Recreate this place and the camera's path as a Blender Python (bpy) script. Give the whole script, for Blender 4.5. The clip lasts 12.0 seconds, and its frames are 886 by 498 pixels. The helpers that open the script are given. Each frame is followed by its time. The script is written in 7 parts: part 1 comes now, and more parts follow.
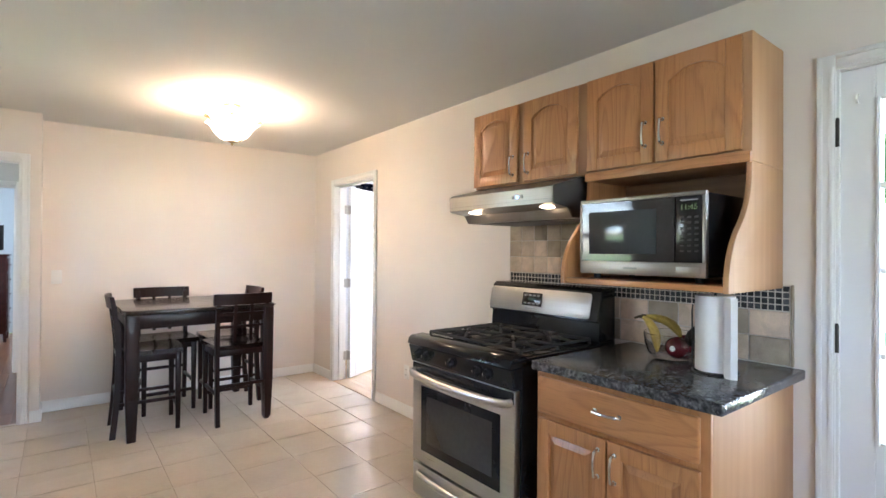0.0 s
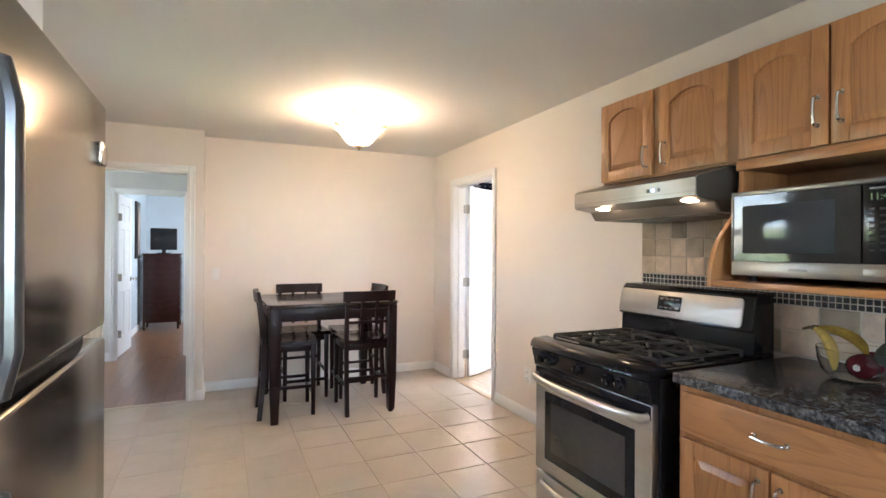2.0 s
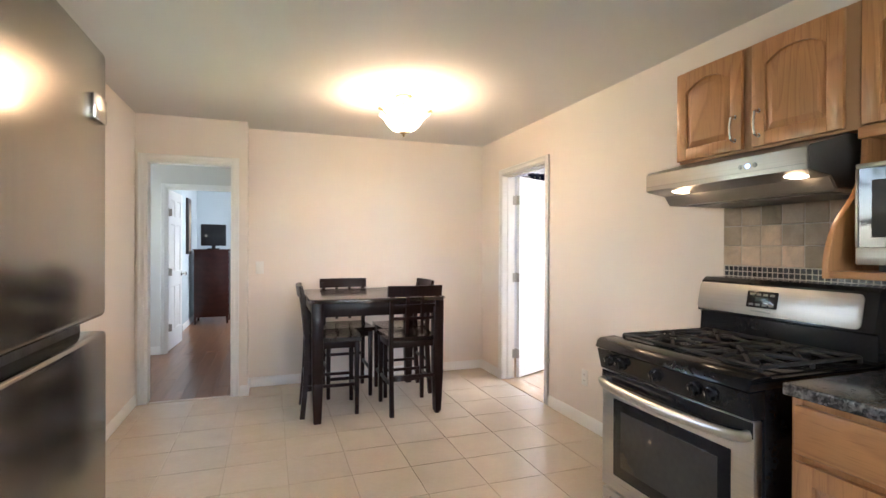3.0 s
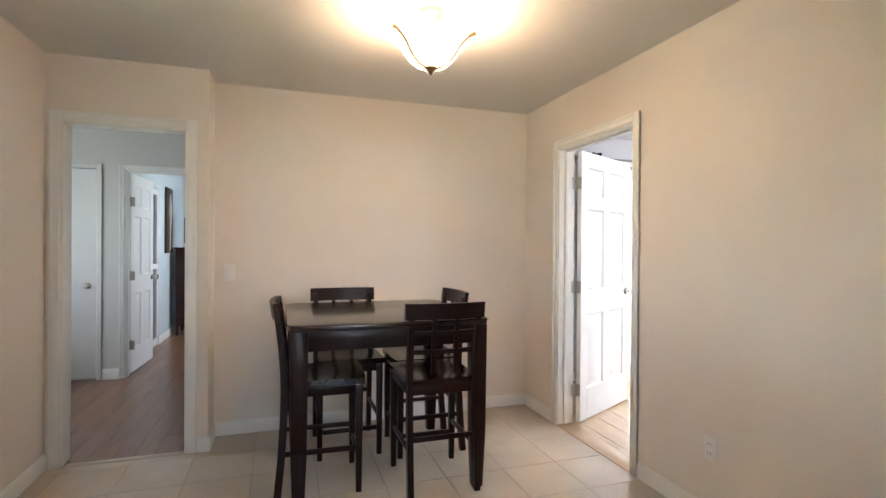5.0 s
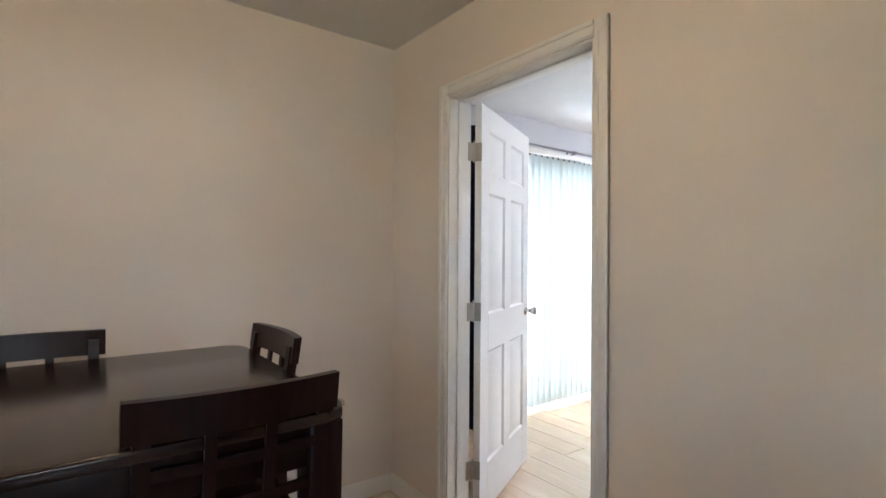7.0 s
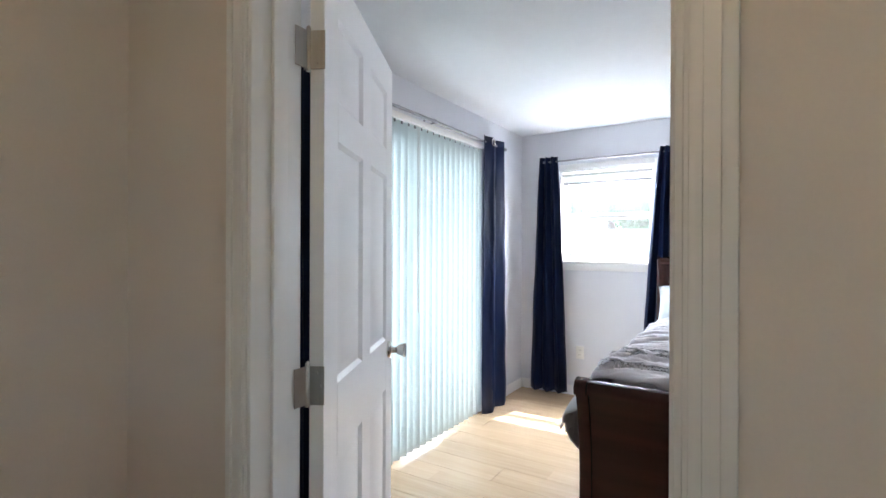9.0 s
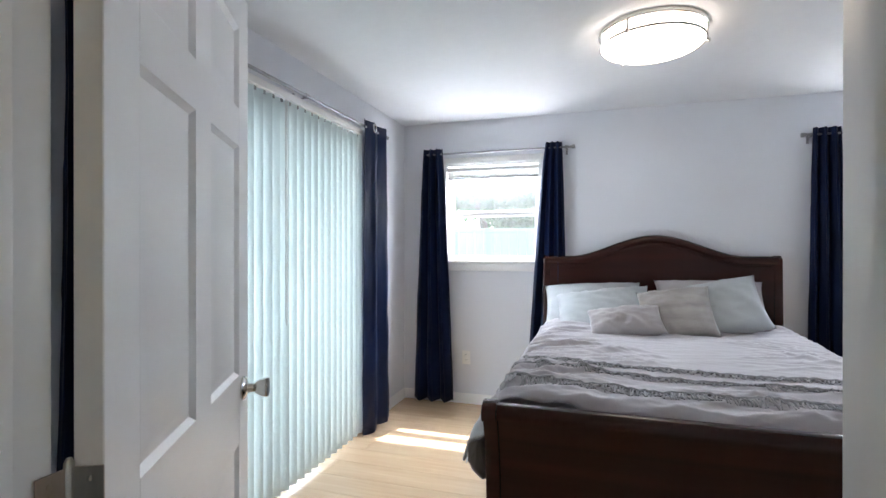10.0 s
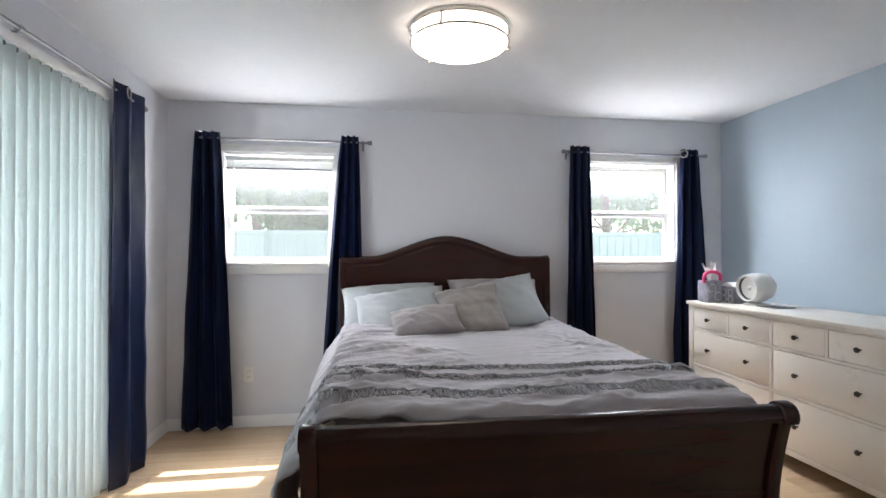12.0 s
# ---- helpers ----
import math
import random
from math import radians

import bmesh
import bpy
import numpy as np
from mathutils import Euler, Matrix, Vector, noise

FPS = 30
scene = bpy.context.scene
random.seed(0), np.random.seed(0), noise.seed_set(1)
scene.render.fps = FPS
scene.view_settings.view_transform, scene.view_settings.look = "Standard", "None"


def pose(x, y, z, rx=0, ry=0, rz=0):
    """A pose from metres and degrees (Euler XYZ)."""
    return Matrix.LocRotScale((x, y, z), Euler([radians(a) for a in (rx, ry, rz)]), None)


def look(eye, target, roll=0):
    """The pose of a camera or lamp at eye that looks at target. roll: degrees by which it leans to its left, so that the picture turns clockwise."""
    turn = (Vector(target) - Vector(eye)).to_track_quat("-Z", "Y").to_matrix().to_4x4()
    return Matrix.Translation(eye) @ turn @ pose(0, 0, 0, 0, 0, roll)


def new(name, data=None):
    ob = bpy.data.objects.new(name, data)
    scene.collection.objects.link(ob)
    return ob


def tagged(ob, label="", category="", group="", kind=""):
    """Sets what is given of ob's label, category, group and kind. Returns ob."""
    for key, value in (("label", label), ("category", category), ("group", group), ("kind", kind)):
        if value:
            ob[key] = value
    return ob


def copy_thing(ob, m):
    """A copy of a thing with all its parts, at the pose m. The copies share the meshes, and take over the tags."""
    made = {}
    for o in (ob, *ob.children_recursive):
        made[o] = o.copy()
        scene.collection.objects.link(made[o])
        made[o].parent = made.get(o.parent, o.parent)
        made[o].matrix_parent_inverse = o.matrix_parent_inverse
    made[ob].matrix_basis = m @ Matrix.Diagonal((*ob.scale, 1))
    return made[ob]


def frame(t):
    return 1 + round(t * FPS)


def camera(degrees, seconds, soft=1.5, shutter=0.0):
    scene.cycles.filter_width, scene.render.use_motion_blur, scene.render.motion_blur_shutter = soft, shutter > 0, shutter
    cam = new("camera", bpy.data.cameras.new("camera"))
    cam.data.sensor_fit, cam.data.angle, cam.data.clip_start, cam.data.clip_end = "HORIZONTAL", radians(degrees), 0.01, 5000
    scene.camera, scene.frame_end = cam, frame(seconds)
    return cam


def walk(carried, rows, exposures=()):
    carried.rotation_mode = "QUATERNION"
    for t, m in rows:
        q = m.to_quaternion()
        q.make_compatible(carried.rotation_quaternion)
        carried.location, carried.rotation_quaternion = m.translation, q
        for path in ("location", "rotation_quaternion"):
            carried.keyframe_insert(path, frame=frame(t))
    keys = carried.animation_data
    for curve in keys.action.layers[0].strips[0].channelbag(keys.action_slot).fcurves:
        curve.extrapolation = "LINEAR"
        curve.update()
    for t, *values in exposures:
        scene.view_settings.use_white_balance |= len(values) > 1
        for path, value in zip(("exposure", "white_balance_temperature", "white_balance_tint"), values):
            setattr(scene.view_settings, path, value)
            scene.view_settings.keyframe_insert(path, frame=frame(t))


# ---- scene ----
cam = camera(84.0, 12.0)
PATH = [
    (0, (-2.284, 0.2, 1.362), (-1.054, 1.777, 1.373), 0.4),
    (0.5, (-2.301, 0.225, 1.361), (-1.156, 1.865, 1.372), 0.2),
    (1, (-2.299, 0.238, 1.352), (-1.254, 1.943, 1.368), 0.2),
    (1.5, (-2.275, 0.252, 1.366), (-1.341, 2.02, 1.373), 0.3),
    (2, (-2.27, 0.273, 1.364), (-1.442, 2.093, 1.368), 0.3),
    (2.5, (-2.243, 0.326, 1.343), (-1.502, 2.184, 1.348), 0.3),
    (3, (-2.213, 0.512, 1.322), (-1.548, 2.398, 1.316), 0.2),
    (3.2, (-2.201, 0.617, 1.313), (-1.551, 2.509, 1.31), 0.4),
    (5, (-1.956, 1.773, 1.319), (-1.333, 3.673, 1.309), 0.4),
    (5.5, (-1.847, 2.135, 1.314), (-1.12, 3.998, 1.303), 0.5),
    (6, (-1.718, 2.473, 1.305), (-0.838, 4.268, 1.298), 0.7),
    (6.5, (-1.587, 2.8, 1.31), (-0.536, 4.502, 1.308), 0.8),
    (8.5, (-0.832, 3.953, 1.306), (0.739, 5.191, 1.329), -0.6),
    (9, (-0.655, 4.094, 1.341), (1.037, 5.16, 1.339), 0.2),
    (9.5, (-0.458, 4.229, 1.312), (1.355, 5.073, 1.322), -0.1),
    (10, (-0.297, 4.343, 1.338), (1.611, 4.944, 1.335), 0.0),
    (10.5, (-0.188, 4.414, 1.322), (1.784, 4.746, 1.333), 0.0),
    (11, (-0.119, 4.478, 1.32), (1.881, 4.532, 1.332), 0.1),
    (11.5, (-0.084, 4.524, 1.312), (1.91, 4.365, 1.325), 0.0),
    (12, (-0.06, 4.538, 1.303), (1.918, 4.24, 1.32), 0.0),
]
walk(cam, [(t, look(eye, target, roll)) for t, eye, target, roll in PATH],
     exposures=[(0.0, 4.64, 6050, 18), (3.0, 4.54, 6400, 18), (5.0, 4.02, 6480, 16), (6.5, 3.44, 6320, 15), (8.5, 2.88, 6050, 14), (9.5, 2.52, 6150, 13), (10.5, 2.1, 6300, 13), (12.0, 1.97, 6550, 14)])

# ---------------------------------------------------------------- light
SUN_WAY = Vector((-1.0, 0.28, -1.75)).normalized()
world = bpy.data.worlds.new("sky_world")
scene.world = world
world.use_nodes = True
wn = world.node_tree
sky = wn.nodes.new("ShaderNodeTexSky")
sky.sky_type = "NISHITA"
sky.sun_disc = False
sky.sun_elevation = math.asin(-SUN_WAY.z)
sky.sun_rotation = math.atan2(-SUN_WAY.x, -SUN_WAY.y)
wn.links.new(sky.outputs[0], wn.nodes["Background"].inputs[0])
wn.nodes["Background"].inputs[1].default_value = 0.15


def lamp(name, kind, power, colour, m, **settings):
    data = bpy.data.lights.new(name, kind)
    data.energy, data.color = power, colour
    if "size" in settings:
        data.shape, data.size, data.size_y = "RECTANGLE", settings["size"], settings["size_y"]
    if "radius" in settings:
        data.shadow_soft_size = settings["radius"]
    ob = new(name, data)
    ob.matrix_world = m
    return ob


sun = lamp("sun", "SUN", 5.0, (1.0, 0.95, 0.86), Matrix.Translation((8, 0, 10)) @ SUN_WAY.to_track_quat("-Z", "Y").to_matrix().to_4x4())
sun.data.angle = radians(0.6)

# warm bulbs of the dining lamp, two cooker hood bulbs, daylight at the openings
lamp("dining_bulb", "POINT", 2.35, (1.0, 0.72, 0.455), pose(-1.285, 4.024, 2.272), radius=0.045)
lamp("hood_bulb_light", "POINT", 0.022, (1.0, 0.72, 0.42), pose(-0.448, 2.265, 1.545), radius=0.03)
lamp("hood_bulb_light", "POINT", 0.022, (1.0, 0.72, 0.42), pose(-0.448, 1.745, 1.545), radius=0.03)
DAY = (0.86, 0.93, 1.0)
lamp("slider_daylight", "AREA", 13.5, DAY, look((1.9, 6.2, 1.05), (1.9, 0, 0.8)), size=1.75, size_y=2.0)
for wy in (5.21, 2.35):
    lamp("window_daylight", "AREA", 12, DAY, look((4.03, wy, 2.02), (2.9, wy, 1.0)), size=0.76, size_y=0.12)
    # daylight thrown up off the bright garden and the sill onto the ceiling
    lamp("window_upward_daylight", "AREA", 1.0, DAY, look((3.862, wy, 1.245), (3.5, wy, 2.43)), size=0.72, size_y=0.03).data.spread = radians(130)
lamp("kitchen_window_daylight", "AREA", 0.09, DAY, look((-3.36, 3.55, 1.55), (0, 3.55, 1.1)), size=1.1, size_y=0.9)
# bluish light from behind the camera, through an added window
lamp("kitchen_rear_daylight", "AREA", 0.98, (0.76, 0.88, 1.0), look((-1.7, -1.72, 1.5), (-1.7, 4, 1.1)), size=1.5, size_y=1.1)
lamp("glazed_door_daylight", "AREA", 0.6, (0.72, 0.86, 1.0), look((0.16, 0.28, 1.3), (-3, 0.28, 1.0)), size=0.6, size_y=1.2)
# fill lamp for the dark hall, set in an added opening out of view
lamp("hall_fill_light", "AREA", 0.75, DAY, look((-4.70, 6.4, 1.5), (-1, 6.4, 1.2)), size=0.9, size_y=1.0)
# daylight of the far bedroom, from a window added out of view
lamp("far_bedroom_daylight", "AREA", 2.0, DAY, look((-1.62, 9.2, 1.5), (-4, 9.0, 1.0)), size=1.3, size_y=1.1)


# ---------------------------------------------------------------- materials
def nodes_of(name):
    m = bpy.data.materials.new(name)
    m.use_nodes = True
    t = m.node_tree
    return m, t, t.nodes["Principled BSDF"]


def node(t, kind, **values):
    n = t.nodes.new(kind)
    for key, value in values.items():
        if key in n.inputs:
            n.inputs[key].default_value = value
    return n


def ramp(t, source, stops):
    r = t.nodes.new("ShaderNodeValToRGB")
    while len(r.color_ramp.elements) < len(stops):
        r.color_ramp.elements.new(0.5)
    for e, (at, colour) in zip(r.color_ramp.elements, stops):
        e.position, e.color = at, (*colour, 1) if len(colour) == 3 else colour
    t.links.new(source, r.inputs[0])
    return r.outputs[0]


def coords(t, scale=(1, 1, 1), spin=(0, 0, 0)):
    c = t.nodes.new("ShaderNodeTexCoord")
    m = t.nodes.new("ShaderNodeMapping")
    m.inputs["Scale"].default_value = scale
    m.inputs["Rotation"].default_value = spin
    t.links.new(c.outputs["Object"], m.inputs[0])
    return m.outputs[0]


def tint(c, k):
    return tuple(max(0.0, min(1.0, v * k)) for v in c)


def bumped(t, b, source, strength, distance):
    n = node(t, "ShaderNodeBump", Strength=strength, Distance=distance)
    t.links.new(source, n.inputs["Height"])
    t.links.new(n.outputs[0], b.inputs["Normal"])
    return n


def surf(name, colour, rough=0.5, var=0.08, scale=2.5, fine=120, bump=0.1, metal=0.0, coat=0.0, rough_var=0.08, stretch=(1, 1, 1), lift=0.002):
    """A plain surface with a broad and a fine variation, uneven gloss and a fine relief."""
    m, t, b = nodes_of(name)
    v = coords(t, stretch)
    broad = node(t, "ShaderNodeTexNoise", Scale=scale, Detail=4.0)
    small = node(t, "ShaderNodeTexNoise", Scale=fine, Detail=3.0)
    for n in (broad, small):
        t.links.new(v, n.inputs["Vector"])
    mix = t.nodes.new("ShaderNodeMix")
    mix.inputs[0].default_value = 0.35
    t.links.new(broad.outputs[0], mix.inputs[2])
    t.links.new(small.outputs[0], mix.inputs[3])
    t.links.new(ramp(t, mix.outputs[0], [(0.3, tint(colour, 1 - var)), (0.7, tint(colour, 1 + var))]), b.inputs["Base Color"])
    r = node(t, "ShaderNodeMapRange")
    r.inputs[1].default_value, r.inputs[2].default_value = 0.3, 0.7
    r.inputs[3].default_value, r.inputs[4].default_value = max(0.02, rough - rough_var), min(1, rough + rough_var)
    t.links.new(broad.outputs[0], r.inputs[0])
    t.links.new(r.outputs[0], b.inputs["Roughness"])
    b.inputs["Metallic"].default_value = metal
    b.inputs["Coat Weight"].default_value = coat
    b.inputs["Coat Roughness"].default_value = 0.12
    if bump:
        bumped(t, b, small.outputs[0], bump, lift)
    return m


def wood(name, light, dark, axis=2, rough=0.38, grain=1.0, coat=0.15, piece=0.0, bump=0.12):
    """Timber with grain along one axis; piece varies the tone from board to board."""
    m, t, b = nodes_of(name)
    stretch = [14.0 * grain] * 3
    stretch[axis] = 0.9 * grain
    info = t.nodes.new("ShaderNodeObjectInfo")
    v = coords(t, stretch)
    add = t.nodes.new("ShaderNodeVectorMath")
    scl = t.nodes.new("ShaderNodeVectorMath")
    scl.operation = "SCALE"
    scl.inputs[0].default_value = (37, 53, 71)
    t.links.new(info.outputs["Random"], scl.inputs["Scale"])
    t.links.new(v, add.inputs[0])
    t.links.new(scl.outputs[0], add.inputs[1])
    n1 = node(t, "ShaderNodeTexNoise", Scale=1.0, Detail=5.0, Distortion=2.6)
    n2 = node(t, "ShaderNodeTexNoise", Scale=7.0, Detail=4.0)
    w = node(t, "ShaderNodeTexWave", Scale=0.55, Distortion=7.0, Detail=3.0)
    w.bands_direction = "XYZ"[(axis + 1) % 3]
    for n in (n1, n2, w):
        t.links.new(add.outputs[0], n.inputs["Vector"])
    a = t.nodes.new("ShaderNodeMix")
    a.inputs[0].default_value = 0.22
    t.links.new(n1.outputs[0], a.inputs[2])
    t.links.new(w.outputs["Fac"], a.inputs[3])
    c = t.nodes.new("ShaderNodeMix")
    c.inputs[0].default_value = 0.35
    t.links.new(a.outputs[0], c.inputs[2])
    t.links.new(n2.outputs[0], c.inputs[3])
    col = ramp(t, c.outputs[0], [(0.22, dark), (0.48, tuple((p + q) / 2 for p, q in zip(light, dark))), (0.72, light)])
    if piece:
        hsv = t.nodes.new("ShaderNodeHueSaturation")
        r = node(t, "ShaderNodeMapRange")
        r.inputs[3].default_value, r.inputs[4].default_value = 1 - piece, 1 + piece
        t.links.new(info.outputs["Random"], r.inputs[0])
        t.links.new(r.outputs[0], hsv.inputs["Value"])
        t.links.new(col, hsv.inputs["Color"])
        col = hsv.outputs[0]
    t.links.new(col, b.inputs["Base Color"])
    b.inputs["Roughness"].default_value = rough
    b.inputs["Coat Weight"].default_value = coat
    b.inputs["Coat Roughness"].default_value = 0.2
    bumped(t, b, n2.outputs[0], bump, 0.001)
    return m


def steel(name, colour=(0.62, 0.61, 0.59), rough=0.3, axis=1, brush=0.15):
    m, t, b = nodes_of(name)
    stretch = [180.0] * 3
    stretch[axis] = 2.0
    n = node(t, "ShaderNodeTexNoise", Scale=1.0, Detail=3.0)
    t.links.new(coords(t, stretch), n.inputs["Vector"])
    s = node(t, "ShaderNodeTexNoise", Scale=3.0, Detail=3.0)
    t.links.new(coords(t), s.inputs["Vector"])
    mx = t.nodes.new("ShaderNodeMix")
    mx.inputs[0].default_value = 0.5
    t.links.new(n.outputs[0], mx.inputs[2])
    t.links.new(s.outputs[0], mx.inputs[3])
    t.links.new(ramp(t, mx.outputs[0], [(0.3, tint(colour, 0.9)), (0.7, tint(colour, 1.08))]), b.inputs["Base Color"])
    r = node(t, "ShaderNodeMapRange")
    r.inputs[3].default_value, r.inputs[4].default_value = rough - 0.08, rough + 0.08
    t.links.new(mx.outputs[0], r.inputs[0])
    t.links.new(r.outputs[0], b.inputs["Roughness"])
    b.inputs["Metallic"].default_value = 1.0
    bumped(t, b, n.outputs[0], brush, 0.0004)
    return m


def glow(name, colour, strength):
    m, t, b = nodes_of(name)
    b.inputs["Base Color"].default_value = (0.85, 0.83, 0.78, 1)
    b.inputs["Emission Color"].default_value = (*colour, 1)
    b.inputs["Emission Strength"].default_value = strength
    b.inputs["Roughness"].default_value = 0.35
    return m


def glass(name, colour=(1, 1, 1), rough=0.0):
    m, t, b = nodes_of(name)
    b.inputs["Base Color"].default_value = (*colour, 1)
    b.inputs["Transmission Weight"].default_value = 1.0
    b.inputs["Roughness"].default_value = rough
    b.inputs["IOR"].default_value = 1.45
    return m


def stone_speckle(name, base, light, dark, rough=0.12, scale=70):
    m, t, b = nodes_of(name)
    v = coords(t)
    vo = node(t, "ShaderNodeTexVoronoi", Scale=float(scale))
    no = node(t, "ShaderNodeTexNoise", Scale=scale * 0.45, Detail=6.0)
    big = node(t, "ShaderNodeTexNoise", Scale=9.0, Detail=5.0)
    for n in (vo, no, big):
        t.links.new(v, n.inputs["Vector"])
    one = ramp(t, no.outputs[0], [(0.36, dark), (0.5, base), (0.66, light)])
    two = ramp(t, vo.outputs["Color"], [(0.15, dark), (0.55, base), (0.95, light)])
    mx = t.nodes.new("ShaderNodeMix")
    mx.data_type = "RGBA"
    t.links.new(big.outputs[0], mx.inputs[0])
    t.links.new(one, mx.inputs[6])
    t.links.new(two, mx.inputs[7])
    t.links.new(mx.outputs[2], b.inputs["Base Color"])
    b.inputs["Roughness"].default_value = rough
    bumped(t, b, no.outputs[0], 0.012, 0.0003)
    return m


def tile_stone(name, a, b2, rough=0.35, scale=5.0, piece=0.12, bump=0.08, hue=0.0):
    """Ceramic or stone tile whose tone differs from piece to piece."""
    m, t, b = nodes_of(name)
    info = t.nodes.new("ShaderNodeObjectInfo")
    v = coords(t)
    add = t.nodes.new("ShaderNodeVectorMath")
    scl = t.nodes.new("ShaderNodeVectorMath")
    scl.operation = "SCALE"
    scl.inputs[0].default_value = (17, 29, 43)
    t.links.new(info.outputs["Random"], scl.inputs["Scale"])
    t.links.new(v, add.inputs[0])
    t.links.new(scl.outputs[0], add.inputs[1])
    n1 = node(t, "ShaderNodeTexNoise", Scale=scale, Detail=6.0, Distortion=0.6)
    n2 = node(t, "ShaderNodeTexNoise", Scale=scale * 14, Detail=4.0)
    for n in (n1, n2):
        t.links.new(add.outputs[0], n.inputs["Vector"])
    mx = t.nodes.new("ShaderNodeMix")
    mx.inputs[0].default_value = 0.3
    t.links.new(n1.outputs[0], mx.inputs[2])
    t.links.new(n2.outputs[0], mx.inputs[3])
    col = ramp(t, mx.outputs[0], [(0.3, b2), (0.68, a)])
    hsv = t.nodes.new("ShaderNodeHueSaturation")
    r = node(t, "ShaderNodeMapRange")
    r.inputs[3].default_value, r.inputs[4].default_value = 1 - piece, 1 + piece
    t.links.new(info.outputs["Random"], r.inputs[0])
    t.links.new(r.outputs[0], hsv.inputs["Value"])
    if hue:
        r2 = node(t, "ShaderNodeMapRange")
        r2.inputs[3].default_value, r2.inputs[4].default_value = 0.5 + hue, 0.5 - hue
        t.links.new(info.outputs["Random"], r2.inputs[0])
        t.links.new(r2.outputs[0], hsv.inputs["Hue"])
    t.links.new(col, hsv.inputs["Color"])
    t.links.new(hsv.outputs[0], b.inputs["Base Color"])
    b.inputs["Roughness"].default_value = rough
    bumped(t, b, n2.outputs[0], bump, 0.001)
    return m


def cloth(name, colour, rough=0.85, var=0.12, sheen=0.3, weave=450, through_light=0.0, scale=6):
    m = surf(name, colour, rough, var, scale, weave, 0.25, lift=0.0012)
    b = m.node_tree.nodes["Principled BSDF"]
    b.inputs["Sheen Weight"].default_value = sheen
    if through_light:
        t = m.node_tree
        tr = t.nodes.new("ShaderNodeBsdfTranslucent")
        tr.inputs[0].default_value = (*tint(colour, 1.05), 1)
        mx = t.nodes.new("ShaderNodeMixShader")
        mx.inputs[0].default_value = through_light
        t.links.new(b.outputs[0], mx.inputs[1])
        t.links.new(tr.outputs[0], mx.inputs[2])
        t.links.new(mx.outputs[0], t.nodes["Material Output"].inputs[0])
    return m


def oak_board(name, light, dark, axis):
    """Flat-sawn oak: broad cathedral rings cut lengthwise, with fine open pores."""
    m, t, b = nodes_of(name)
    info = t.nodes.new("ShaderNodeObjectInfo")
    scl = t.nodes.new("ShaderNodeVectorMath")
    scl.operation = "SCALE"
    scl.inputs[0].default_value = (3.1, 5.3, 7.7)
    t.links.new(info.outputs["Random"], scl.inputs["Scale"])

    def field(across, along):
        stretch = [across] * 3
        stretch[axis] = along
        add = t.nodes.new("ShaderNodeVectorMath")
        t.links.new(coords(t, stretch), add.inputs[0])
        t.links.new(scl.outputs[0], add.inputs[1])
        return add.outputs[0]
    # contour lines of a slow field give the nested arches of the rings
    slow = node(t, "ShaderNodeTexNoise", Scale=1.0, Detail=1.5, Roughness=0.4)
    t.links.new(field(4.2, 0.85), slow.inputs["Vector"])
    times = t.nodes.new("ShaderNodeMath")
    times.operation = "MULTIPLY"
    times.inputs[1].default_value = 17.0
    t.links.new(slow.outputs[0], times.inputs[0])
    frac = t.nodes.new("ShaderNodeMath")
    frac.operation = "FRACT"
    t.links.new(times.outputs[0], frac.inputs[0])
    rings = ramp(t, frac.outputs[0], [(0.0, dark), (0.22, tuple(0.35 * p + 0.65 * q for p, q in zip(dark, light))), (0.85, light), (1.0, dark)])
    pores = node(t, "ShaderNodeTexNoise", Scale=1.0, Detail=3.0)
    t.links.new(field(260.0, 9.0), pores.inputs["Vector"])
    broad = node(t, "ShaderNodeTexNoise", Scale=2.2, Detail=3.0)
    t.links.new(field(2.0, 1.0), broad.inputs["Vector"])
    mid = tuple(0.28 * p + 0.72 * q for p, q in zip(dark, light))
    plain = ramp(t, broad.outputs[0], [(0.3, tint(mid, 0.92)), (0.7, tint(light, 1.02))])
    mx = t.nodes.new("ShaderNodeMix")
    mx.data_type = "RGBA"
    mx.inputs[0].default_value = 0.42
    t.links.new(plain, mx.inputs[6])
    t.links.new(rings, mx.inputs[7])
    dots = t.nodes.new("ShaderNodeMix")
    dots.data_type, dots.blend_type = "RGBA", "MULTIPLY"
    dots.inputs[0].default_value = 0.38
    t.links.new(mx.outputs[2], dots.inputs[6])
    t.links.new(ramp(t, pores.outputs[0], [(0.32, (0.55, 0.5, 0.45)), (0.46, (1.0, 1.0, 1.0))]), dots.inputs[7])
    t.links.new(dots.outputs[2], b.inputs["Base Color"])
    b.inputs["Roughness"].default_value = 0.36
    b.inputs["Coat Weight"].default_value = 0.25
    b.inputs["Coat Roughness"].default_value = 0.2
    bumped(t, b, pores.outputs[0], 0.15, 0.0008)
    return m


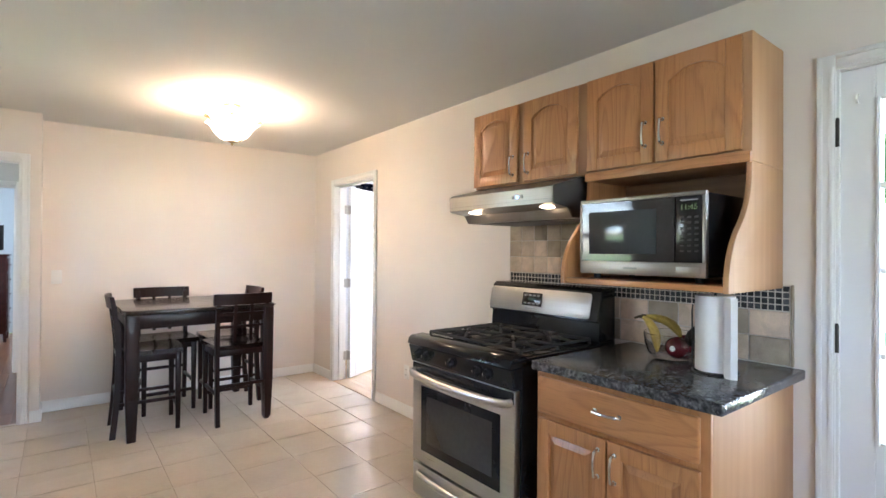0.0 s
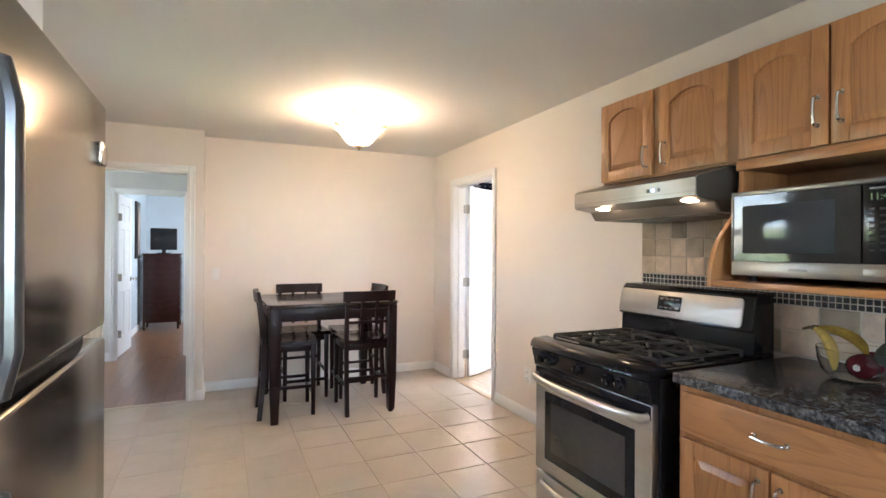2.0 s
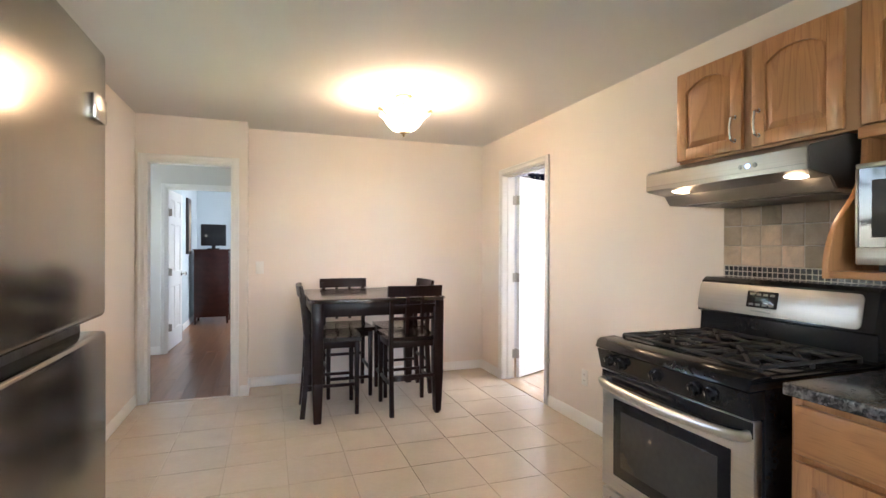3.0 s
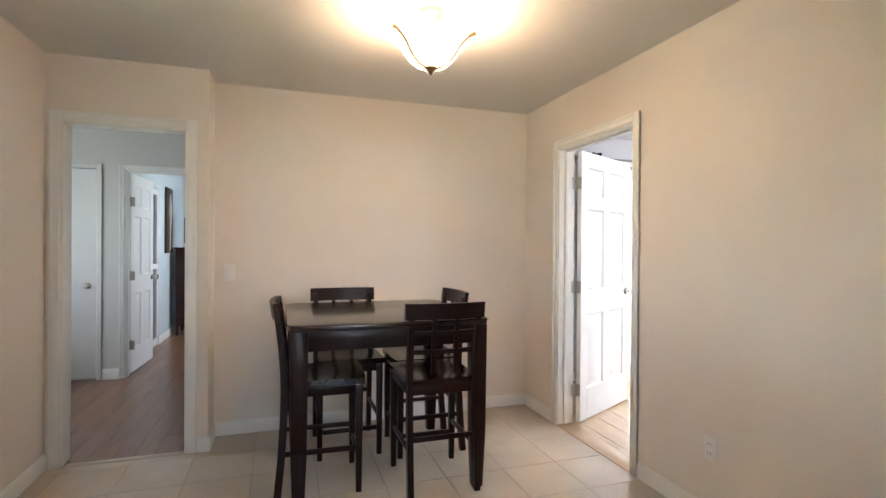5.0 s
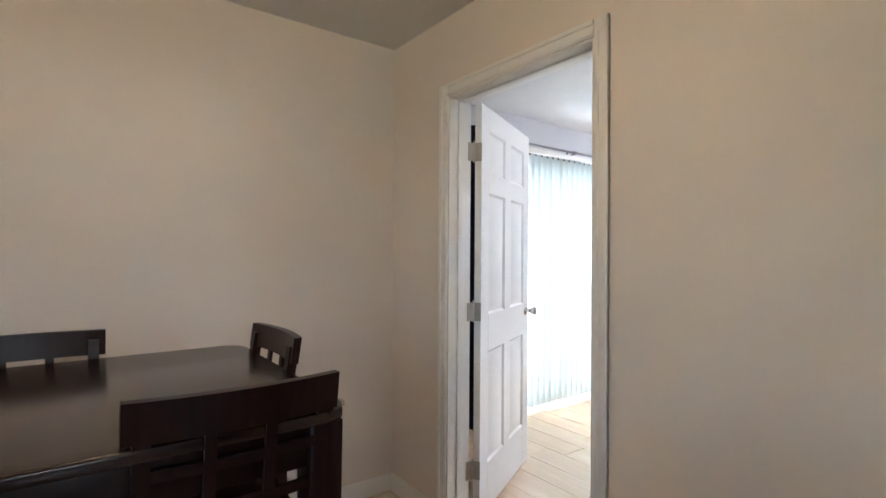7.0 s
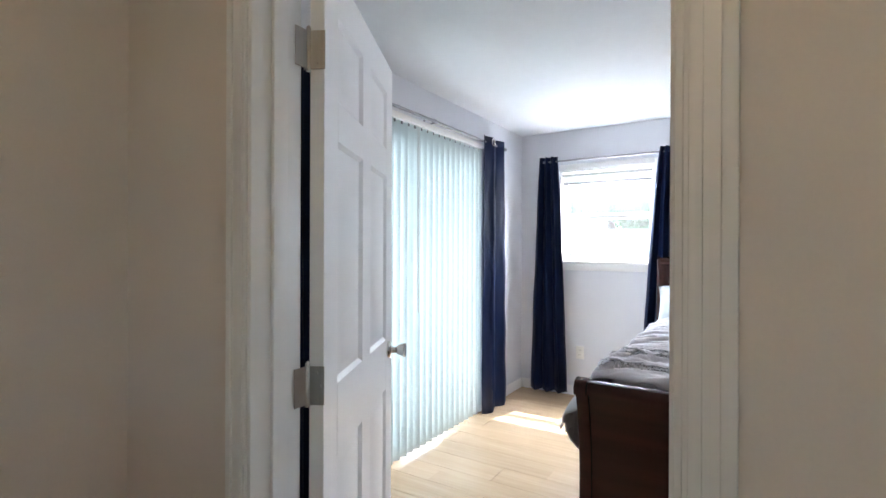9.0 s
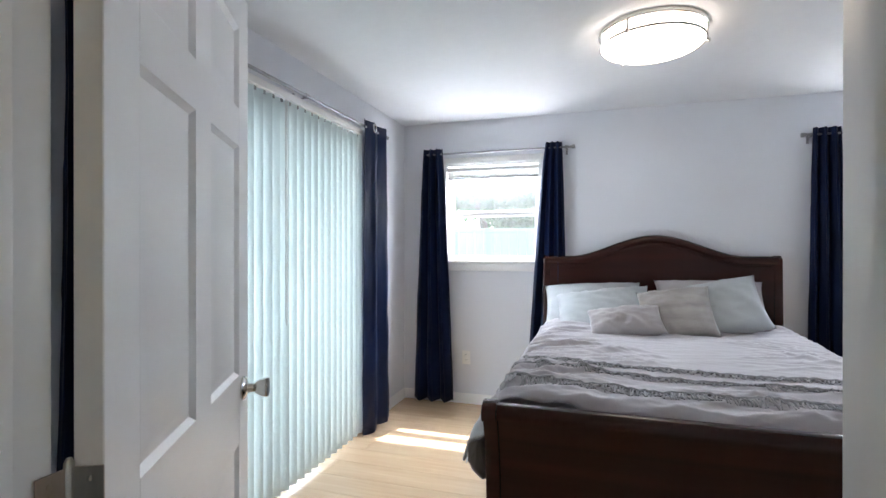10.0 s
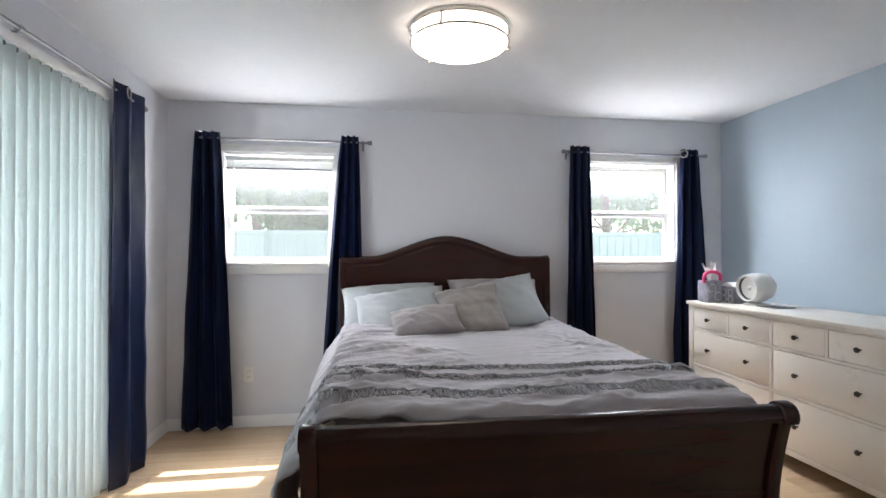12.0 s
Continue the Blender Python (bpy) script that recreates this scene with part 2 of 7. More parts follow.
def lit_bowl(name, colour, strength, clear):
    """Frosted glass over a bulb: glows, and lets part of the bulb's light through."""
    m = glow(name, colour, strength)
    t = m.node_tree
    n = node(t, "ShaderNodeTexNoise", Scale=14.0, Detail=4.0)
    t.links.new(coords(t), n.inputs["Vector"])
    tr = t.nodes.new("ShaderNodeBsdfTransparent")
    t.links.new(ramp(t, n.outputs[0], [(0.3, (0.93, 0.9, 0.84)), (0.7, (1.0, 0.98, 0.95))]), tr.inputs[0])
    mx = t.nodes.new("ShaderNodeMixShader")
    mx.inputs[0].default_value = clear
    t.links.new(t.nodes["Principled BSDF"].outputs[0], mx.inputs[1])
    t.links.new(tr.outputs[0], mx.inputs[2])
    t.links.new(mx.outputs[0], t.nodes["Material Output"].inputs[0])
    return m


KITCHEN_WALL = surf("kitchen_wall_paint", (0.775, 0.70, 0.635), 0.6, 0.03, 1.2, 160, 0.12)
BED_WALL = surf("bedroom_wall_paint", (0.68, 0.69, 0.725), 0.62, 0.03, 1.2, 160, 0.12)
# bedroom wall colour made bluer and darker for the blue daylight falling there
BLUE_LIT_WALL = surf("bedroom_wall_daylight_tint", (0.425, 0.51, 0.585), 0.62, 0.03, 1.2, 160, 0.12)
HALL_WALL = surf("hall_wall_paint", (0.66, 0.65, 0.62), 0.6, 0.03, 1.2, 160, 0.12)
FAR_WALL = surf("far_bedroom_wall_paint", (0.52, 0.60, 0.64), 0.6, 0.03, 1.2, 160, 0.12)
CEILING = surf("ceiling_paint", (0.72, 0.70, 0.67), 0.8, 0.03, 1.0, 220, 0.2)
BED_CEILING = surf("bedroom_ceiling_paint", (0.74, 0.75, 0.77), 0.7, 0.03, 1.0, 14, 0.3, lift=0.004)
TRIM = surf("white_gloss_trim", (0.82, 0.81, 0.79), 0.34, 0.015, 3, 60, 0.02, rough_var=0.02)
DOOR_WHITE = surf("white_door_paint", (0.83, 0.83, 0.83), 0.38, 0.015, 3, 90, 0.012, rough_var=0.02)
OUTER = surf("siding_paint", (0.6, 0.6, 0.58), 0.7, 0.06, 2, 40, 0.2)
GROUT = surf("floor_grout", (0.44, 0.375, 0.30), 0.9, 0.15, 12, 300, 0.3)
FLOOR_TILE = tile_stone("floor_tile_glaze", (0.60, 0.525, 0.435), (0.53, 0.455, 0.37), 0.2, 3.5, 0.02, 0.03)
SPLASH_TILE = tile_stone("tumbled_splash_tile", (0.60, 0.47, 0.35), (0.38, 0.295, 0.22), 0.5, 14.0, 0.44, 0.3, 0.010)
SPLASH_GROUT = surf("splash_grout", (0.52, 0.47, 0.41), 0.9, 0.1, 20, 300, 0.2)
MOSAIC = tile_stone("dark_glass_mosaic", (0.055, 0.06, 0.065), (0.02, 0.022, 0.026), 0.12, 30.0, 0.5, 0.05)
LAMINATE = wood("pale_oak_laminate", (0.62, 0.46, 0.30), (0.46, 0.32, 0.19), 1, 0.26, 0.55, 0.2, 0.07, 0.04)
HALL_PLANK = wood("brown_wood_floor", (0.27, 0.125, 0.062), (0.12, 0.052, 0.027), 1, 0.28, 0.5, 0.2, 0.14, 0.05)
OAK = oak_board("honey_oak", (0.55, 0.25, 0.094), (0.32, 0.122, 0.039), 2)
OAK_FLAT = oak_board("honey_oak_level_grain", (0.55, 0.25, 0.094), (0.32, 0.122, 0.039), 1)
OAK_SIDE = wood("pale_oak_veneer", (0.50, 0.275, 0.135), (0.42, 0.22, 0.10), 2, 0.5, 0.7, 0.0, 0.03)
# darker oak for recesses: their shade is put into the colour
OAK_IN_SHADE = wood("oak_painted_shade", (0.34, 0.18, 0.085), (0.24, 0.12, 0.055), 1, 0.5, 1.2, 0.0, 0.03)
GRANITE = stone_speckle("dark_granite", (0.05, 0.049, 0.05), (0.20, 0.195, 0.195), (0.010, 0.010, 0.012), 0.17, 125)
STEEL = steel("brushed_steel", (0.60, 0.585, 0.56), 0.3, 1)
STEEL_UP = steel("appliance_steel", (0.37, 0.352, 0.33), 0.42, 1, 0.08)
FRIDGE_STEEL = steel("fridge_steel", (0.265, 0.235, 0.20), 0.17, 2, 0.03)
HANDLE_GREY = steel("grey_handle_steel", (0.17, 0.18, 0.195), 0.3, 2, 0.05)
CHROME = steel("satin_nickel", (0.66, 0.65, 0.62), 0.2, 2, 0.03)
HINGE = steel("hinge_metal", (0.44, 0.41, 0.37), 0.35, 2, 0.05)
BRONZE = surf("aged_brass", (0.34, 0.25, 0.14), 0.35, 0.2, 20, 120, 0.1, metal=1.0)
BLACK_GLOSS = surf("black_enamel", (0.012, 0.012, 0.013), 0.14, 0.2, 5, 80, 0.03, rough_var=0.05)
BLACK_MATT = surf("black_cast_iron", (0.018, 0.017, 0.016), 0.55, 0.3, 25, 200, 0.4)
DARK_GLASS = surf("dark_oven_glass", (0.03, 0.03, 0.03), 0.06, 0.2, 3, 60, 0.0, rough_var=0.02)
GREY_PLASTIC = surf("grey_plastic", (0.2, 0.2, 0.2), 0.5, 0.1, 9, 200, 0.1)
def duller(m, level):
    m.node_tree.nodes["Principled BSDF"].inputs["Specular IOR Level"].default_value = level
    return m


ESPRESSO = wood("espresso_stained_wood", (0.024, 0.0082, 0.0068), (0.012, 0.0046, 0.004), 2, 0.34, 1.3, 0.08, 0.1, 0.05)
ESPRESSO_TOP = wood("espresso_tabletop", (0.030, 0.0125, 0.0095), (0.018, 0.0075, 0.006), 0, 0.2, 1.0, 0.3, 0.0, 0.03)
CHERRY = wood("dark_cherry_wood", (0.037, 0.0095, 0.0068), (0.022, 0.006, 0.0045), 1, 0.27, 0.35, 0.12, 0.05, 0.02)
duller(ESPRESSO, 0.2)
duller(ESPRESSO_TOP, 0.4)
duller(BLACK_GLOSS, 0.35)
duller(CHERRY, 0.3)
NAVY = cloth("navy_satin_curtain", (0.0045, 0.0105, 0.038), 0.46, 0.2, 0.0, 500)
NAVY.node_tree.nodes["Principled BSDF"].inputs["Specular IOR Level"].default_value = 0.14
def veil(name, colour, share):
    """Added fine screen: mostly open, its threads scatter light and haze the view."""
    m, t, b = nodes_of(name)
    n = node(t, "ShaderNodeTexNoise", Scale=3.0, Detail=3.0)
    t.links.new(coords(t), n.inputs["Vector"])
    tr = t.nodes.new("ShaderNodeBsdfTranslucent")
    t.links.new(ramp(t, n.outputs[0], [(0.3, tint(colour, 0.9)), (0.7, colour)]), tr.inputs[0])
    cl = t.nodes.new("ShaderNodeBsdfTransparent")
    mx = t.nodes.new("ShaderNodeMixShader")
    mx.inputs[0].default_value = share
    t.links.new(cl.outputs[0], mx.inputs[1])
    t.links.new(tr.outputs[0], mx.inputs[2])
    t.links.new(mx.outputs[0], t.nodes["Material Output"].inputs[0])
    return m


HAZE_SCREEN = veil("haze_screen_mesh", (0.74, 0.77, 0.77), 0.052)
BLIND = cloth("pale_vinyl_blind", (0.79, 0.845, 0.84), 0.5, 0.02, 0.0, 300, 0.5)
SHEET_GREY = cloth("grey_comforter_cloth", (0.40, 0.38, 0.40), 0.85, 0.06, 0.3, 420)
RUFFLE = cloth("grey_ruffle_trim", (0.31, 0.31, 0.32), 0.9, 0.2, 0.3, 300)
PILLOW_BLUE = cloth("pale_blue_pillowcase", (0.42, 0.45, 0.46), 0.85, 0.06, 0.3, 420)
PILLOW_TAUPE = cloth("taupe_cushion_cloth", (0.36, 0.335, 0.335), 0.85, 0.06, 0.3, 420)
CREAM = surf("cream_furniture_paint", (0.78, 0.73, 0.66), 0.35, 0.03, 3, 120, 0.06)
KNOB_DARK = surf("dark_knob_metal", (0.05, 0.045, 0.04), 0.35, 0.2, 30, 100, 0.1, metal=0.7)
PLASTIC_WHITE = surf("white_plastic", (0.80, 0.79, 0.76), 0.35, 0.03, 8, 150, 0.04)
ROD = steel("pewter_rod", (0.30, 0.30, 0.31), 0.35, 0, 0.05)
PANE = glass("window_glass")
BOWL = lit_bowl("lit_alabaster_glass", (1.0, 0.80, 0.52), 0.6, 0.55)
DRUM = glow("lit_acrylic_diffuser", (1.0, 0.86, 0.69), 1.5)
HOOD_LENS = glow("lit_hood_lens", (1.0, 0.84, 0.58), 0.5)
BLUE_LED = glow("blue_power_light", (0.15, 0.4, 1.0), 0.25)
GREEN_LED = glow("green_clock_digits", (0.5, 0.85, 0.35), 0.009)
GREEN_LED.node_tree.nodes["Principled BSDF"].inputs["Base Color"].default_value = (0.015, 0.02, 0.012, 1)


# ---------------------------------------------------------------- mesh helpers
def place_of(ob):
    p = Vector((0, 0, 0))
    while ob:
        p += ob.matrix_basis.translation
        ob = ob.parent
    return p


def part(name, bm, material, parent=None, label="", smooth=0.6):
    """Links a bmesh, given in world metres, as one mesh object under its parent."""
    if parent:
        bmesh.ops.translate(bm, verts=bm.verts, vec=-place_of(parent))
    if smooth:
        for f in bm.faces:
            f.smooth = True
        for e in bm.edges:
            e.smooth = len(e.link_faces) == 2 and e.calc_face_angle(3) < smooth
    me = bpy.data.meshes.new(name)
    bm.to_mesh(me)
    bm.free()
    for m in material if isinstance(material, (list, tuple)) else (material,):
        me.materials.append(m)
    ob = new(name, me)
    ob.parent = parent
    return tagged(ob, label) if label else ob


def thing(name, at, label, category, group="", kind=""):
    ob = new(name)
    ob.empty_display_size = 0.1
    ob.location = at
    return tagged(ob, label, category, group, kind)


def join(bm, other):
    me = bpy.data.meshes.new("scratch")
    other.to_mesh(me)
    other.free()
    bm.from_mesh(me)
    bpy.data.meshes.remove(me)
    return bm


def box(x0, x1, y0, y1, z0, z1, bevel=0.0, seg=2, bm=None, m=None):
    o = bmesh.new()
    r = bmesh.ops.create_cube(o, size=1.0)
    c = Vector(((x0 + x1) / 2, (y0 + y1) / 2, (z0 + z1) / 2))
    for v in r["verts"]:
        v.co = c + Vector((v.co.x * abs(x1 - x0), v.co.y * abs(y1 - y0), v.co.z * abs(z1 - z0)))
    if bevel:
        bmesh.ops.bevel(o, geom=o.edges[:], offset=bevel, segments=seg, affect="EDGES", profile=0.5)
    if m is not None:
        bmesh.ops.transform(o, matrix=m, verts=o.verts)
    return join(bm, o) if bm is not None else o


def solid(outline, lo, hi, axis, bevel=0.0, bm=None, seg=2):
    """A prism: a flat outline of (u, v), pushed from lo to hi along an axis (u, v are the other two, in order)."""
    o = bmesh.new()

    def put(u, v, w):
        return {0: (w, u, v), 1: (u, w, v), 2: (u, v, w)}[axis]
    a = [o.verts.new(put(u, v, lo)) for u, v in outline]
    b = [o.verts.new(put(u, v, hi)) for u, v in outline]
    n = len(outline)
    o.faces.new(a)
    o.faces.new(b[::-1])
    for i in range(n):
        o.faces.new((a[i], b[i], b[(i + 1) % n], a[(i + 1) % n]))
    bmesh.ops.recalc_face_normals(o, faces=o.faces)
    if bevel:
        caps = [e for e in o.edges if abs(e.verts[0].co[axis] - e.verts[1].co[axis]) < 1e-6]
        bmesh.ops.bevel(o, geom=caps, offset=bevel, segments=seg, affect="EDGES", profile=0.5)
    return join(bm, o) if bm is not None else o


def lathe(profile, at=(0, 0, 0), seg=32, axis=2, bm=None, wave=None):
    """A turned shape; profile holds (radius, height). wave(i, angle) may bend the rim."""
    o = bmesh.new()
    rings = []
    for k, (r, h) in enumerate(profile):
        ring = []
        for i in range(seg):
            a = 2 * math.pi * i / seg
            dr, dh = wave(k, a) if wave else (0, 0)
            p = ((r + dr) * math.cos(a), (r + dr) * math.sin(a), h + dh)
            p = {2: p, 0: (p[2], p[0], p[1]), 1: (p[0], p[2], p[1])}[axis]
            ring.append(o.verts.new(Vector(at) + Vector(p)))
        rings.append(ring)
    for p, q in zip(rings, rings[1:]):
        for i in range(seg):
            o.faces.new((p[i], p[(i + 1) % seg], q[(i + 1) % seg], q[i]))
    if profile[0][0] > 1e-5:
        o.faces.new(rings[0][::-1])
    if profile[-1][0] > 1e-5:
        o.faces.new(rings[-1])
    bmesh.ops.remove_doubles(o, verts=o.verts, dist=1e-6)
    bmesh.ops.recalc_face_normals(o, faces=o.faces)
    return join(bm, o) if bm is not None else o


def tube(points, radius, seg=10, bm=None, flat=1.0):
    """A bar swept along points; radius is one number or one for each point; flat squeezes its height."""
    o = bmesh.new()
    pts = [Vector(p) for p in points]
    rings = []
    side = None
    for i, p in enumerate(pts):
        d = (pts[min(i + 1, len(pts) - 1)] - pts[max(i - 1, 0)]).normalized()
        if side is None:
            side = d.cross(Vector((0, 0, 1)) if abs(d.z) < 0.9 else Vector((1, 0, 0))).normalized()
        side = (side - d * side.dot(d)).normalized()
        up = d.cross(side)
        r = radius[i] if isinstance(radius, (list, tuple)) else radius
        rings.append([o.verts.new(p + side * r * math.cos(2 * math.pi * k / seg) + up * r * flat * math.sin(2 * math.pi * k / seg)) for k in range(seg)])
    for a, b in zip(rings, rings[1:]):
        for k in range(seg):
            o.faces.new((a[k], a[(k + 1) % seg], b[(k + 1) % seg], b[k]))
    o.faces.new(rings[0][::-1])
    o.faces.new(rings[-1])
    bmesh.ops.recalc_face_normals(o, faces=o.faces)
    return join(bm, o) if bm is not None else o


def arc(p, q, r, n=8):
    """Points along a quadratic curve from p over r to q."""
    p, q, r = Vector(p), Vector(q), Vector(r)
    return [(1 - s) ** 2 * p + 2 * s * (1 - s) * r + s * s * q for s in (i / n for i in range(n + 1))]


def thicken(bm, t):
    """Gives an open sheet a thickness t behind its faces, with closed edges."""
    bm.normal_update()
    front = list(bm.faces)
    rim = [e for e in bm.edges if len(e.link_faces) == 1]
    twin = {v: bm.verts.new(v.co - v.normal * t) for v in list(bm.verts)}
    for f in front:
        bm.faces.new([twin[v] for v in reversed(f.verts)])
    for e in rim:
        a, b = e.verts
        f = e.link_faces[0]
        loop = [q.vert for q in f.loops]
        if loop[(loop.index(a) + 1) % len(loop)] is not b:
            a, b = b, a
        bm.faces.new((b, a, twin[a], twin[b]))


def wall(name, axis, lo, hi, u0, u1, z0, z1, holes, faces, label):
    """A wall with thickness lo..hi along an axis and through openings (u0, u1, z0, z1); faces: paint on the low and the high side."""
    us = sorted({u0, u1, *[h[0] for h in holes], *[h[1] for h in holes]})
    zs = sorted({z0, z1, *[h[2] for h in holes], *[h[3] for h in holes]})
    us = [u for u in us if u0 <= u <= u1]
    zs = [z for z in zs if z0 <= z <= z1]
    bm = bmesh.new()
    grid = {}

    def vert(u, z, w):
        k = (u, z, w)
        if k not in grid:
            grid[k] = bm.verts.new((w, u, z) if axis == 0 else (u, w, z))
        return grid[k]
    full = {}
    for i in range(len(us) - 1):
        for j in range(len(zs) - 1):
            cu, cz = (us[i] + us[i + 1]) / 2, (zs[j] + zs[j + 1]) / 2
            full[i, j] = not any(h[0] < cu < h[1] and h[2] < cz < h[3] for h in holes)
    for (i, j), on in full.items():
        if not on:
            continue
        a, b, c, d = us[i], us[i + 1], zs[j], zs[j + 1]
        for w, slot in ((lo, 0), (hi, 1)):
            f = bm.faces.new([vert(a, c, w), vert(b, c, w), vert(b, d, w), vert(a, d, w)])
            f.material_index = slot
        for (di, dj), (p, q) in (((-1, 0), ((a, c), (a, d))), ((1, 0), ((b, c), (b, d))), ((0, -1), ((a, c), (b, c))), ((0, 1), ((a, d), (b, d)))):
            if not full.get((i + di, j + dj), False):
                f = bm.faces.new([vert(*p, lo), vert(*q, lo), vert(*q, hi), vert(*p, hi)])
                f.material_index = 0
    bmesh.ops.recalc_face_normals(bm, faces=bm.faces)
    ob = part(name, bm, list(faces), None, "", 0)
    return tagged(ob, label, "wall", "", "structure")


# ---------------------------------------------------------------- structure
H = 2.435
LEFT, REAR, BACK, HALLW = -3.27, -1.75, 5.49, 5.225
BX0, BX1, BY0, BY1 = 0.125, 3.82, 1.50, 6.005
DOOR_Y0, DOOR_Y1, DOOR_H = 4.165, 4.985, 2.05

wall("wall_east_kitchen", 0, 0.0, BX0, REAR - 0.12, BY1, 0, H, [(DOOR_Y0, DOOR_Y1, 0, DOOR_H), (-0.19, 0.745, 0, 2.05)],
     (KITCHEN_WALL, BED_WALL), "cream painted wall behind the cooker")
wall("wall_north_dining", 1, BACK, BACK + 0.12, -2.40, 0.0, 0, H, [], (KITCHEN_WALL, HALL_WALL), "cream painted wall behind the dining table")
wall("wall_north_hall", 1, HALLW, HALLW + 0.12, LEFT, -2.40, 0, H, [(-3.19, -2.525, 0, 2.045)], (KITCHEN_WALL, HALL_WALL), "cream wall around the hall opening")
wall("wall_return", 0, -2.52, -2.398, HALLW + 0.12, BACK + 0.12, 0, H, [], (HALL_WALL, KITCHEN_WALL), "short cream return wall")
wall("wall_west_kitchen", 0, LEFT - 0.15, LEFT, REAR - 0.12, HALLW + 0.12, 0, H, [(3.0, 4.17, 1.05, 2.06)], (OUTER, KITCHEN_WALL), "cream painted wall with a bright window")
wall("wall_south_kitchen", 1, REAR - 0.12, REAR, LEFT, 0.0, 0, H, [(-2.45, -0.95, 0.95, 2.05)], (OUTER, KITCHEN_WALL), "plain cream kitchen end wall")
wall("wall_east_bedroom", 0, BX1, BX1 + 0.16, BY0 - 0.15, BY1 + 0.15, 0, H, [(4.79, 5.63, 1.21, 2.07), (1.93, 2.77, 1.21, 2.07)], (BED_WALL, OUTER), "pale grey blue wall behind the bed")
wall("wall_north_bedroom", 1, BY1, BY1 + 0.15, -0.0, BX1, 0, H, [(1.0, 2.84, 0, 2.08)], (BED_WALL, OUTER), "pale grey blue wall with a sliding door")
wall("wall_south_bedroom", 1, BY0 - 0.12, BY0, BX0, BX1, 0, H, [], (OUTER, BLUE_LIT_WALL), "bedroom wall behind the dresser, tinted blue for daylight")
wall("wall_hall_far", 1, 7.35, 7.47, -4.72, -1.08, 0, H, [(-4.40, -3.66, 0, 2.05), (-3.42, -2.66, 0, 2.05)], (HALL_WALL, FAR_WALL), "grey hall wall with two doors")
# opening in this wall is added, only to let the hall fill in
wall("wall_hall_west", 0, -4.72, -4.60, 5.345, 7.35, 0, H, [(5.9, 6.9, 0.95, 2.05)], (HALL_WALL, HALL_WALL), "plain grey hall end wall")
wall("wall_hall_east", 0, -1.20, -1.08, 5.61, 7.35, 0, H, [], (HALL_WALL, HALL_WALL), "plain grey hall end wall")
wall("wall_hall_near", 1, 5.345, 5.465, -4.60, LEFT - 0.15, 0, H, [], (HALL_WALL, HALL_WALL), "plain grey hall wall")
wall("wall_far_bedroom_west", 0, -3.62, -3.50, 9.10, 10.75, 0, H, [], (FAR_WALL, FAR_WALL), "grey blue wall with a painting")
wall("wall_far_bedroom_north", 1, 10.75, 10.87, -4.2, -1.5, 0, H, [], (FAR_WALL, FAR_WALL), "grey blue far bedroom wall")
wall("wall_far_bedroom_east", 0, -1.50, -1.38, 7.47, 10.87, 0, H, [(8.5, 9.9, 0.9, 2.1)], (FAR_WALL, OUTER), "grey blue bedroom wall with an added unseen window")
wall("wall_closet", 0, -4.2, -4.08, 7.47, 10.75, 0, H, [], (FAR_WALL, FAR_WALL), "plain closet back wall")
wall("wall_hall_closet", 1, 7.75, 7.80, -4.72, -4.20, 0, H, [], (HALL_WALL, HALL_WALL), "plain closet back wall")


def slab(name, x0, x1, y0, y1, z0, z1, m, label, category):
    return tagged(part(name, box(x0, x1, y0, y1, z0, z1), m, None, "", 0), label, category, "", "structure")


slab("ceiling", LEFT - 0.15, 0.0, REAR - 0.12, HALLW, H, H + 0.1, CEILING, "off-white painted kitchen ceiling", "ceiling")
slab("ceiling_dining", -2.398, 0.0, HALLW, BACK + 0.0, H, H + 0.1, CEILING, "off-white painted dining ceiling", "ceiling")
slab("ceiling_bedroom", 0.0, BX1 + 0.16, BY0 - 0.15, BY1 + 0.15, H + 0.001, H + 0.1, BED_CEILING, "white bedroom ceiling with a faint skim texture", "ceiling")
slab("ceiling_hall", -4.72, -1.08, HALLW + 0.12, 7.35, H + 0.002, H + 0.1, HALL_WALL, "pale hall ceiling", "ceiling")
slab("ceiling_far_bedroom", -4.2, -1.38, 7.35, 10.87, H + 0.003, H + 0.1, CEILING, "white far bedroom ceiling", "ceiling")
# floors: a bed under the kitchen tiles, boards elsewhere
slab("floor_kitchen", LEFT, 0.0, REAR, BACK, -0.14, -0.0035, GROUT, "grout bed under cream kitchen floor tiles", "floor")
slab("floor_bedroom", 0.0, BX1, BY0, BY1, -0.12, -0.006, LAMINATE, "pale oak laminate bedroom floor", "floor")
slab("floor_hall", -4.6, -2.398, HALLW + 0.04, 7.35, -0.12, -0.006, HALL_PLANK, "brown wooden hall floor", "floor")
slab("floor_hall_end", -2.398, -1.2, BACK + 0.12, 7.35, -0.12, -0.006, HALL_PLANK, "brown wooden hall floor", "floor")
slab("floor_far_bedroom", -4.2, -1.5, 7.35, 10.75, -0.12, -0.006, HALL_PLANK, "brown wooden far bedroom floor", "floor")
slab("soffit", LEFT, -2.62, 0.80, 1.60, 1.80, H, KITCHEN_WALL, "cream painted bulkhead over the fridge", "soffit")
# unseen roof; its eave over the bed windows limits the floor's sun stripes
slab("unseen_roof", -5.0, 4.31, -2.2, 11.2, H + 0.16, H + 0.30, OUTER, "plain unseen roof, its eave cut to shape the sun stripes", "roof")


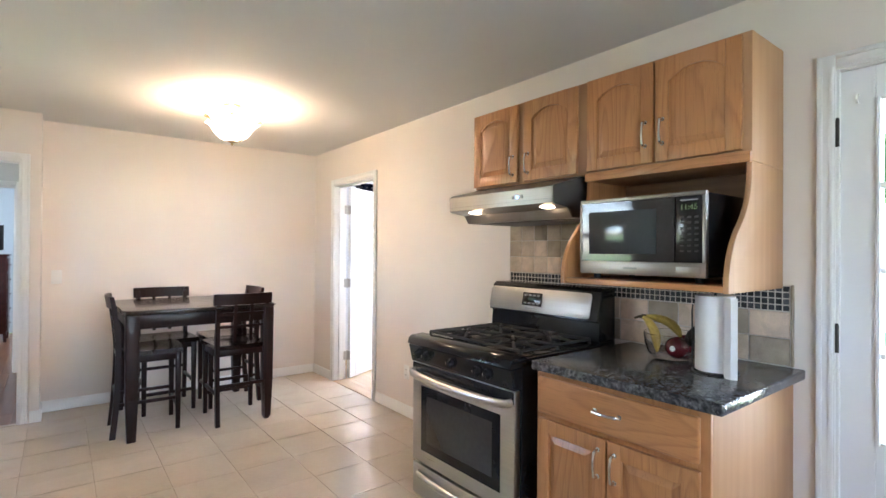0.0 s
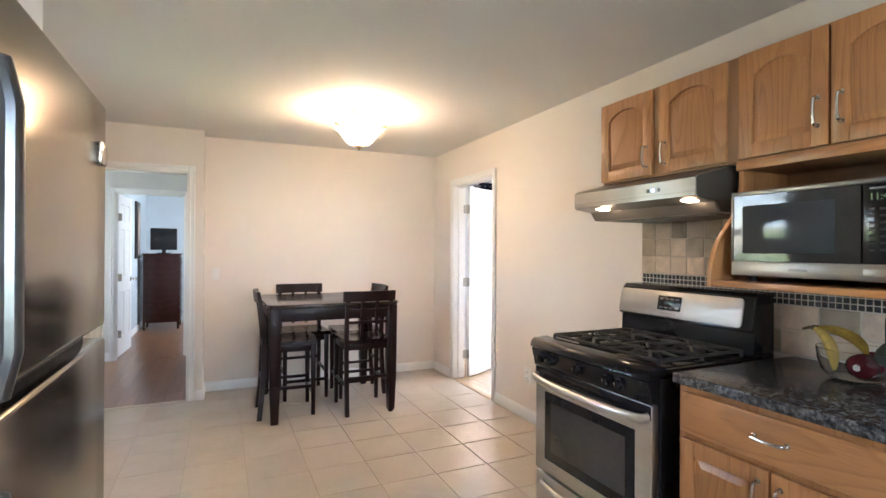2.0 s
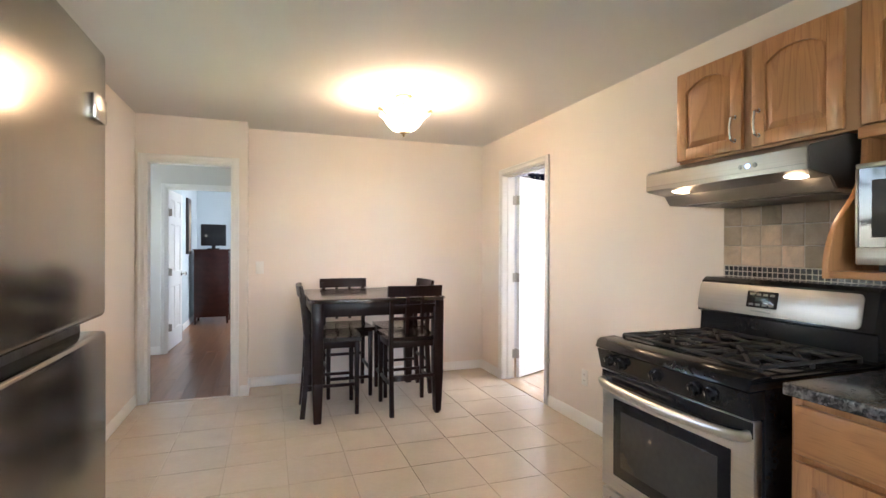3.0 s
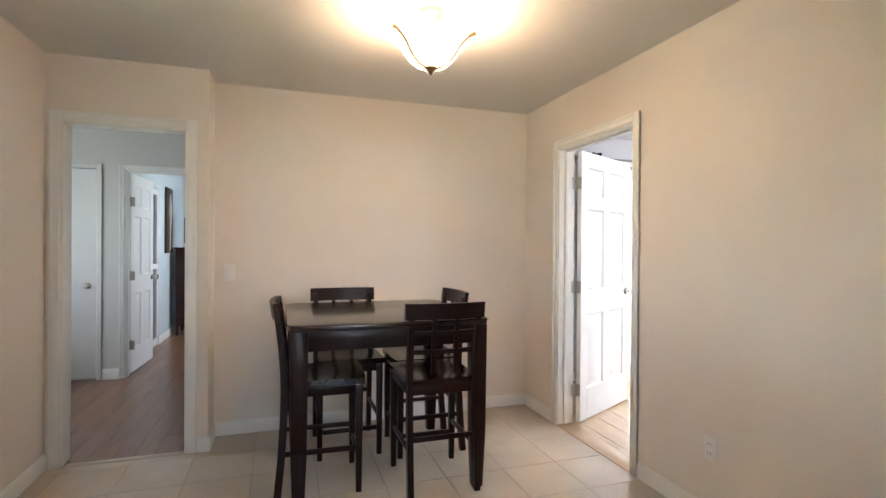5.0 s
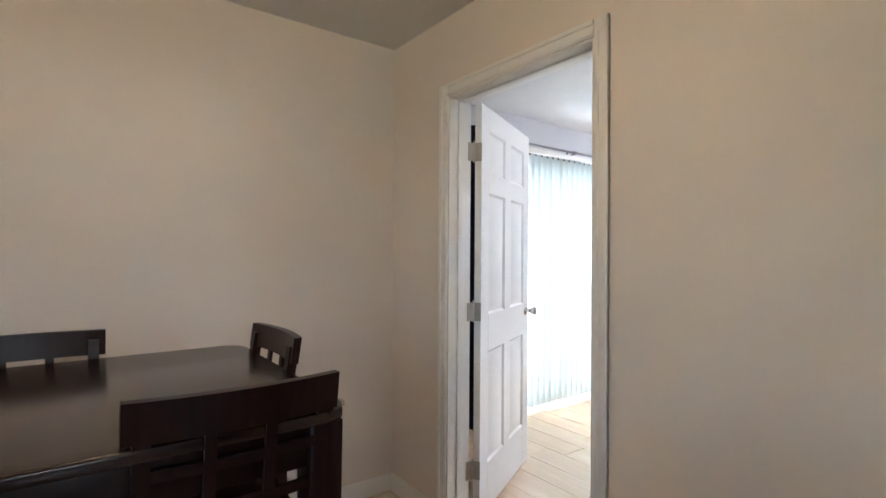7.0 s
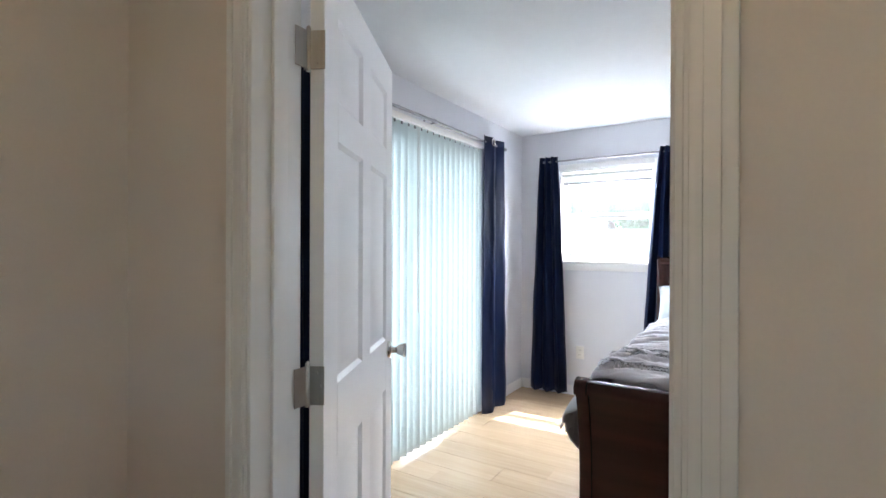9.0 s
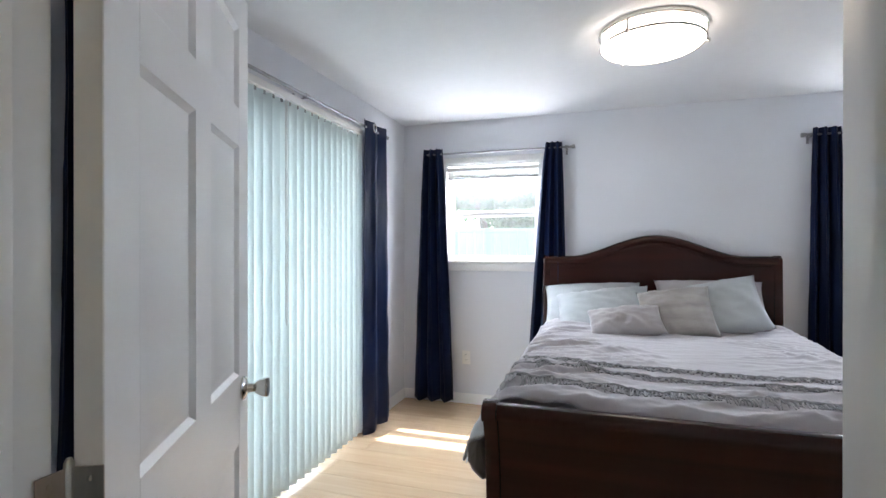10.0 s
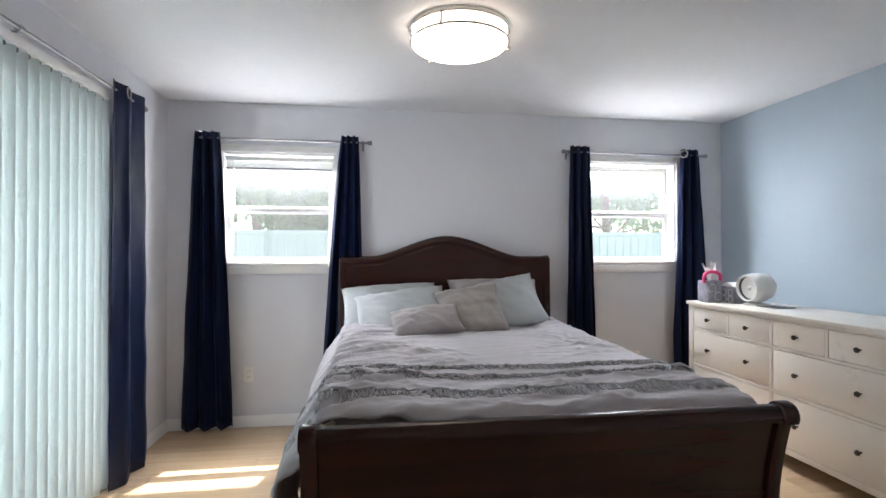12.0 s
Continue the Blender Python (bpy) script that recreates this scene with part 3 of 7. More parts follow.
def strip(name, parent, x0, x1, y0, y1, z0, z1, m=None, bevel=0.004):
    return part(name, box(x0, x1, y0, y1, z0, z1, bevel, 2), m or TRIM, parent)


def baseboard(name, runs, height, label):
    """Runs: (axis the wall faces along, wall face, which way it sticks out, from, to)."""
    root = tagged(new(name), label, "baseboard", "", "structure")
    for axis, w, out, a, b in runs:
        d = 0.014 * out
        prof = [(w, 0), (w + d, 0), (w + d, height - 0.02), (w + d * 0.55, height - 0.008), (w + d * 0.35, height), (w, height)]
        # the outline lies across the wall, pushed along it
        o = solid(prof, a, b, 1 if axis == 0 else 0)
        part("baseboard_run", o, TRIM, root)
    return root


baseboard("baseboard", [(0, 0.0, -1, 5.04, BACK), (0, 0.0, -1, 2.47, 4.10), (1, BACK, -1, -2.398, -0.016), (0, -2.398, 1, HALLW, BACK - 0.016), (1, HALLW, -1, -2.46, -2.386),
                        (0, LEFT, 1, 1.65, HALLW)], 0.09, "white painted baseboard round the kitchen")
baseboard("baseboard_bedroom", [(0, BX1, -1, BY0, BY1), (1, BY1, -1, 2.91, BX1 - 0.016), (1, BY1, -1, BX0, 0.93), (1, BY0, 1, BX0, BX1 - 0.016), (0, BX0, 1, BY0, 4.10), (0, BX0, 1, 5.05, BY1)], 0.085, "white painted baseboard round the bedroom")
baseboard("baseboard_hall", [(1, 7.35, -1, -3.61, -3.47), (1, 7.35, -1, -2.61, -1.2), (0, -3.50, 1, 9.10, 10.73)], 0.10, "white painted baseboard in the hall")


def casing(name, axis, face, out, u0, u1, top, label, width=0.064, legs=(True, True)):
    """Moulded door casing round an opening: two legs and a head, on one side of a wall."""
    root = tagged(new(name), label, "door casing", "", "structure")
    d = 0.017 * out
    g = 0.006

    def bar(a0, a1, z0, z1, t):
        if axis == 0:
            return box(min(face, face + d * t), max(face, face + d * t), a0, a1, z0, z1, 0.003)
        return box(a0, a1, min(face, face + d * t), max(face, face + d * t), z0, z1, 0.003)
    for side, on in ((0, legs[0]), (1, legs[1])):
        if on:
            a, b = (u0 - width + g, u0 - g * 0) if side == 0 else (u1, u1 + width - g)
            o = bar(a, b, 0, top + width - g, 0.7)
            inner = (b - 0.022, b - 0.006) if side == 0 else (a + 0.006, a + 0.022)
            outer = (a, a + 0.018) if side == 0 else (b - 0.018, b)
            join(o, bar(*outer, 0, top + width - g, 1.0))
            join(o, bar(*inner, 0, top + 0.014, 0.85))
            part("casing_leg", o, TRIM, root)
    o = bar(u0, u1, top, top + width - g, 0.7)
    join(o, bar(u0, u1, top + width - 0.024, top + width - g, 1.0))
    join(o, bar(u0, u1, top + 0.006, top + 0.022, 0.85))
    part("casing_head", o, TRIM, root)
    return root


def jamb(name, axis, lo, hi, u0, u1, top, label, stop=None):
    """The boards that line an opening, with a door stop."""
    root = tagged(new(name), label, "door frame", "", "structure")
    t = 0.012

    def bar(a0, a1, w0, w1, z0, z1):
        return box(w0, w1, a0, a1, z0, z1, 0.002) if axis == 0 else box(a0, a1, w0, w1, z0, z1, 0.002)
    part("jamb_board", bar(u0, u0 + t, lo, hi, 0, top), TRIM, root)
    part("jamb_board", bar(u1 - t, u1, lo, hi, 0, top), TRIM, root)
    part("head_board", bar(u0 + t, u1 - t, lo, hi, top - t, top), TRIM, root)
    if stop:
        part("door_stop", bar(u0 + t, u0 + t + 0.011, *stop, 0, top - t), TRIM, root)
        part("door_stop", bar(u1 - t - 0.011, u1 - t, *stop, 0, top - t), TRIM, root)
        part("door_stop", bar(u0 + t + 0.011, u1 - t - 0.011, *stop, top - t - 0.011, top - t), TRIM, root)
    return root


casing("casing_bedroom_door", 0, 0.0, -1, DOOR_Y0, DOOR_Y1, DOOR_H, "white moulded casing of the bedroom door")
casing("casing_bedroom_door_inside", 0, BX0, 1, DOOR_Y0, DOOR_Y1, DOOR_H, "white moulded casing of the bedroom door")
jamb("jamb_bedroom_door", 0, -0.004, BX0 + 0.004, DOOR_Y0 - 0.002, DOOR_Y1 + 0.002, DOOR_H + 0.002, "white painted door frame with a stop", (0.045, 0.082))
casing("casing_hall", 1, HALLW, -1, -3.19, -2.525, 2.045, "white moulded casing of the hall opening")
jamb("jamb_hall", 1, HALLW - 0.004, HALLW + 0.124, -3.192, -2.523, 2.047, "white painted lining of the hall opening")
casing("casing_closet", 1, 7.35, -1, -4.40, -3.66, 2.05, "white casing of the hall closet", 0.05)
casing("casing_far_door", 1, 7.35, -1, -3.42, -2.66, 2.05, "white casing of the far bedroom door", 0.055)
jamb("jamb_far_door", 1, 7.346, 7.474, -3.422, -2.658, 2.052, "white painted far door frame", (7.38, 7.42))
casing("casing_outer_door", 0, 0.0, -1, -0.19, 0.745, 2.05, "white moulded casing of the back door")
jamb("jamb_outer_door", 0, -0.004, BX0, -0.192, 0.747, 2.052, "white frame of the back door")
tagged(part("threshold_bedroom", box(-0.012, 0.13, DOOR_Y0 + 0.012, DOOR_Y1 - 0.012, -0.004, 0.004, 0.003), LAMINATE), "thin pale wooden threshold strip", "threshold", "", "structure")
tagged(part("threshold_hall", box(-3.178, -2.537, HALLW - 0.01, HALLW + 0.035, -0.004, 0.005, 0.003), surf("pale_threshold", (0.5, 0.42, 0.33), 0.4)), "pale threshold strip at the hall", "threshold", "", "structure")


def panel_door(name, width, height, label, thick=0.035, knob_side=1):
    """A six-panel door, hinged at its own origin: the leaf runs along +x, its front face looks to -y."""
    root = thing(name, (0, 0, 0), label, "door")
    st, mid = 0.105, 0.10
    rails = [(0.0, 0.235), (0.80, 0.985), (1.60, 1.70), (height - 0.115, height)]
    c0, c1 = width / 2 - mid / 2, width / 2 + mid / 2
    o = bmesh.new()
    for a, b in ((0, st), (width - st, width)):
        box(a, b, 0, thick, 0, height, 0.0015, 1, o)
    for a, b in rails:
        box(st, width - st, 0, thick, a, b, 0, 1, o)
    for (a, b), (c, d) in zip(rails, rails[1:]):
        box(c0, c1, 0, thick, b, c, 0, 1, o)
    part("leaf_frame", o, DOOR_WHITE, root, "", 0.4)
    for (a, b), (c, d) in zip(rails, rails[1:]):
        for x0, x1 in ((st, c0), (c1, width - st)):
            p = bmesh.new()
            sides = []
            for f, low, high in ((0.0005, 0.010, 0.0025), (thick - 0.0005, thick - 0.010, thick - 0.0025)):
                # moulded edge, groove, then a raised field with wide sloping edges
                loops = []
                for q, y in ((0.0, f), (0.012, low), (0.017, low), (0.042, high)):
                    loops.append([p.verts.new((x, y, z)) for x, z in ((x0 + q, b + q), (x1 - q, b + q), (x1 - q, c - q), (x0 + q, c - q))])
                for u, v in zip(loops, loops[1:]):
                    for i in range(4):
                        p.faces.new((u[i], u[(i + 1) % 4], v[(i + 1) % 4], v[i]))
                p.faces.new(loops[-1])
                sides.append(loops[0])
            for i in range(4):
                p.faces.new((sides[0][i], sides[0][(i + 1) % 4], sides[1][(i + 1) % 4], sides[1][i]))
            bmesh.ops.recalc_face_normals(p, faces=p.faces)
            part("door_panel", p, DOOR_WHITE, root, "", 0.3)
    kx = width - 0.065 if knob_side else 0.065
    for s, f in ((-1, 0.0), (1, thick)):
        k = lathe([(0.032, 0), (0.032, 0.004), (0.026, 0.010), (0.013, 0.014), (0.011, 0.030), (0.017, 0.036), (0.023, 0.048), (0.027, 0.064), (0.0255, 0.068), (0.0, 0.0685)],
                  (0, 0, 0), 24, 1)
        bmesh.ops.transform(k, matrix=Matrix.Translation((kx, f, 0.94)) @ Matrix.Diagonal((1, s, 1, 1)), verts=k.verts)
        bmesh.ops.recalc_face_normals(k, faces=k.faces)
        part("door_knob", k, CHROME, root, "satin nickel knob")
    return root


def hinge(root, x, y, z, plate_a, plate_b):
    """Two leaves and a barrel, at one place on the hinge line; plate_a and plate_b: outward ways of the leaves."""
    o = lathe([(0.006, -0.05), (0.006, 0.05), (0.003, 0.056), (0.0, 0.057)], (x, y, z), 12)
    for w in (plate_a, plate_b):
        w = Vector(w).normalized()
        n = Vector((-w.y, w.x, 0))
        m = Matrix(((w.x, n.x, 0, x), (w.y, n.y, 0, y), (0, 0, 1, z), (0, 0, 0, 1)))
        box(0.004, 0.040, -0.0012, 0.0012, -0.045, 0.045, 0.0008, 1, o, m)
        for h in (-0.03, 0.0, 0.03):
            join(o, lathe([(0.004, -0.0022), (0.004, 0.0022)], m @ Vector((0.024 + (0.008 if h == 0 else 0), 0, h)), 8, 1))
    return part("hinge", o, HINGE, root, "worn metal butt hinge")


HX, HY, SWING = 0.147, 4.972, 27.0
bed_door = panel_door("door_bedroom", 0.81, 2.03, "white six-panel door standing open into the bedroom")
bed_door.matrix_basis = pose(HX, HY + 0.004, 0.012, 0, 0, SWING) @ pose(0.004, -0.041, 0)
hd = tagged(new("door_hinges"), "three worn metal hinges on the bedroom door frame", "door hinge", "", "structure")
for z in (0.25, 1.021, 1.802):
    hinge(hd, HX, HY - 0.001, z, (-1, 0, 0), (math.sin(radians(SWING)), -math.cos(radians(SWING)), 0))
far_door = panel_door("door_far_bedroom", 0.74, 2.03, "white six-panel door standing open in the hall")
far_door.matrix_basis = pose(-3.405, 7.48, 0.01, 0, 0, 87)
for z in (0.3, 1.0, 1.75):
    hinge(hd, -3.407, 7.474, z, (0, -1, 0), (1, 0, 0))

closet = thing("door_closet", (-4.03, 7.37, 0), "flat white hall closet door, shut", "door")
part("leaf", box(-4.395, -3.665, 7.362, 7.398, 0.012, 2.045, 0.002), DOOR_WHITE, closet)
part("door_knob", lathe([(0.03, 0), (0.03, -0.006), (0.012, -0.012), (0.012, -0.03), (0.026, -0.045), (0.022, -0.062), (0, -0.066)], (-3.735, 7.362, 0.916), 20, 1), CHROME, closet, "satin nickel knob")


# glazed back door: frame with a tall light of small panes
outer_door = thing("door_outside", (0.06, 0.28, 0), "white back door with a tall grid of glass panes", "door")
y0, y1, dx0, dx1 = -0.178, 0.735, 0.012, 0.055
gy0, gy1, gz0, gz1 = -0.075, 0.634, 0.684, 1.927
o = bmesh.new()
for a, b, c, d in ((y0, gy0, 0.01, 2.04), (gy1, y1, 0.01, 2.04), (gy0, gy1, 0.01, gz0), (gy0, gy1, gz1, 2.04)):
    box(dx0, dx1, a, b, c, d, 0.0015, 1, o)
part("leaf", o, DOOR_WHITE, outer_door, "", 0.4)
o = bmesh.new()
for a, b, c, d in ((gy0 - 0.0, gy0 + 0.014, gz0, gz1), (gy1 - 0.014, gy1, gz0, gz1), (gy0 + 0.014, gy1 - 0.014, gz0, gz0 + 0.014), (gy0 + 0.014, gy1 - 0.014, gz1 - 0.014, gz1)):
    box(dx0 - 0.010, dx1 + 0.006, a, b, c, d, 0.005, 2, o)
part("glazing_frame", o, DOOR_WHITE, outer_door)
rows, cols = 4, 3
pw, ph = (gy1 - gy0 - 0.028) / cols, (gz1 - gz0 - 0.028) / rows
for i in range(1, cols):
    part("muntin", box(dx0 - 0.004, dx1, gy0 + 0.014 + i * pw - 0.01, gy0 + 0.014 + i * pw + 0.01, gz0 + 0.014, gz1 - 0.014, 0.004), DOOR_WHITE, outer_door)
for j in range(1, rows):
    part("muntin", box(dx0 - 0.005, dx1 + 0.001, gy0 + 0.014, gy1 - 0.014, gz0 + 0.014 + j * ph - 0.01, gz0 + 0.014 + j * ph + 0.01, 0.004), DOOR_WHITE, outer_door)
for i in range(cols):
    for j in range(rows):
        a, c = gy0 + 0.014 + i * pw, gz0 + 0.014 + j * ph
        part("pane", box(0.030, 0.034, a + 0.010, a + pw - 0.010, c + 0.010, c + ph - 0.010), PANE, outer_door).visible_shadow = False
part("hook", tube([(0.010, 0.685, 1.945), (-0.004, 0.685, 1.94), (-0.010, 0.685, 1.925), (-0.002, 0.685, 1.915), (0.010, 0.685, 1.915)], 0.005, 8), PLASTIC_WHITE, outer_door, "small white hook")
for z in (0.29, 1.048, 1.812):
    o = lathe([(0.007, -0.05), (0.007, 0.05), (0.004, 0.058), (0, 0.059)], (-0.006, 0.741, z), 12)
    part("hinge", o, KNOB_DARK, outer_door, "dark bronze hinge")


def window_unit(name, axis, wall_in, wall_out, u0, u1, z0, z1, label, casing_w=0.07, inward=-1, blind=False):
    """A double-hung window: lined opening, two sashes with a meeting rail, panes, inner casing and a sill."""
    root = tagged(new(name), label, "window", "", "structure")

    def bar(a0, a1, w0, w1, c, d, bevel=0.003):
        w0, w1 = min(w0, w1), max(w0, w1)
        return box(w0, w1, a0, a1, c, d, bevel) if axis == 0 else box(a0, a1, w0, w1, c, d, bevel)
    s = 1 if wall_out > wall_in else -1
    depth = abs(wall_out - wall_in)
    t = 0.02
    o = bar(u0, u0 + t, wall_in, wall_out, z0, z1)
    join(o, bar(u1 - t, u1, wall_in, wall_out, z0, z1))
    join(o, bar(u0 + t, u1 - t, wall_in, wall_out, z1 - t, z1))
    join(o, bar(u0 + t, u1 - t, wall_in, wall_out, z0, z0 + t))
    part("window_frame", o, TRIM, root)
    mid = (z0 + z1) / 2 - 0.005
    for nm, zz0, zz1, w in (("upper_sash", mid - 0.008, z1 - t, wall_in + s * depth * 0.72), ("lower_sash", z0 + t, mid + 0.016, wall_in + s * depth * 0.45)):
        f = 0.042
        o = bar(u0 + t, u0 + t + f, w, w + s * 0.03, zz0, zz1)
        join(o, bar(u1 - t - f, u1 - t, w, w + s * 0.03, zz0, zz1))
        join(o, bar(u0 + t + f, u1 - t - f, w, w + s * 0.03, zz0, zz0 + f))
        join(o, bar(u0 + t + f, u1 - t - f, w, w + s * 0.03, zz1 - f, zz1))
        sash = part(nm, o, TRIM, root)
        part("pane", bar(u0 + t + f, u1 - t - f, w + s * 0.013, w + s * 0.017, zz0 + f, zz1 - f, 0), PANE, sash).visible_shadow = False
    i = -s
    e = wall_in + i * 0.016
    for a, b in ((u0 - casing_w, u0 + 0.004), (u1 - 0.004, u1 + casing_w)):
        part("casing_leg", bar(a, b, wall_in, e, z0, z1 + casing_w), TRIM, root)
    part("casing_head", bar(u0 + 0.004, u1 - 0.004, wall_in, e, z1 - 0.004, z1 + casing_w), TRIM, root)
    part("window_sill", bar(u0 - casing_w - 0.02, u1 + casing_w + 0.02, wall_in + i * 0.022, wall_in - i * 0.04, z0 - 0.002, z0 + 0.022, 0.005), TRIM, root)
    part("apron", bar(u0 - casing_w, u1 + casing_w, wall_in, e, z0 - 0.065, z0 - 0.002), TRIM, root)
    return root


w1 = window_unit("window_1", 0, BX1, BX1 + 0.16, 4.79, 5.63, 1.21, 2.07, "white double-hung bedroom window with a raised blind", 0.05)
w2 = window_unit("window_2", 0, BX1, BX1 + 0.16, 1.93, 2.77, 1.21, 2.07, "white double-hung bedroom window", 0.05)
# screens added to lay a pale haze over the garden view
for w, a, b in ((w1, 4.81, 5.61), (w2, 1.95, 2.75)):
    part("haze_screen", box(3.970, 3.9715, a, b, 1.23, 2.05), HAZE_SCREEN, w, "fine insect screen added to haze the view", 0)
window_unit("window_3", 0, LEFT, LEFT - 0.15, 3.0, 4.17, 1.05, 2.06, "white kitchen window, bright with daylight", 0.09)
# unseen window, added to hold the rear daylight lamp
window_unit("window_4", 1, REAR, REAR - 0.12, -2.45, -0.95, 0.95, 2.05, "unseen white kitchen window added at the end wall", 0.07)
# unseen window, added round the hall fill lamp
window_unit("hall_fill_window", 0, -4.60, -4.72, 5.9, 6.9, 0.95, 2.05, "white unseen hall window added for fill light", 0.07)
# unseen window, placed for the far bedroom's daylight lamp
window_unit("window_5", 0, -1.50, -1.38, 8.5, 9.9, 0.9, 2.1, "white unseen window added in the far bedroom", 0.07)
slider = tagged(new("door_slider"), "white framed sliding glass door behind the blinds", "sliding door", "", "structure")
for a, b, w in ((1.0, 1.95, 6.05), (1.89, 2.84, 6.09)):
    o = box(a, a + 0.06, w, w + 0.04, 0, 2.08, 0.003)
    box(b - 0.06, b, w, w + 0.04, 0, 2.08, 0.003, 2, o)
    box(a + 0.06, b - 0.06, w, w + 0.04, 0, 0.08, 0.003, 2, o)
    box(a + 0.06, b - 0.06, w, w + 0.04, 2.02, 2.08, 0.003, 2, o)
    leaf = part("sliding_leaf", o, TRIM, slider)
    part("pane", box(a + 0.06, b - 0.06, w + 0.017, w + 0.022, 0.08, 2.02), PANE, leaf).visible_shadow = False
casing("casing_slider", 1, BY1, -1, 1.0, 2.84, 2.08, "white casing of the sliding door", 0.06)
# ---------------------------------------------------------------- things
def pull(root, p, along, out, length=0.10):
    """A bow handle on two feet; p is its middle, along its length, out away from the door."""
    p, along, out = Vector(p), Vector(along), Vector(out)
    a, b = p - along * length / 2, p + along * length / 2
    pts = [a, a + out * 0.018, *arc(a + out * 0.024 + along * 0.006, b + out * 0.024 - along * 0.006, p + out * 0.036, 8), b + out * 0.018, b]
    o = tube(pts, [0.006, 0.0055, 0.007] + [0.0055] * 7 + [0.007, 0.0055, 0.006], 10)
    for q in (a, b):
        join(o, lathe([(0.009, -0.002), (0.009, 0.003), (0.006, 0.006)], q, 12, 0))
    return part("handle", o, CHROME, root, "satin nickel bow handle")


def arch_door(root, y0, y1, z0, z1, face, arched=True, name="door"):
    """A raised-panel cabinet door that looks to -x; the panel's head is arched."""
    t, st = 0.019, 0.055
    x0, x1 = face - t, face
    rise = 0.045 if arched else 0.0
    n = 14
    w = (y1 - y0) - 2 * st
    head = [(y0 + st + w * i / n, z1 - st - rise + rise * (1 - abs(2 * i / n - 1) ** 2.2)) for i in range(n + 1)]
    o = box(x0, x1, y0, y0 + st, z0, z1, 0.003)
    box(x0, x1, y1 - st, y1, z0, z1, 0.003, 2, o)
    box(x0 + 0.0005, x1, y0 + st, y1 - st, z0, z0 + st, 0.002, 2, o)
    solid(head + [(y1 - st, z1), (y0 + st, z1)], x0 + 0.0005, x1, 0, 0, o)
    d = part(name, o, OAK, root, "", 0.5)
    # panel: groove, sloped edge, raised field
    p = bmesh.new()
    def inset(k):
        lo_y, hi_y = y0 + st + k, y1 - st - k
        r = [(lo_y, z0 + st + k), (hi_y, z0 + st + k)]
        for i in range(n, -1, -1):
            f = i / n
            r.append((lo_y + (hi_y - lo_y) * f, z1 - st - rise + rise * (1 - abs(2 * f - 1) ** 2.2) - k))
        return r
    loops = [[p.verts.new((x, y, z)) for y, z in inset(k)] for k, x in ((-0.001, x0 + 0.011), (0.006, x0 + 0.011), (0.030, x0 + 0.003))]
    for a, b in zip(loops, loops[1:]):
        m = len(a)
        for i in range(m):
            p.faces.new((a[i], a[(i + 1) % m], b[(i + 1) % m], b[i]))
    p.faces.new(loops[-1])
    bmesh.ops.recalc_face_normals(p, faces=p.faces)
    if p.faces[-1].normal.x > 0:
        bmesh.ops.reverse_faces(p, faces=p.faces)
    part("raised_panel", p, OAK, d, "", 0.3)
    return d


# ---- kitchen: wall cabinets
CF = -0.31
uc = thing("wall_cabinet", (-0.15, 2.02, 1.73), "honey oak wall cabinet over the cooker hood", "cabinet", "wall cabinets")
part("body", box(CF, -0.002, 1.625, 2.41, 1.732, 2.172, 0.002), OAK_SIDE, uc)
arch_door(uc, 2.060, 2.410, 1.742, 2.165, CF - 0.001)
arch_door(uc, 1.668, 2.012, 1.742, 2.165, CF - 0.001)
pull(uc, (CF - 0.02, 2.090, 1.835), (0, 0, 1), (-1, 0, 0))
pull(uc, (CF - 0.02, 1.980, 1.835), (0, 0, 1), (-1, 0, 0))

mc = thing("microwave_cabinet", (-0.2, 1.27, 1.225), "honey oak wall cabinet with an open microwave shelf", "cabinet", "wall cabinets")
part("body", box(CF, -0.002, 0.915, 1.622, 1.70, 2.175, 0.002), OAK_SIDE, mc)
part("face_rail", box(CF - 0.019, CF - 0.0005, 0.915, 1.622, 1.695, 1.735, 0.003), OAK_FLAT, mc)
arch_door(mc, 1.285, 1.612, 1.742, 2.165, CF - 0.001)
arch_door(mc, 0.945, 1.275, 1.742, 2.165, CF - 0.001)
pull(mc, (CF - 0.02, 1.318, 1.865), (0, 0, 1), (-1, 0, 0))
pull(mc, (CF - 0.02, 1.242, 1.865), (0, 0, 1), (-1, 0, 0))
curve = [(-0.002, 1.225), (-0.503, 1.225), (-0.503, 1.275)]
curve += [tuple(v.xy) for v in arc((-0.500, 1.29, 0), (-0.400, 1.465, 0), (-0.480, 1.40, 0), 8)]
curve += [tuple(v.xy) for v in arc((-0.392, 1.475, 0), (-0.312, 1.640, 0), (-0.325, 1.54, 0), 8)]
curve += [(-0.31, 1.699), (-0.002, 1.699)]
for a, b in ((0.915, 0.935), (1.602, 1.622)):
    part("side_panel", solid(curve, a, b, 1, 0.002), OAK_SIDE if a < 1 else OAK, mc, "curved oak side panel")
part("shelf", box(-0.498, -0.002, 0.9355, 1.6015, 1.227, 1.250, 0.003), OAK_FLAT, mc)
# shade behind the microwave is painted into this darker board
part("back_panel", box(-0.012, -0.002, 0.9355, 1.6015, 1.25, 1.699), OAK_IN_SHADE, mc)

# ---- microwave
mw = thing("microwave", (-0.25, 1.285, 1.25), "steel and black countertop microwave on an oak shelf", "microwave")
MX, MY0, MY1, MZ0, MZ1 = -0.45, 1.013, 1.557, 1.272, 1.592
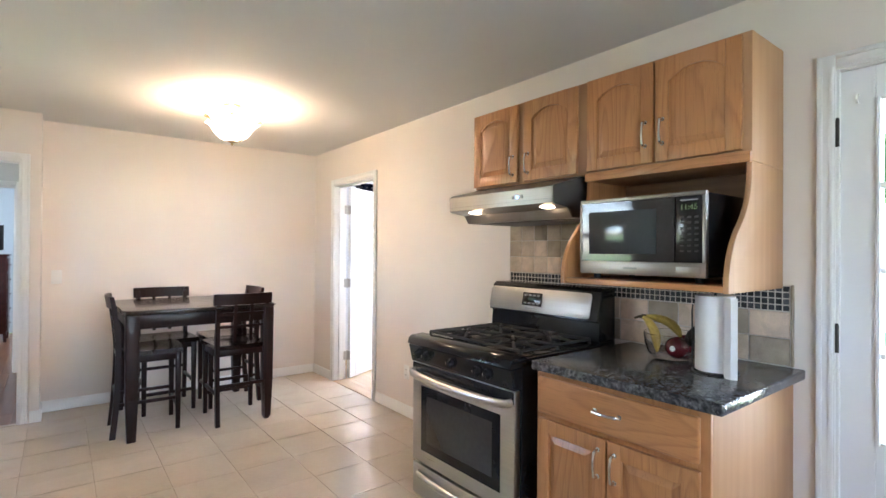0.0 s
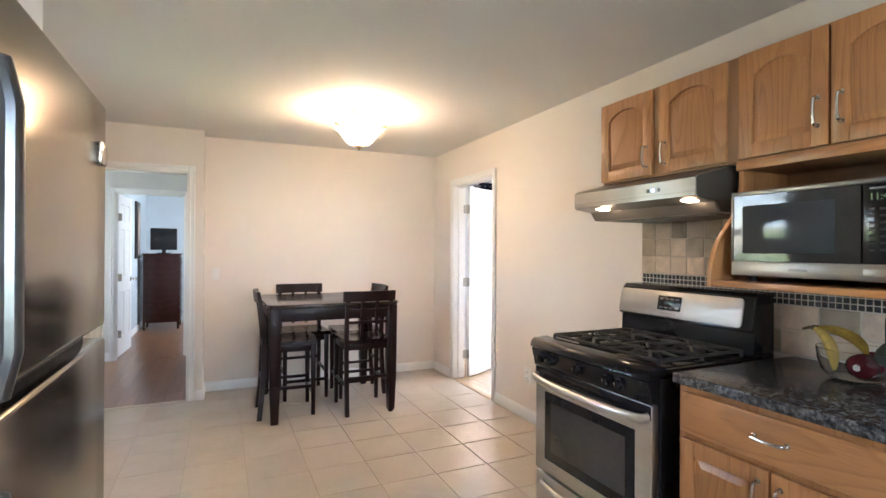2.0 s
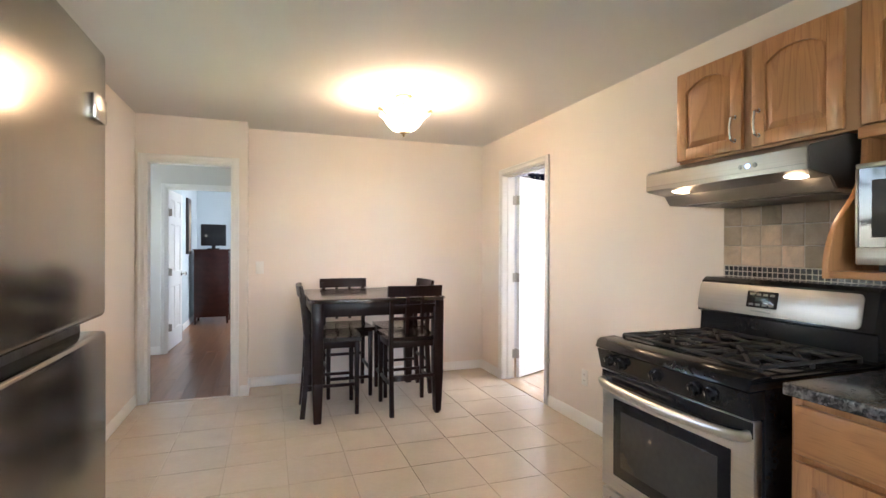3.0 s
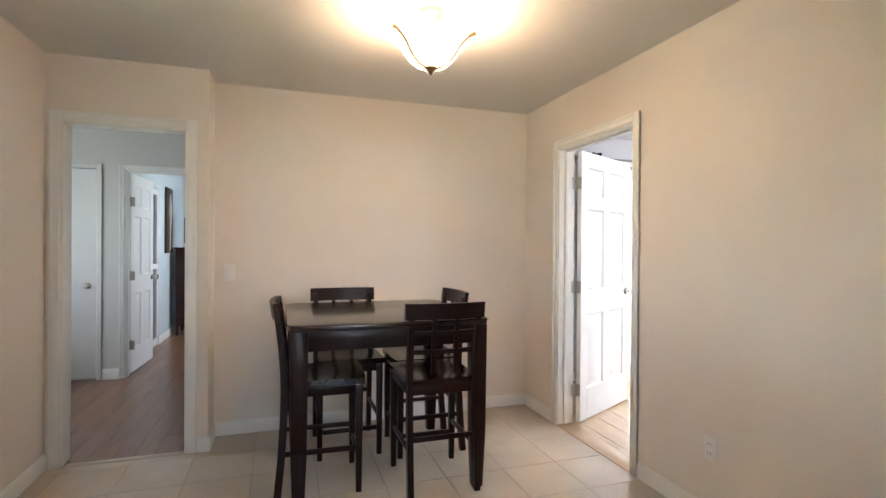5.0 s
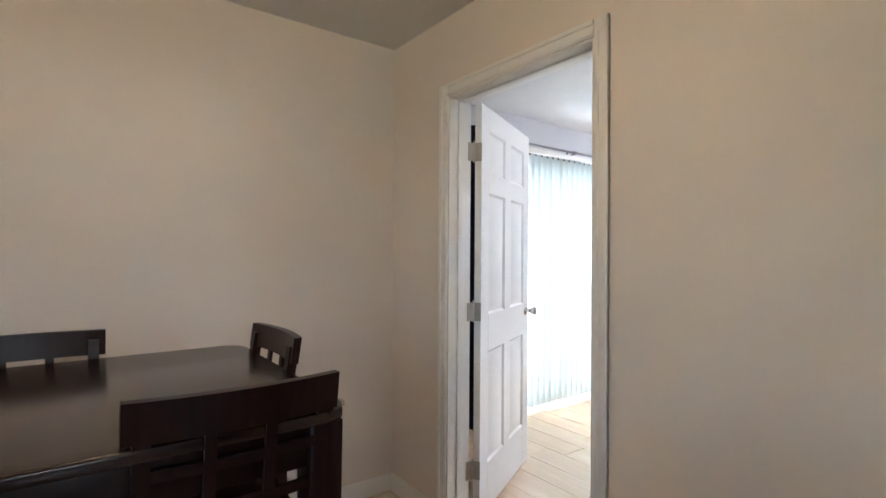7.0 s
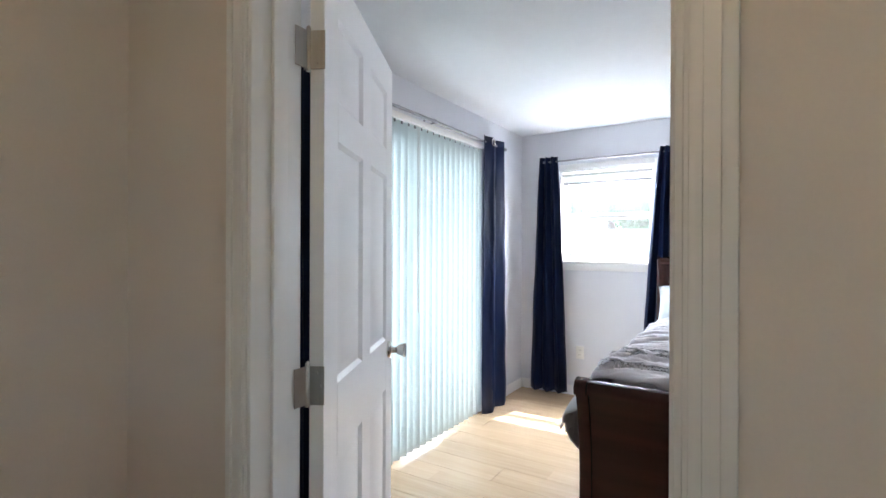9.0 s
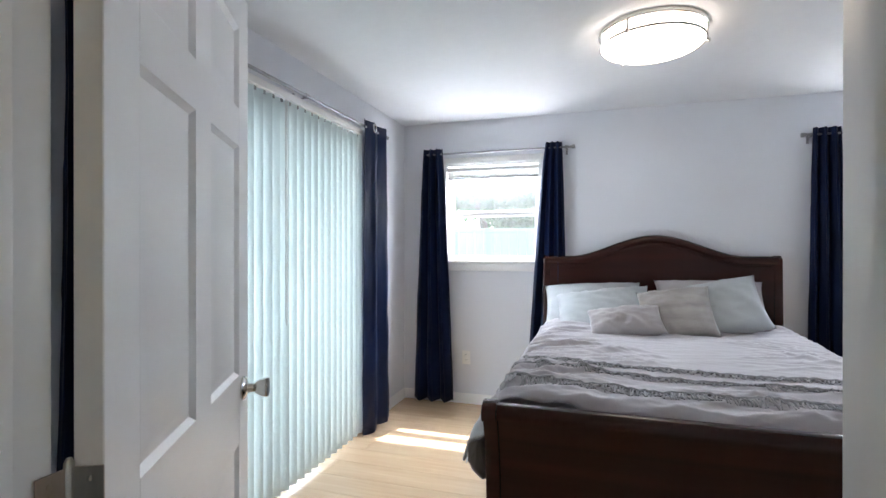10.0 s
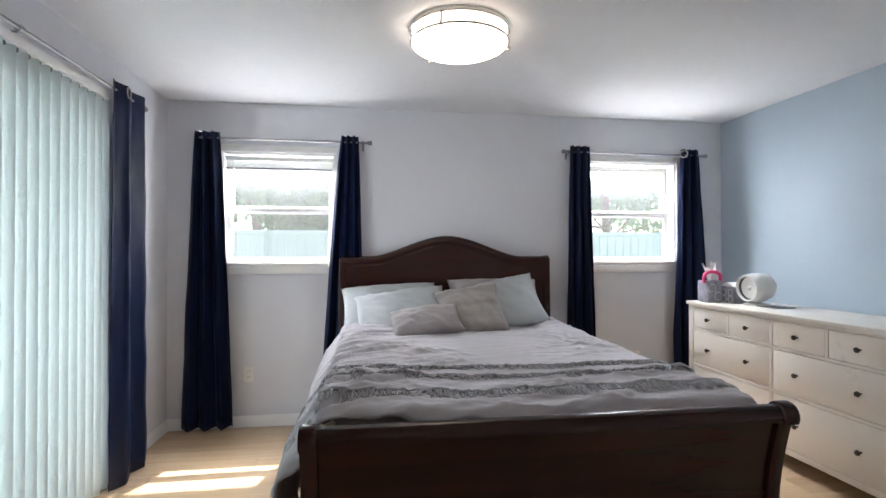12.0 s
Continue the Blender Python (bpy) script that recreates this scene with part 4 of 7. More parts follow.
part("case", box(MX + 0.02, -0.06, MY0 + 0.004, MY1 - 0.004, MZ0, MZ1 - 0.004, 0.006), BLACK_GLOSS, mw)
o = box(MX, MX + 0.022, MY0, MY1, MZ1 - 0.016, MZ1, 0.004)
box(MX, MX + 0.022, MY0, MY1, MZ0, MZ0 + 0.055, 0.005, 2, o)
box(MX, MX + 0.022, MY0, MY0 + 0.014, MZ0 + 0.055, MZ1 - 0.016, 0.002, 2, o)
box(MX, MX + 0.022, MY1 - 0.010, MY1, MZ0 + 0.055, MZ1 - 0.016, 0.002, 2, o)
part("front_frame", o, STEEL_UP, mw, "brushed steel frame")
wd = part("door", box(MX + 0.003, MX + 0.022, MY0 + 0.118, MY1 - 0.010, MZ0 + 0.055, MZ1 - 0.016), DARK_GLASS, mw, "black glass door")
part("window", box(MX + 0.0015, MX + 0.004, MY0 + 0.19, MY1 - 0.045, MZ0 + 0.085, MZ1 - 0.055, 0.001), surf("microwave_window", (0.045, 0.052, 0.056), 0.16, 0.1, 2, 60, 0.0), wd)
part("control_panel", box(MX + 0.003, MX + 0.022, MY0 + 0.014, MY0 + 0.114, MZ0 + 0.055, MZ1 - 0.016, 0.002), BLACK_GLOSS, mw)
BUTTON = surf("dim_grey_button", (0.024, 0.024, 0.026), 0.5)
for r in range(7):
    for c in range(3):
        y = MY0 + 0.035 + c * 0.027
        z = MZ1 - 0.095 - r * 0.021
        part("button", box(MX + 0.0015, MX + 0.0035, y - 0.0075, y + 0.0075, z - 0.004, z + 0.004, 0.001, 1), BUTTON, mw)
part("open_button", box(MX - 0.002, MX + 0.004, MY0 + 0.02, MY0 + 0.11, MZ0 + 0.014, MZ0 + 0.042, 0.002), STEEL_UP, mw)
part("maker_mark", box(MX - 0.0015, MX + 0.002, MY0 + 0.27, MY0 + 0.33, MZ0 + 0.024, MZ0 + 0.032, 0.0005, 1), GREY_PLASTIC, mw)
part("maker_mark", box(MX + 0.001, MX + 0.0035, MY0 + 0.03, MY0 + 0.095, MZ1 - 0.034, MZ1 - 0.028, 0.0005, 1), GREY_PLASTIC, mw)
for y in (MY0 + 0.05, MY1 - 0.05):
    for x in (MX + 0.06, -0.11):
        part("foot", lathe([(0.014, 0), (0.016, 0.023)], (x, y, 1.2495), 12), BLACK_MATT, mw)


def lettering(text, size, m, material, parent, name="writing"):
    """Flat raised characters from the built-in font, as a mesh."""
    cu = bpy.data.curves.new("letters", "FONT")
    cu.body, cu.size, cu.extrude, cu.align_x, cu.align_y = text, size, 0.0004, "CENTER", "CENTER"
    tmp = new("letters", cu)
    me = bpy.data.meshes.new_from_object(tmp.evaluated_get(bpy.context.evaluated_depsgraph_get()))
    bpy.data.objects.remove(tmp)
    o = bmesh.new()
    o.from_mesh(me)
    bpy.data.meshes.remove(me)
    bmesh.ops.transform(o, matrix=m, verts=o.verts)
    return part(name, o, material, parent, "", 0)


def facing_west(x, y, z):
    """Turns text in the xy plane to stand upright and look to -x."""
    return Matrix(((0, 0, -1, x), (-1, 0, 0, y), (0, 1, 0, z), (0, 0, 0, 1)))


lettering("11:45", 0.030, facing_west(MX + 0.002, MY0 + 0.064, MZ1 - 0.058), GREEN_LED, mw, "clock_digits")

# ---- cooker hood
hood = thing("cooker_hood", (-0.25, 2.03, 1.53), "brushed steel under-cabinet cooker hood with two lit lamps", "cooker hood")
prof = [(-0.002, 1.528), (-0.365, 1.528), (-0.398, 1.572), (-0.495, 1.586), (-0.508, 1.593), (-0.508, 1.668), (-0.495, 1.680), (-0.325, 1.722), (-0.30, 1.7315), (-0.002, 1.7315)]
part("shell", solid(prof, 1.668, 2.418, 1, 0.003), STEEL_UP, hood)
side = [(-0.004, 1.531), (-0.363, 1.531), (-0.396, 1.575), (-0.490, 1.589), (-0.503, 1.596), (-0.503, 1.666), (-0.493, 1.676), (-0.325, 1.718), (-0.30, 1.728), (-0.004, 1.728)]
part("end_cap", solid(side, 1.6615, 1.6685, 1, 0.002), surf("dark_end_metal", (0.07, 0.062, 0.056), 0.4, 0.15, 6, 120, 0.05), hood, "dark end panel")
part("front_seam", box(-0.5095, -0.5075, 1.672, 2.414, 1.6105, 1.6125), GREY_PLASTIC, hood)
for y in (2.265, 1.745):
    o = lathe([(0.040, 0.0), (0.040, -0.004), (0.034, -0.007), (0.0, -0.008)], (0, 0, 0), 24)
    bmesh.ops.transform(o, matrix=Matrix.Translation((-0.448, y, 1.5800)) @ Matrix.Rotation(radians(8.2), 4, "Y") @ Matrix.Diagonal((0.85, 0.95, 0.5, 1)), verts=o.verts)
    part("lamp_lens", o, HOOD_LENS, hood, "small glowing warm lens")
part("filter", box(-0.315, -0.03, 1.72, 2.35, 1.522, 1.529, 0.003), GREY_PLASTIC, hood)
for i, y in enumerate((1.855, 1.885, 1.915)):
    part("power_light" if i == 1 else "switch", lathe([(0.009, 0), (0.009, -0.003), (0.007, -0.005), (0, -0.005)], (-0.508, y, 1.634), 14, 0), BLUE_LED if i == 1 else GREY_PLASTIC, hood)

# ---- gas range
rg = thing("gas_range", (-0.4, 2.03, 0), "steel and black gas range with an oven door", "gas range")
RY0, RY1 = 1.648, 2.408
part("body", box(-0.72, -0.03, RY0, RY1, 0.06, 0.885, 0.004), BLACK_GLOSS, rg)
part("plinth", box(-0.66, -0.06, RY0 + 0.03, RY1 - 0.03, 0.0, 0.06), BLACK_MATT, rg)
top = [(-0.800, 0.872), (-0.792, 0.900), (-0.775, 0.913), (-0.70, 0.917), (-0.69, 0.905), (-0.17, 0.905), (-0.16, 0.917), (-0.035, 0.917), (-0.035, 0.886), (-0.79, 0.868)]
part("cooktop", solid(top, RY0 - 0.002, RY1 + 0.002, 1, 0.004), BLACK_GLOSS, rg)
part("control_panel", solid([(-0.72, 0.775), (-0.770, 0.775), (-0.792, 0.865), (-0.72, 0.868)], RY0, RY1, 1, 0.003), BLACK_GLOSS, rg)
tiltk = Matrix.Rotation(radians(-13.7), 4, "Y")
for y in (2.325, 2.255, 2.055, 1.865, 1.795):
    o = lathe([(0.027, 0), (0.027, -0.006), (0.021, -0.010), (0.019, -0.026), (0.016, -0.029), (0.0, -0.029)], (0, 0, 0), 22, 0)
    box(-0.031, -0.026, -0.004, 0.004, -0.018, 0.018, 0.001, 1, o)
    bmesh.ops.transform(o, matrix=Matrix.Translation((-0.7815, y, 0.823)) @ tiltk, verts=o.verts)
    k = part("knob", o, BLACK_GLOSS, rg)
    o = box(-0.0325, -0.031, -0.002, 0.002, 0.004, 0.017)
    bmesh.ops.transform(o, matrix=Matrix.Translation((-0.7815, y, 0.823)) @ tiltk, verts=o.verts)
    part("pointer", o, CHROME, k)
od = part("oven_door", box(-0.765, -0.725, RY0 + 0.004, RY1 - 0.004, 0.245, 0.770, 0.006), STEEL, rg, "brushed steel oven door")
part("top_band", box(-0.7665, -0.764, RY0 + 0.006, RY1 - 0.006, 0.715, 0.768, 0.001), BLACK_GLOSS, od)
part("window_border", box(-0.768, -0.764, RY0 + 0.085, RY1 - 0.085, 0.315, 0.655, 0.002), BLACK_GLOSS, od)
part("window", box(-0.7695, -0.767, RY0 + 0.135, RY1 - 0.135, 0.365, 0.610, 0.001), surf("oven_window", (0.05, 0.045, 0.04), 0.07, 0.2, 3, 40, 0.0), od, "dark oven glass")
hp = [(-0.765, RY0 + 0.022, 0.722), (-0.788, RY0 + 0.026, 0.721)] + [tuple(v) for v in arc((-0.800, RY0 + 0.05, 0.719), (-0.800, RY1 - 0.05, 0.719), (-0.842, 2.028, 0.700), 14)] + [(-0.788, RY1 - 0.026, 0.721), (-0.765, RY1 - 0.022, 0.722)]
part("handle", tube(hp, 0.014, 12, None, 1.35), STEEL, od, "curved steel handle")
dw = part("drawer", box(-0.762, -0.725, RY0 + 0.004, RY1 - 0.004, 0.065, 0.232, 0.006), STEEL, rg, "steel storage drawer")
hp = [(-0.762, RY0 + 0.06, 0.19)] + [tuple(v) for v in arc((-0.785, RY0 + 0.08, 0.192), (-0.785, RY1 - 0.08, 0.192), (-0.815, 2.028, 0.188), 12)] + [(-0.762, RY1 - 0.06, 0.19)]
part("handle", tube(hp, 0.012, 12, None, 1.3), STEEL, dw)
# backguard: black casing, steel face with rounded ends, clock
bg = [(-0.035, 0.917), (-0.175, 0.917), (-0.170, 1.010), (-0.192, 1.020), (-0.162, 1.166), (-0.142, 1.182), (-0.035, 1.182)]
part("backguard", solid(bg, RY0 - 0.004, RY1 + 0.004, 1, 0.008), BLACK_GLOSS, rg)
lean = math.atan2(0.03, 0.147)
o = bmesh.new()
fy0, fy1, fz = RY0 + 0.040, RY1 + 0.002, 0.132
rnd = []
for cy, cz, a0 in ((fy1 - 0.02, fz - 0.02, 0), (fy0 + 0.02, fz - 0.02, 90), (fy0 + 0.02, 0.02, 180), (fy1 - 0.02, 0.02, 270)):
    rnd += [(cy + 0.02 * math.cos(radians(a0 + k * 22.5)), cz + 0.02 * math.sin(radians(a0 + k * 22.5))) for k in range(5)]
solid(rnd, -0.004, 0.001, 0, 0.0015, o)
bmesh.ops.transform(o, matrix=Matrix.Translation((-0.1925, 0, 1.027)) @ Matrix.Rotation(lean, 4, "Y"), verts=o.verts)
part("panel", o, STEEL_UP, rg, "brushed steel backguard panel")


def on_guard(y0, y1, z0, z1, d0, d1, bevel=0.001):
    return box(d0, d1, y0, y1, z0, z1, bevel, 2, None, Matrix.Translation((-0.1925, 0, 1.027)) @ Matrix.Rotation(lean, 4, "Y"))


ck = part("clock", on_guard(2.005, 2.145, 0.035, 0.108, -0.007, -0.003, 0.004), BLACK_GLOSS, rg)
for r in range(2):
    for c in range(4):
        part("button", on_guard(2.018 + c * 0.031, 2.040 + c * 0.031, 0.043 + 0.045 * r, 0.053 + 0.045 * r, -0.0085, -0.0065), GREY_PLASTIC, ck)
part("display", on_guard(2.045, 2.105, 0.064, 0.082, -0.008, -0.0065), surf("clock_display", (0.03, 0.05, 0.05), 0.2), ck)
part("maker_mark", on_guard(2.03, 2.12, 0.016, 0.021, -0.0055, -0.0035, 0.0005), GREY_PLASTIC, rg)
# burners and cast grates
for x, y, r in ((-0.58, 1.85, 0.05), (-0.58, 2.21, 0.042), (-0.29, 1.85, 0.036), (-0.29, 2.21, 0.046)):
    part("burner", lathe([(r + 0.012, 0.904), (r + 0.010, 0.914), (r, 0.917), (r, 0.924), (r - 0.006, 0.928), (0, 0.929)], (x, y, 0), 24), BLACK_MATT, rg)
for y0 in (RY0 + 0.05, 2.035):
    y1 = y0 + 0.325
    o = bmesh.new()
    z = 0.927
    loop = [(-0.68, y0, z), (-0.18, y0, z), (-0.18, y1, z), (-0.68, y1, z)]
    for a, b in zip(loop, loop[1:] + loop[:1]):
        tube([a, b], 0.0075, 8, o)
    tube([(-0.43, y0, z), (-0.43, y1, z)], 0.0065, 8, o)
    for x in (-0.68, -0.43, -0.18):
        for y in (y0, y1):
            tube([(x, y, z), (x, y, 0.906)], 0.008, 8, o)
    cy = (y0 + y1) / 2
    for cx in (-0.555, -0.305):
        for k in range(8):
            a = math.pi * k / 4 + math.pi / 8 * (k % 2) * 0
            ex, ey = math.cos(a), math.sin(a)
            s = min(0.125 / max(abs(ex), 1e-3), 0.1625 / max(abs(ey), 1e-3))
            tube([(cx + ex * s, cy + ey * s, z), (cx + ex * 0.07, cy + ey * 0.07, z + 0.008), (cx + ex * 0.022, cy + ey * 0.022, z + 0.006)], [0.0075, 0.0080, 0.006], 8, o)
        ringp = [(cx + 0.055 * math.cos(t), cy + 0.07 * math.sin(t), z + 0.004) for t in (2 * math.pi * q / 20 for q in range(21))]
        tube(ringp, 0.006, 6, o)
    part("grate", o, BLACK_MATT, rg, "black cast-iron grate")

# ---- base cabinet and worktop
bc = thing("base_cabinet", (-0.36, 1.22, 0), "honey oak base cabinet with a drawer over two doors", "cabinet")
BF = -0.70
part("body", box(BF, -0.002, 0.878, 1.565, 0.10, 0.878, 0.002), OAK_SIDE, bc)
# darkened oak carries the shade under the cabinet
part("toe_kick", box(BF + 0.07, -0.02, 0.89, 1.555, 0.0, 0.10), OAK_IN_SHADE, bc)
o = box(BF - 0.018, BF - 0.0005, 0.878, 0.918, 0.10, 0.878, 0.002)
box(BF - 0.018, BF - 0.0005, 1.535, 1.565, 0.10, 0.878, 0.002, 2, o)
box(BF - 0.018, BF - 0.0005, 0.918, 1.535, 0.845, 0.878, 0.002, 2, o)
box(BF - 0.018, BF - 0.0005, 0.918, 1.535, 0.10, 0.13, 0.002, 2, o)
box(BF - 0.018, BF - 0.0005, 0.918, 1.535, 0.685, 0.715, 0.002, 2, o)
part("face_frame", o, OAK, bc)
dr = part("drawer", box(BF - 0.038, BF - 0.0185, 0.905, 1.548, 0.712, 0.858, 0.007, 3), OAK_FLAT, bc)
pull(dr, (BF - 0.038, 1.225, 0.787), (0, 1, 0), (-1, 0, 0))
d1 = arch_door(bc, 1.232, 1.548, 0.118, 0.690, BF - 0.0185, False)
d2 = arch_door(bc, 0.905, 1.224, 0.118, 0.690, BF - 0.0185, False)
pull(d1, (BF - 0.038, 1.262, 0.60), (0, 0, 1), (-1, 0, 0), 0.096)
pull(d2, (BF - 0.038, 1.194, 0.60), (0, 0, 1), (-1, 0, 0), 0.096)
ct = part("worktop", box(-0.742, -0.012, 0.835, 1.580, 0.879, 0.916, 0.006, 3), GRANITE)
tagged(ct, "polished dark speckled granite worktop on an oak cabinet", "worktop")


def apple(x, y, z, r, m, label, category, squash=0.9):
    prof = [(0.0, -r * squash * 0.86)] + [(r * math.sin(a) * (1 - 0.06 * math.cos(a)), -r * squash * math.cos(a)) for a in (math.pi * k / 12 for k in range(1, 12))] + [(r * 0.12, r * squash * 0.86), (0.0, r * squash * 0.78)]
    return tagged(part("apple", lathe(prof, (x, y, z), 20), m), label, category)


# fruit in a clear glass bowl
FXC, FYC = -0.235, 1.245
bowl = thing("fruit_bowl", (FXC, FYC, 0.916), "clear glass fruit bowl on the granite worktop", "bowl")
part("glass", lathe([(0.0, 0.9165), (0.055, 0.9165), (0.075, 0.921), (0.098, 0.945), (0.110, 0.985), (0.114, 1.025), (0.1125, 1.0265), (0.1065, 0.986), (0.0945, 0.948), (0.072, 0.926), (0.0, 0.923)], (FXC, FYC, 0), 40),
     glass("clear_bowl_glass", (0.96, 0.97, 0.97)), bowl).visible_shadow = False
BANANA = surf("banana_skin", (0.50, 0.34, 0.07), 0.5, 0.28, 22, 70, 0.1)
bun = thing("banana_bunch", (-0.25, 1.33, 0.935), "two ripe yellow bananas in a glass bowl", "fruit")
tip = surf("banana_stem", (0.05, 0.035, 0.012), 0.7)
for k, (foot, knee, head) in enumerate((((-0.285, 1.285, 0.945), (-0.300, 1.275, 1.055), (-0.270, 1.355, 1.082)), ((-0.205, 1.225, 1.005), (-0.215, 1.245, 1.085), (-0.255, 1.352, 1.085)))):
    pts = arc(foot, head, knee, 11)
    ban = part("banana", tube(pts, [0.005, 0.011, 0.0155, 0.018, 0.019, 0.019, 0.0185, 0.0175, 0.0165, 0.0145, 0.011, 0.008], 9), BANANA, bun)
    part("stem", tube([pts[-1], pts[-1] + Vector((0.004, 0.02, 0.002)), pts[-1] + Vector((0.006, 0.045 - 0.02 * k, -0.008))], [0.0085, 0.006, 0.0045], 8), tip, ban, "dark dry stem")
RED = surf("red_apple_skin", (0.13, 0.012, 0.02), 0.22, 0.35, 14, 60, 0.03)
AVOCADO = surf("dark_avocado_skin", (0.022, 0.017, 0.014), 0.5, 0.3, 40, 160, 0.4)
ap = apple(-0.272, 1.207, 0.972, 0.046, RED, "shiny dark red apple in a glass bowl", "fruit")
tagged(part("sticker", lathe([(0.011, 0), (0.011, -0.0008), (0, -0.001)], (-0.3185, 1.202, 0.975), 14, 0), PLASTIC_WHITE, ap), "small white fruit sticker")
apple(-0.165, 1.225, 0.970, 0.044, RED, "dark red apple low in a glass bowl", "fruit", 0.95)
av = lathe([(0.0, -0.05), (0.02, -0.046), (0.034, -0.030), (0.038, -0.008), (0.034, 0.018), (0.024, 0.040), (0.010, 0.054), (0.0, 0.056)], (0, 0, 0), 22)
bmesh.ops.transform(av, matrix=pose(-0.195, 1.162, 1.018, 25, 15, 0), verts=av.verts)
tagged(part("avocado", av, AVOCADO), "dark ripe avocado resting on the bowl's fruit", "fruit")

# paper towel on a wire stand
tw = thing("paper_towel_holder", (-0.335, 1.03, 0.916), "white paper towel roll on a dark wire stand", "paper towel")
part("roll", lathe([(0.02, 0.0), (0.066, 0.0), (0.0675, 0.002), (0.0675, 0.276), (0.066, 0.278), (0.02, 0.278)], (-0.335, 1.03, 0.926), 36), cloth("paper_towel_white", (0.82, 0.82, 0.82), 0.9, 0.03, 0.2, 260), tw)
sheet = [(-0.335 + 0.0685 * math.cos(a), 1.03 + 0.0685 * math.sin(a)) for a in (radians(d) for d in (120, 140, 160, 180, 200, 225))] + [(-0.405, 0.968), (-0.412, 0.945), (-0.405, 0.925)]
o = bmesh.new()
va = [[o.verts.new((x, y, z - 0.012 * max(0, i - 5) * (z < 1.0))) for z in (0.926, 1.06, 1.204)] for i, (x, y) in enumerate(sheet)]
for p, q in zip(va, va[1:]):
    for j in range(2):
        o.faces.new((p[j], q[j], q[j + 1], p[j + 1]))
bmesh.ops.recalc_face_normals(o, faces=o.faces)
thicken(o, 0.0012)
part("loose_sheet", o, cloth("paper_sheet_white", (0.83, 0.83, 0.84), 0.9, 0.03, 0.2, 260), tw)
ring = [(-0.335 + 0.078 * math.cos(a), 1.03 + 0.078 * math.sin(a), 0.9205) for a in (2 * math.pi * k / 28 for k in range(29))]
part("base_ring", tube(ring, 0.004, 8), BLACK_MATT, tw)
part("centre_post", tube([(-0.335, 1.03, 0.9205), (-0.335, 1.03, 1.222)], 0.005, 8), BLACK_MATT, tw)
part("side_wire", tube([(-0.352, 1.106, 0.9205), (-0.352, 1.108, 1.14), (-0.350, 1.106, 1.165)], 0.003, 8), BLACK_MATT, tw)

# ---- fridge
fr = thing("fridge", (-2.88, 1.22, 0), "brushed steel fridge with the freezer on top", "fridge")
FX, FY0, FY1 = -2.503, 0.842, 1.602
part("case", box(-3.22, FX - 0.062, FY0 + 0.004, FY1 - 0.004, 0.03, 1.672, 0.006), GREY_PLASTIC, fr)
fz = part("freezer_door", box(FX - 0.058, FX, FY0, FY1, 1.190, 1.685, 0.014, 4), FRIDGE_STEEL, fr)
ld = part("fridge_door", box(FX - 0.058, FX, FY0, FY1, 0.09, 1.164, 0.008, 3), FRIDGE_STEEL, fr)
part("gasket", box(FX - 0.060, FX - 0.040, FY0 + 0.01, FY1 - 0.01, 1.160, 1.192), BLACK_MATT, fr)
part("badge", box(FX - 0.001, FX + 0.006, FY1 - 0.085, FY1 - 0.022, 1.545, 1.59, 0.003), CHROME, fz, "small chrome badge")
part("kick_plate", box(FX - 0.07, FX - 0.05, FY0 + 0.02, FY1 - 0.02, 0.02, 0.088), BLACK_MATT, fr)
for door, a, b in ((fz, 1.215, 1.55), (ld, 0.62, 1.135)):
    pts = [(FX, FY0 + 0.03, a), (FX + 0.045, FY0 + 0.028, a + 0.012), (FX + 0.052, FY0 + 0.027, a + 0.05), (FX + 0.052, FY0 + 0.027, b - 0.05), (FX + 0.045, FY0 + 0.028, b - 0.012), (FX, FY0 + 0.03, b)]
    part("handle", tube(pts, 0.011, 10), HANDLE_GREY, door, "steel bar handle")

# ---- dining table
tb = thing("dining_table", (-1.4, 4.74, 0), "dark espresso counter-height dining table with clipped corners", "table")
TX0, TX1, TY0, TY1, TZ = -1.935, -0.865, 4.235, 5.245, 0.93
c = 0.07
outline = [(TX0 + c, TY0), (TX1 - c, TY0), (TX1 - c * 0.3, TY0 + c * 0.3), (TX1, TY0 + c), (TX1, TY1 - c), (TX1 - c * 0.3, TY1 - c * 0.3), (TX1 - c, TY1), (TX0 + c, TY1), (TX0 + c * 0.3, TY1 - c * 0.3), (TX0, TY1 - c), (TX0, TY0 + c), (TX0 + c * 0.3, TY0 + c * 0.3)]
part("tabletop", solid(outline, TZ - 0.032, TZ, 2, 0.008, None, 3), ESPRESSO_TOP, tb)
for a, b, cc, d in ((TX0 + 0.07, TX1 - 0.07, TY0 + 0.035, TY0 + 0.058), (TX0 + 0.07, TX1 - 0.07, TY1 - 0.058, TY1 - 0.035), (TX0 + 0.035, TX0 + 0.058, TY0 + 0.07, TY1 - 0.07), (TX1 - 0.058, TX1 - 0.035, TY0 + 0.07, TY1 - 0.07)):
    part("apron", box(a, b, cc, d, TZ - 0.135, TZ - 0.032, 0.003), ESPRESSO, tb)


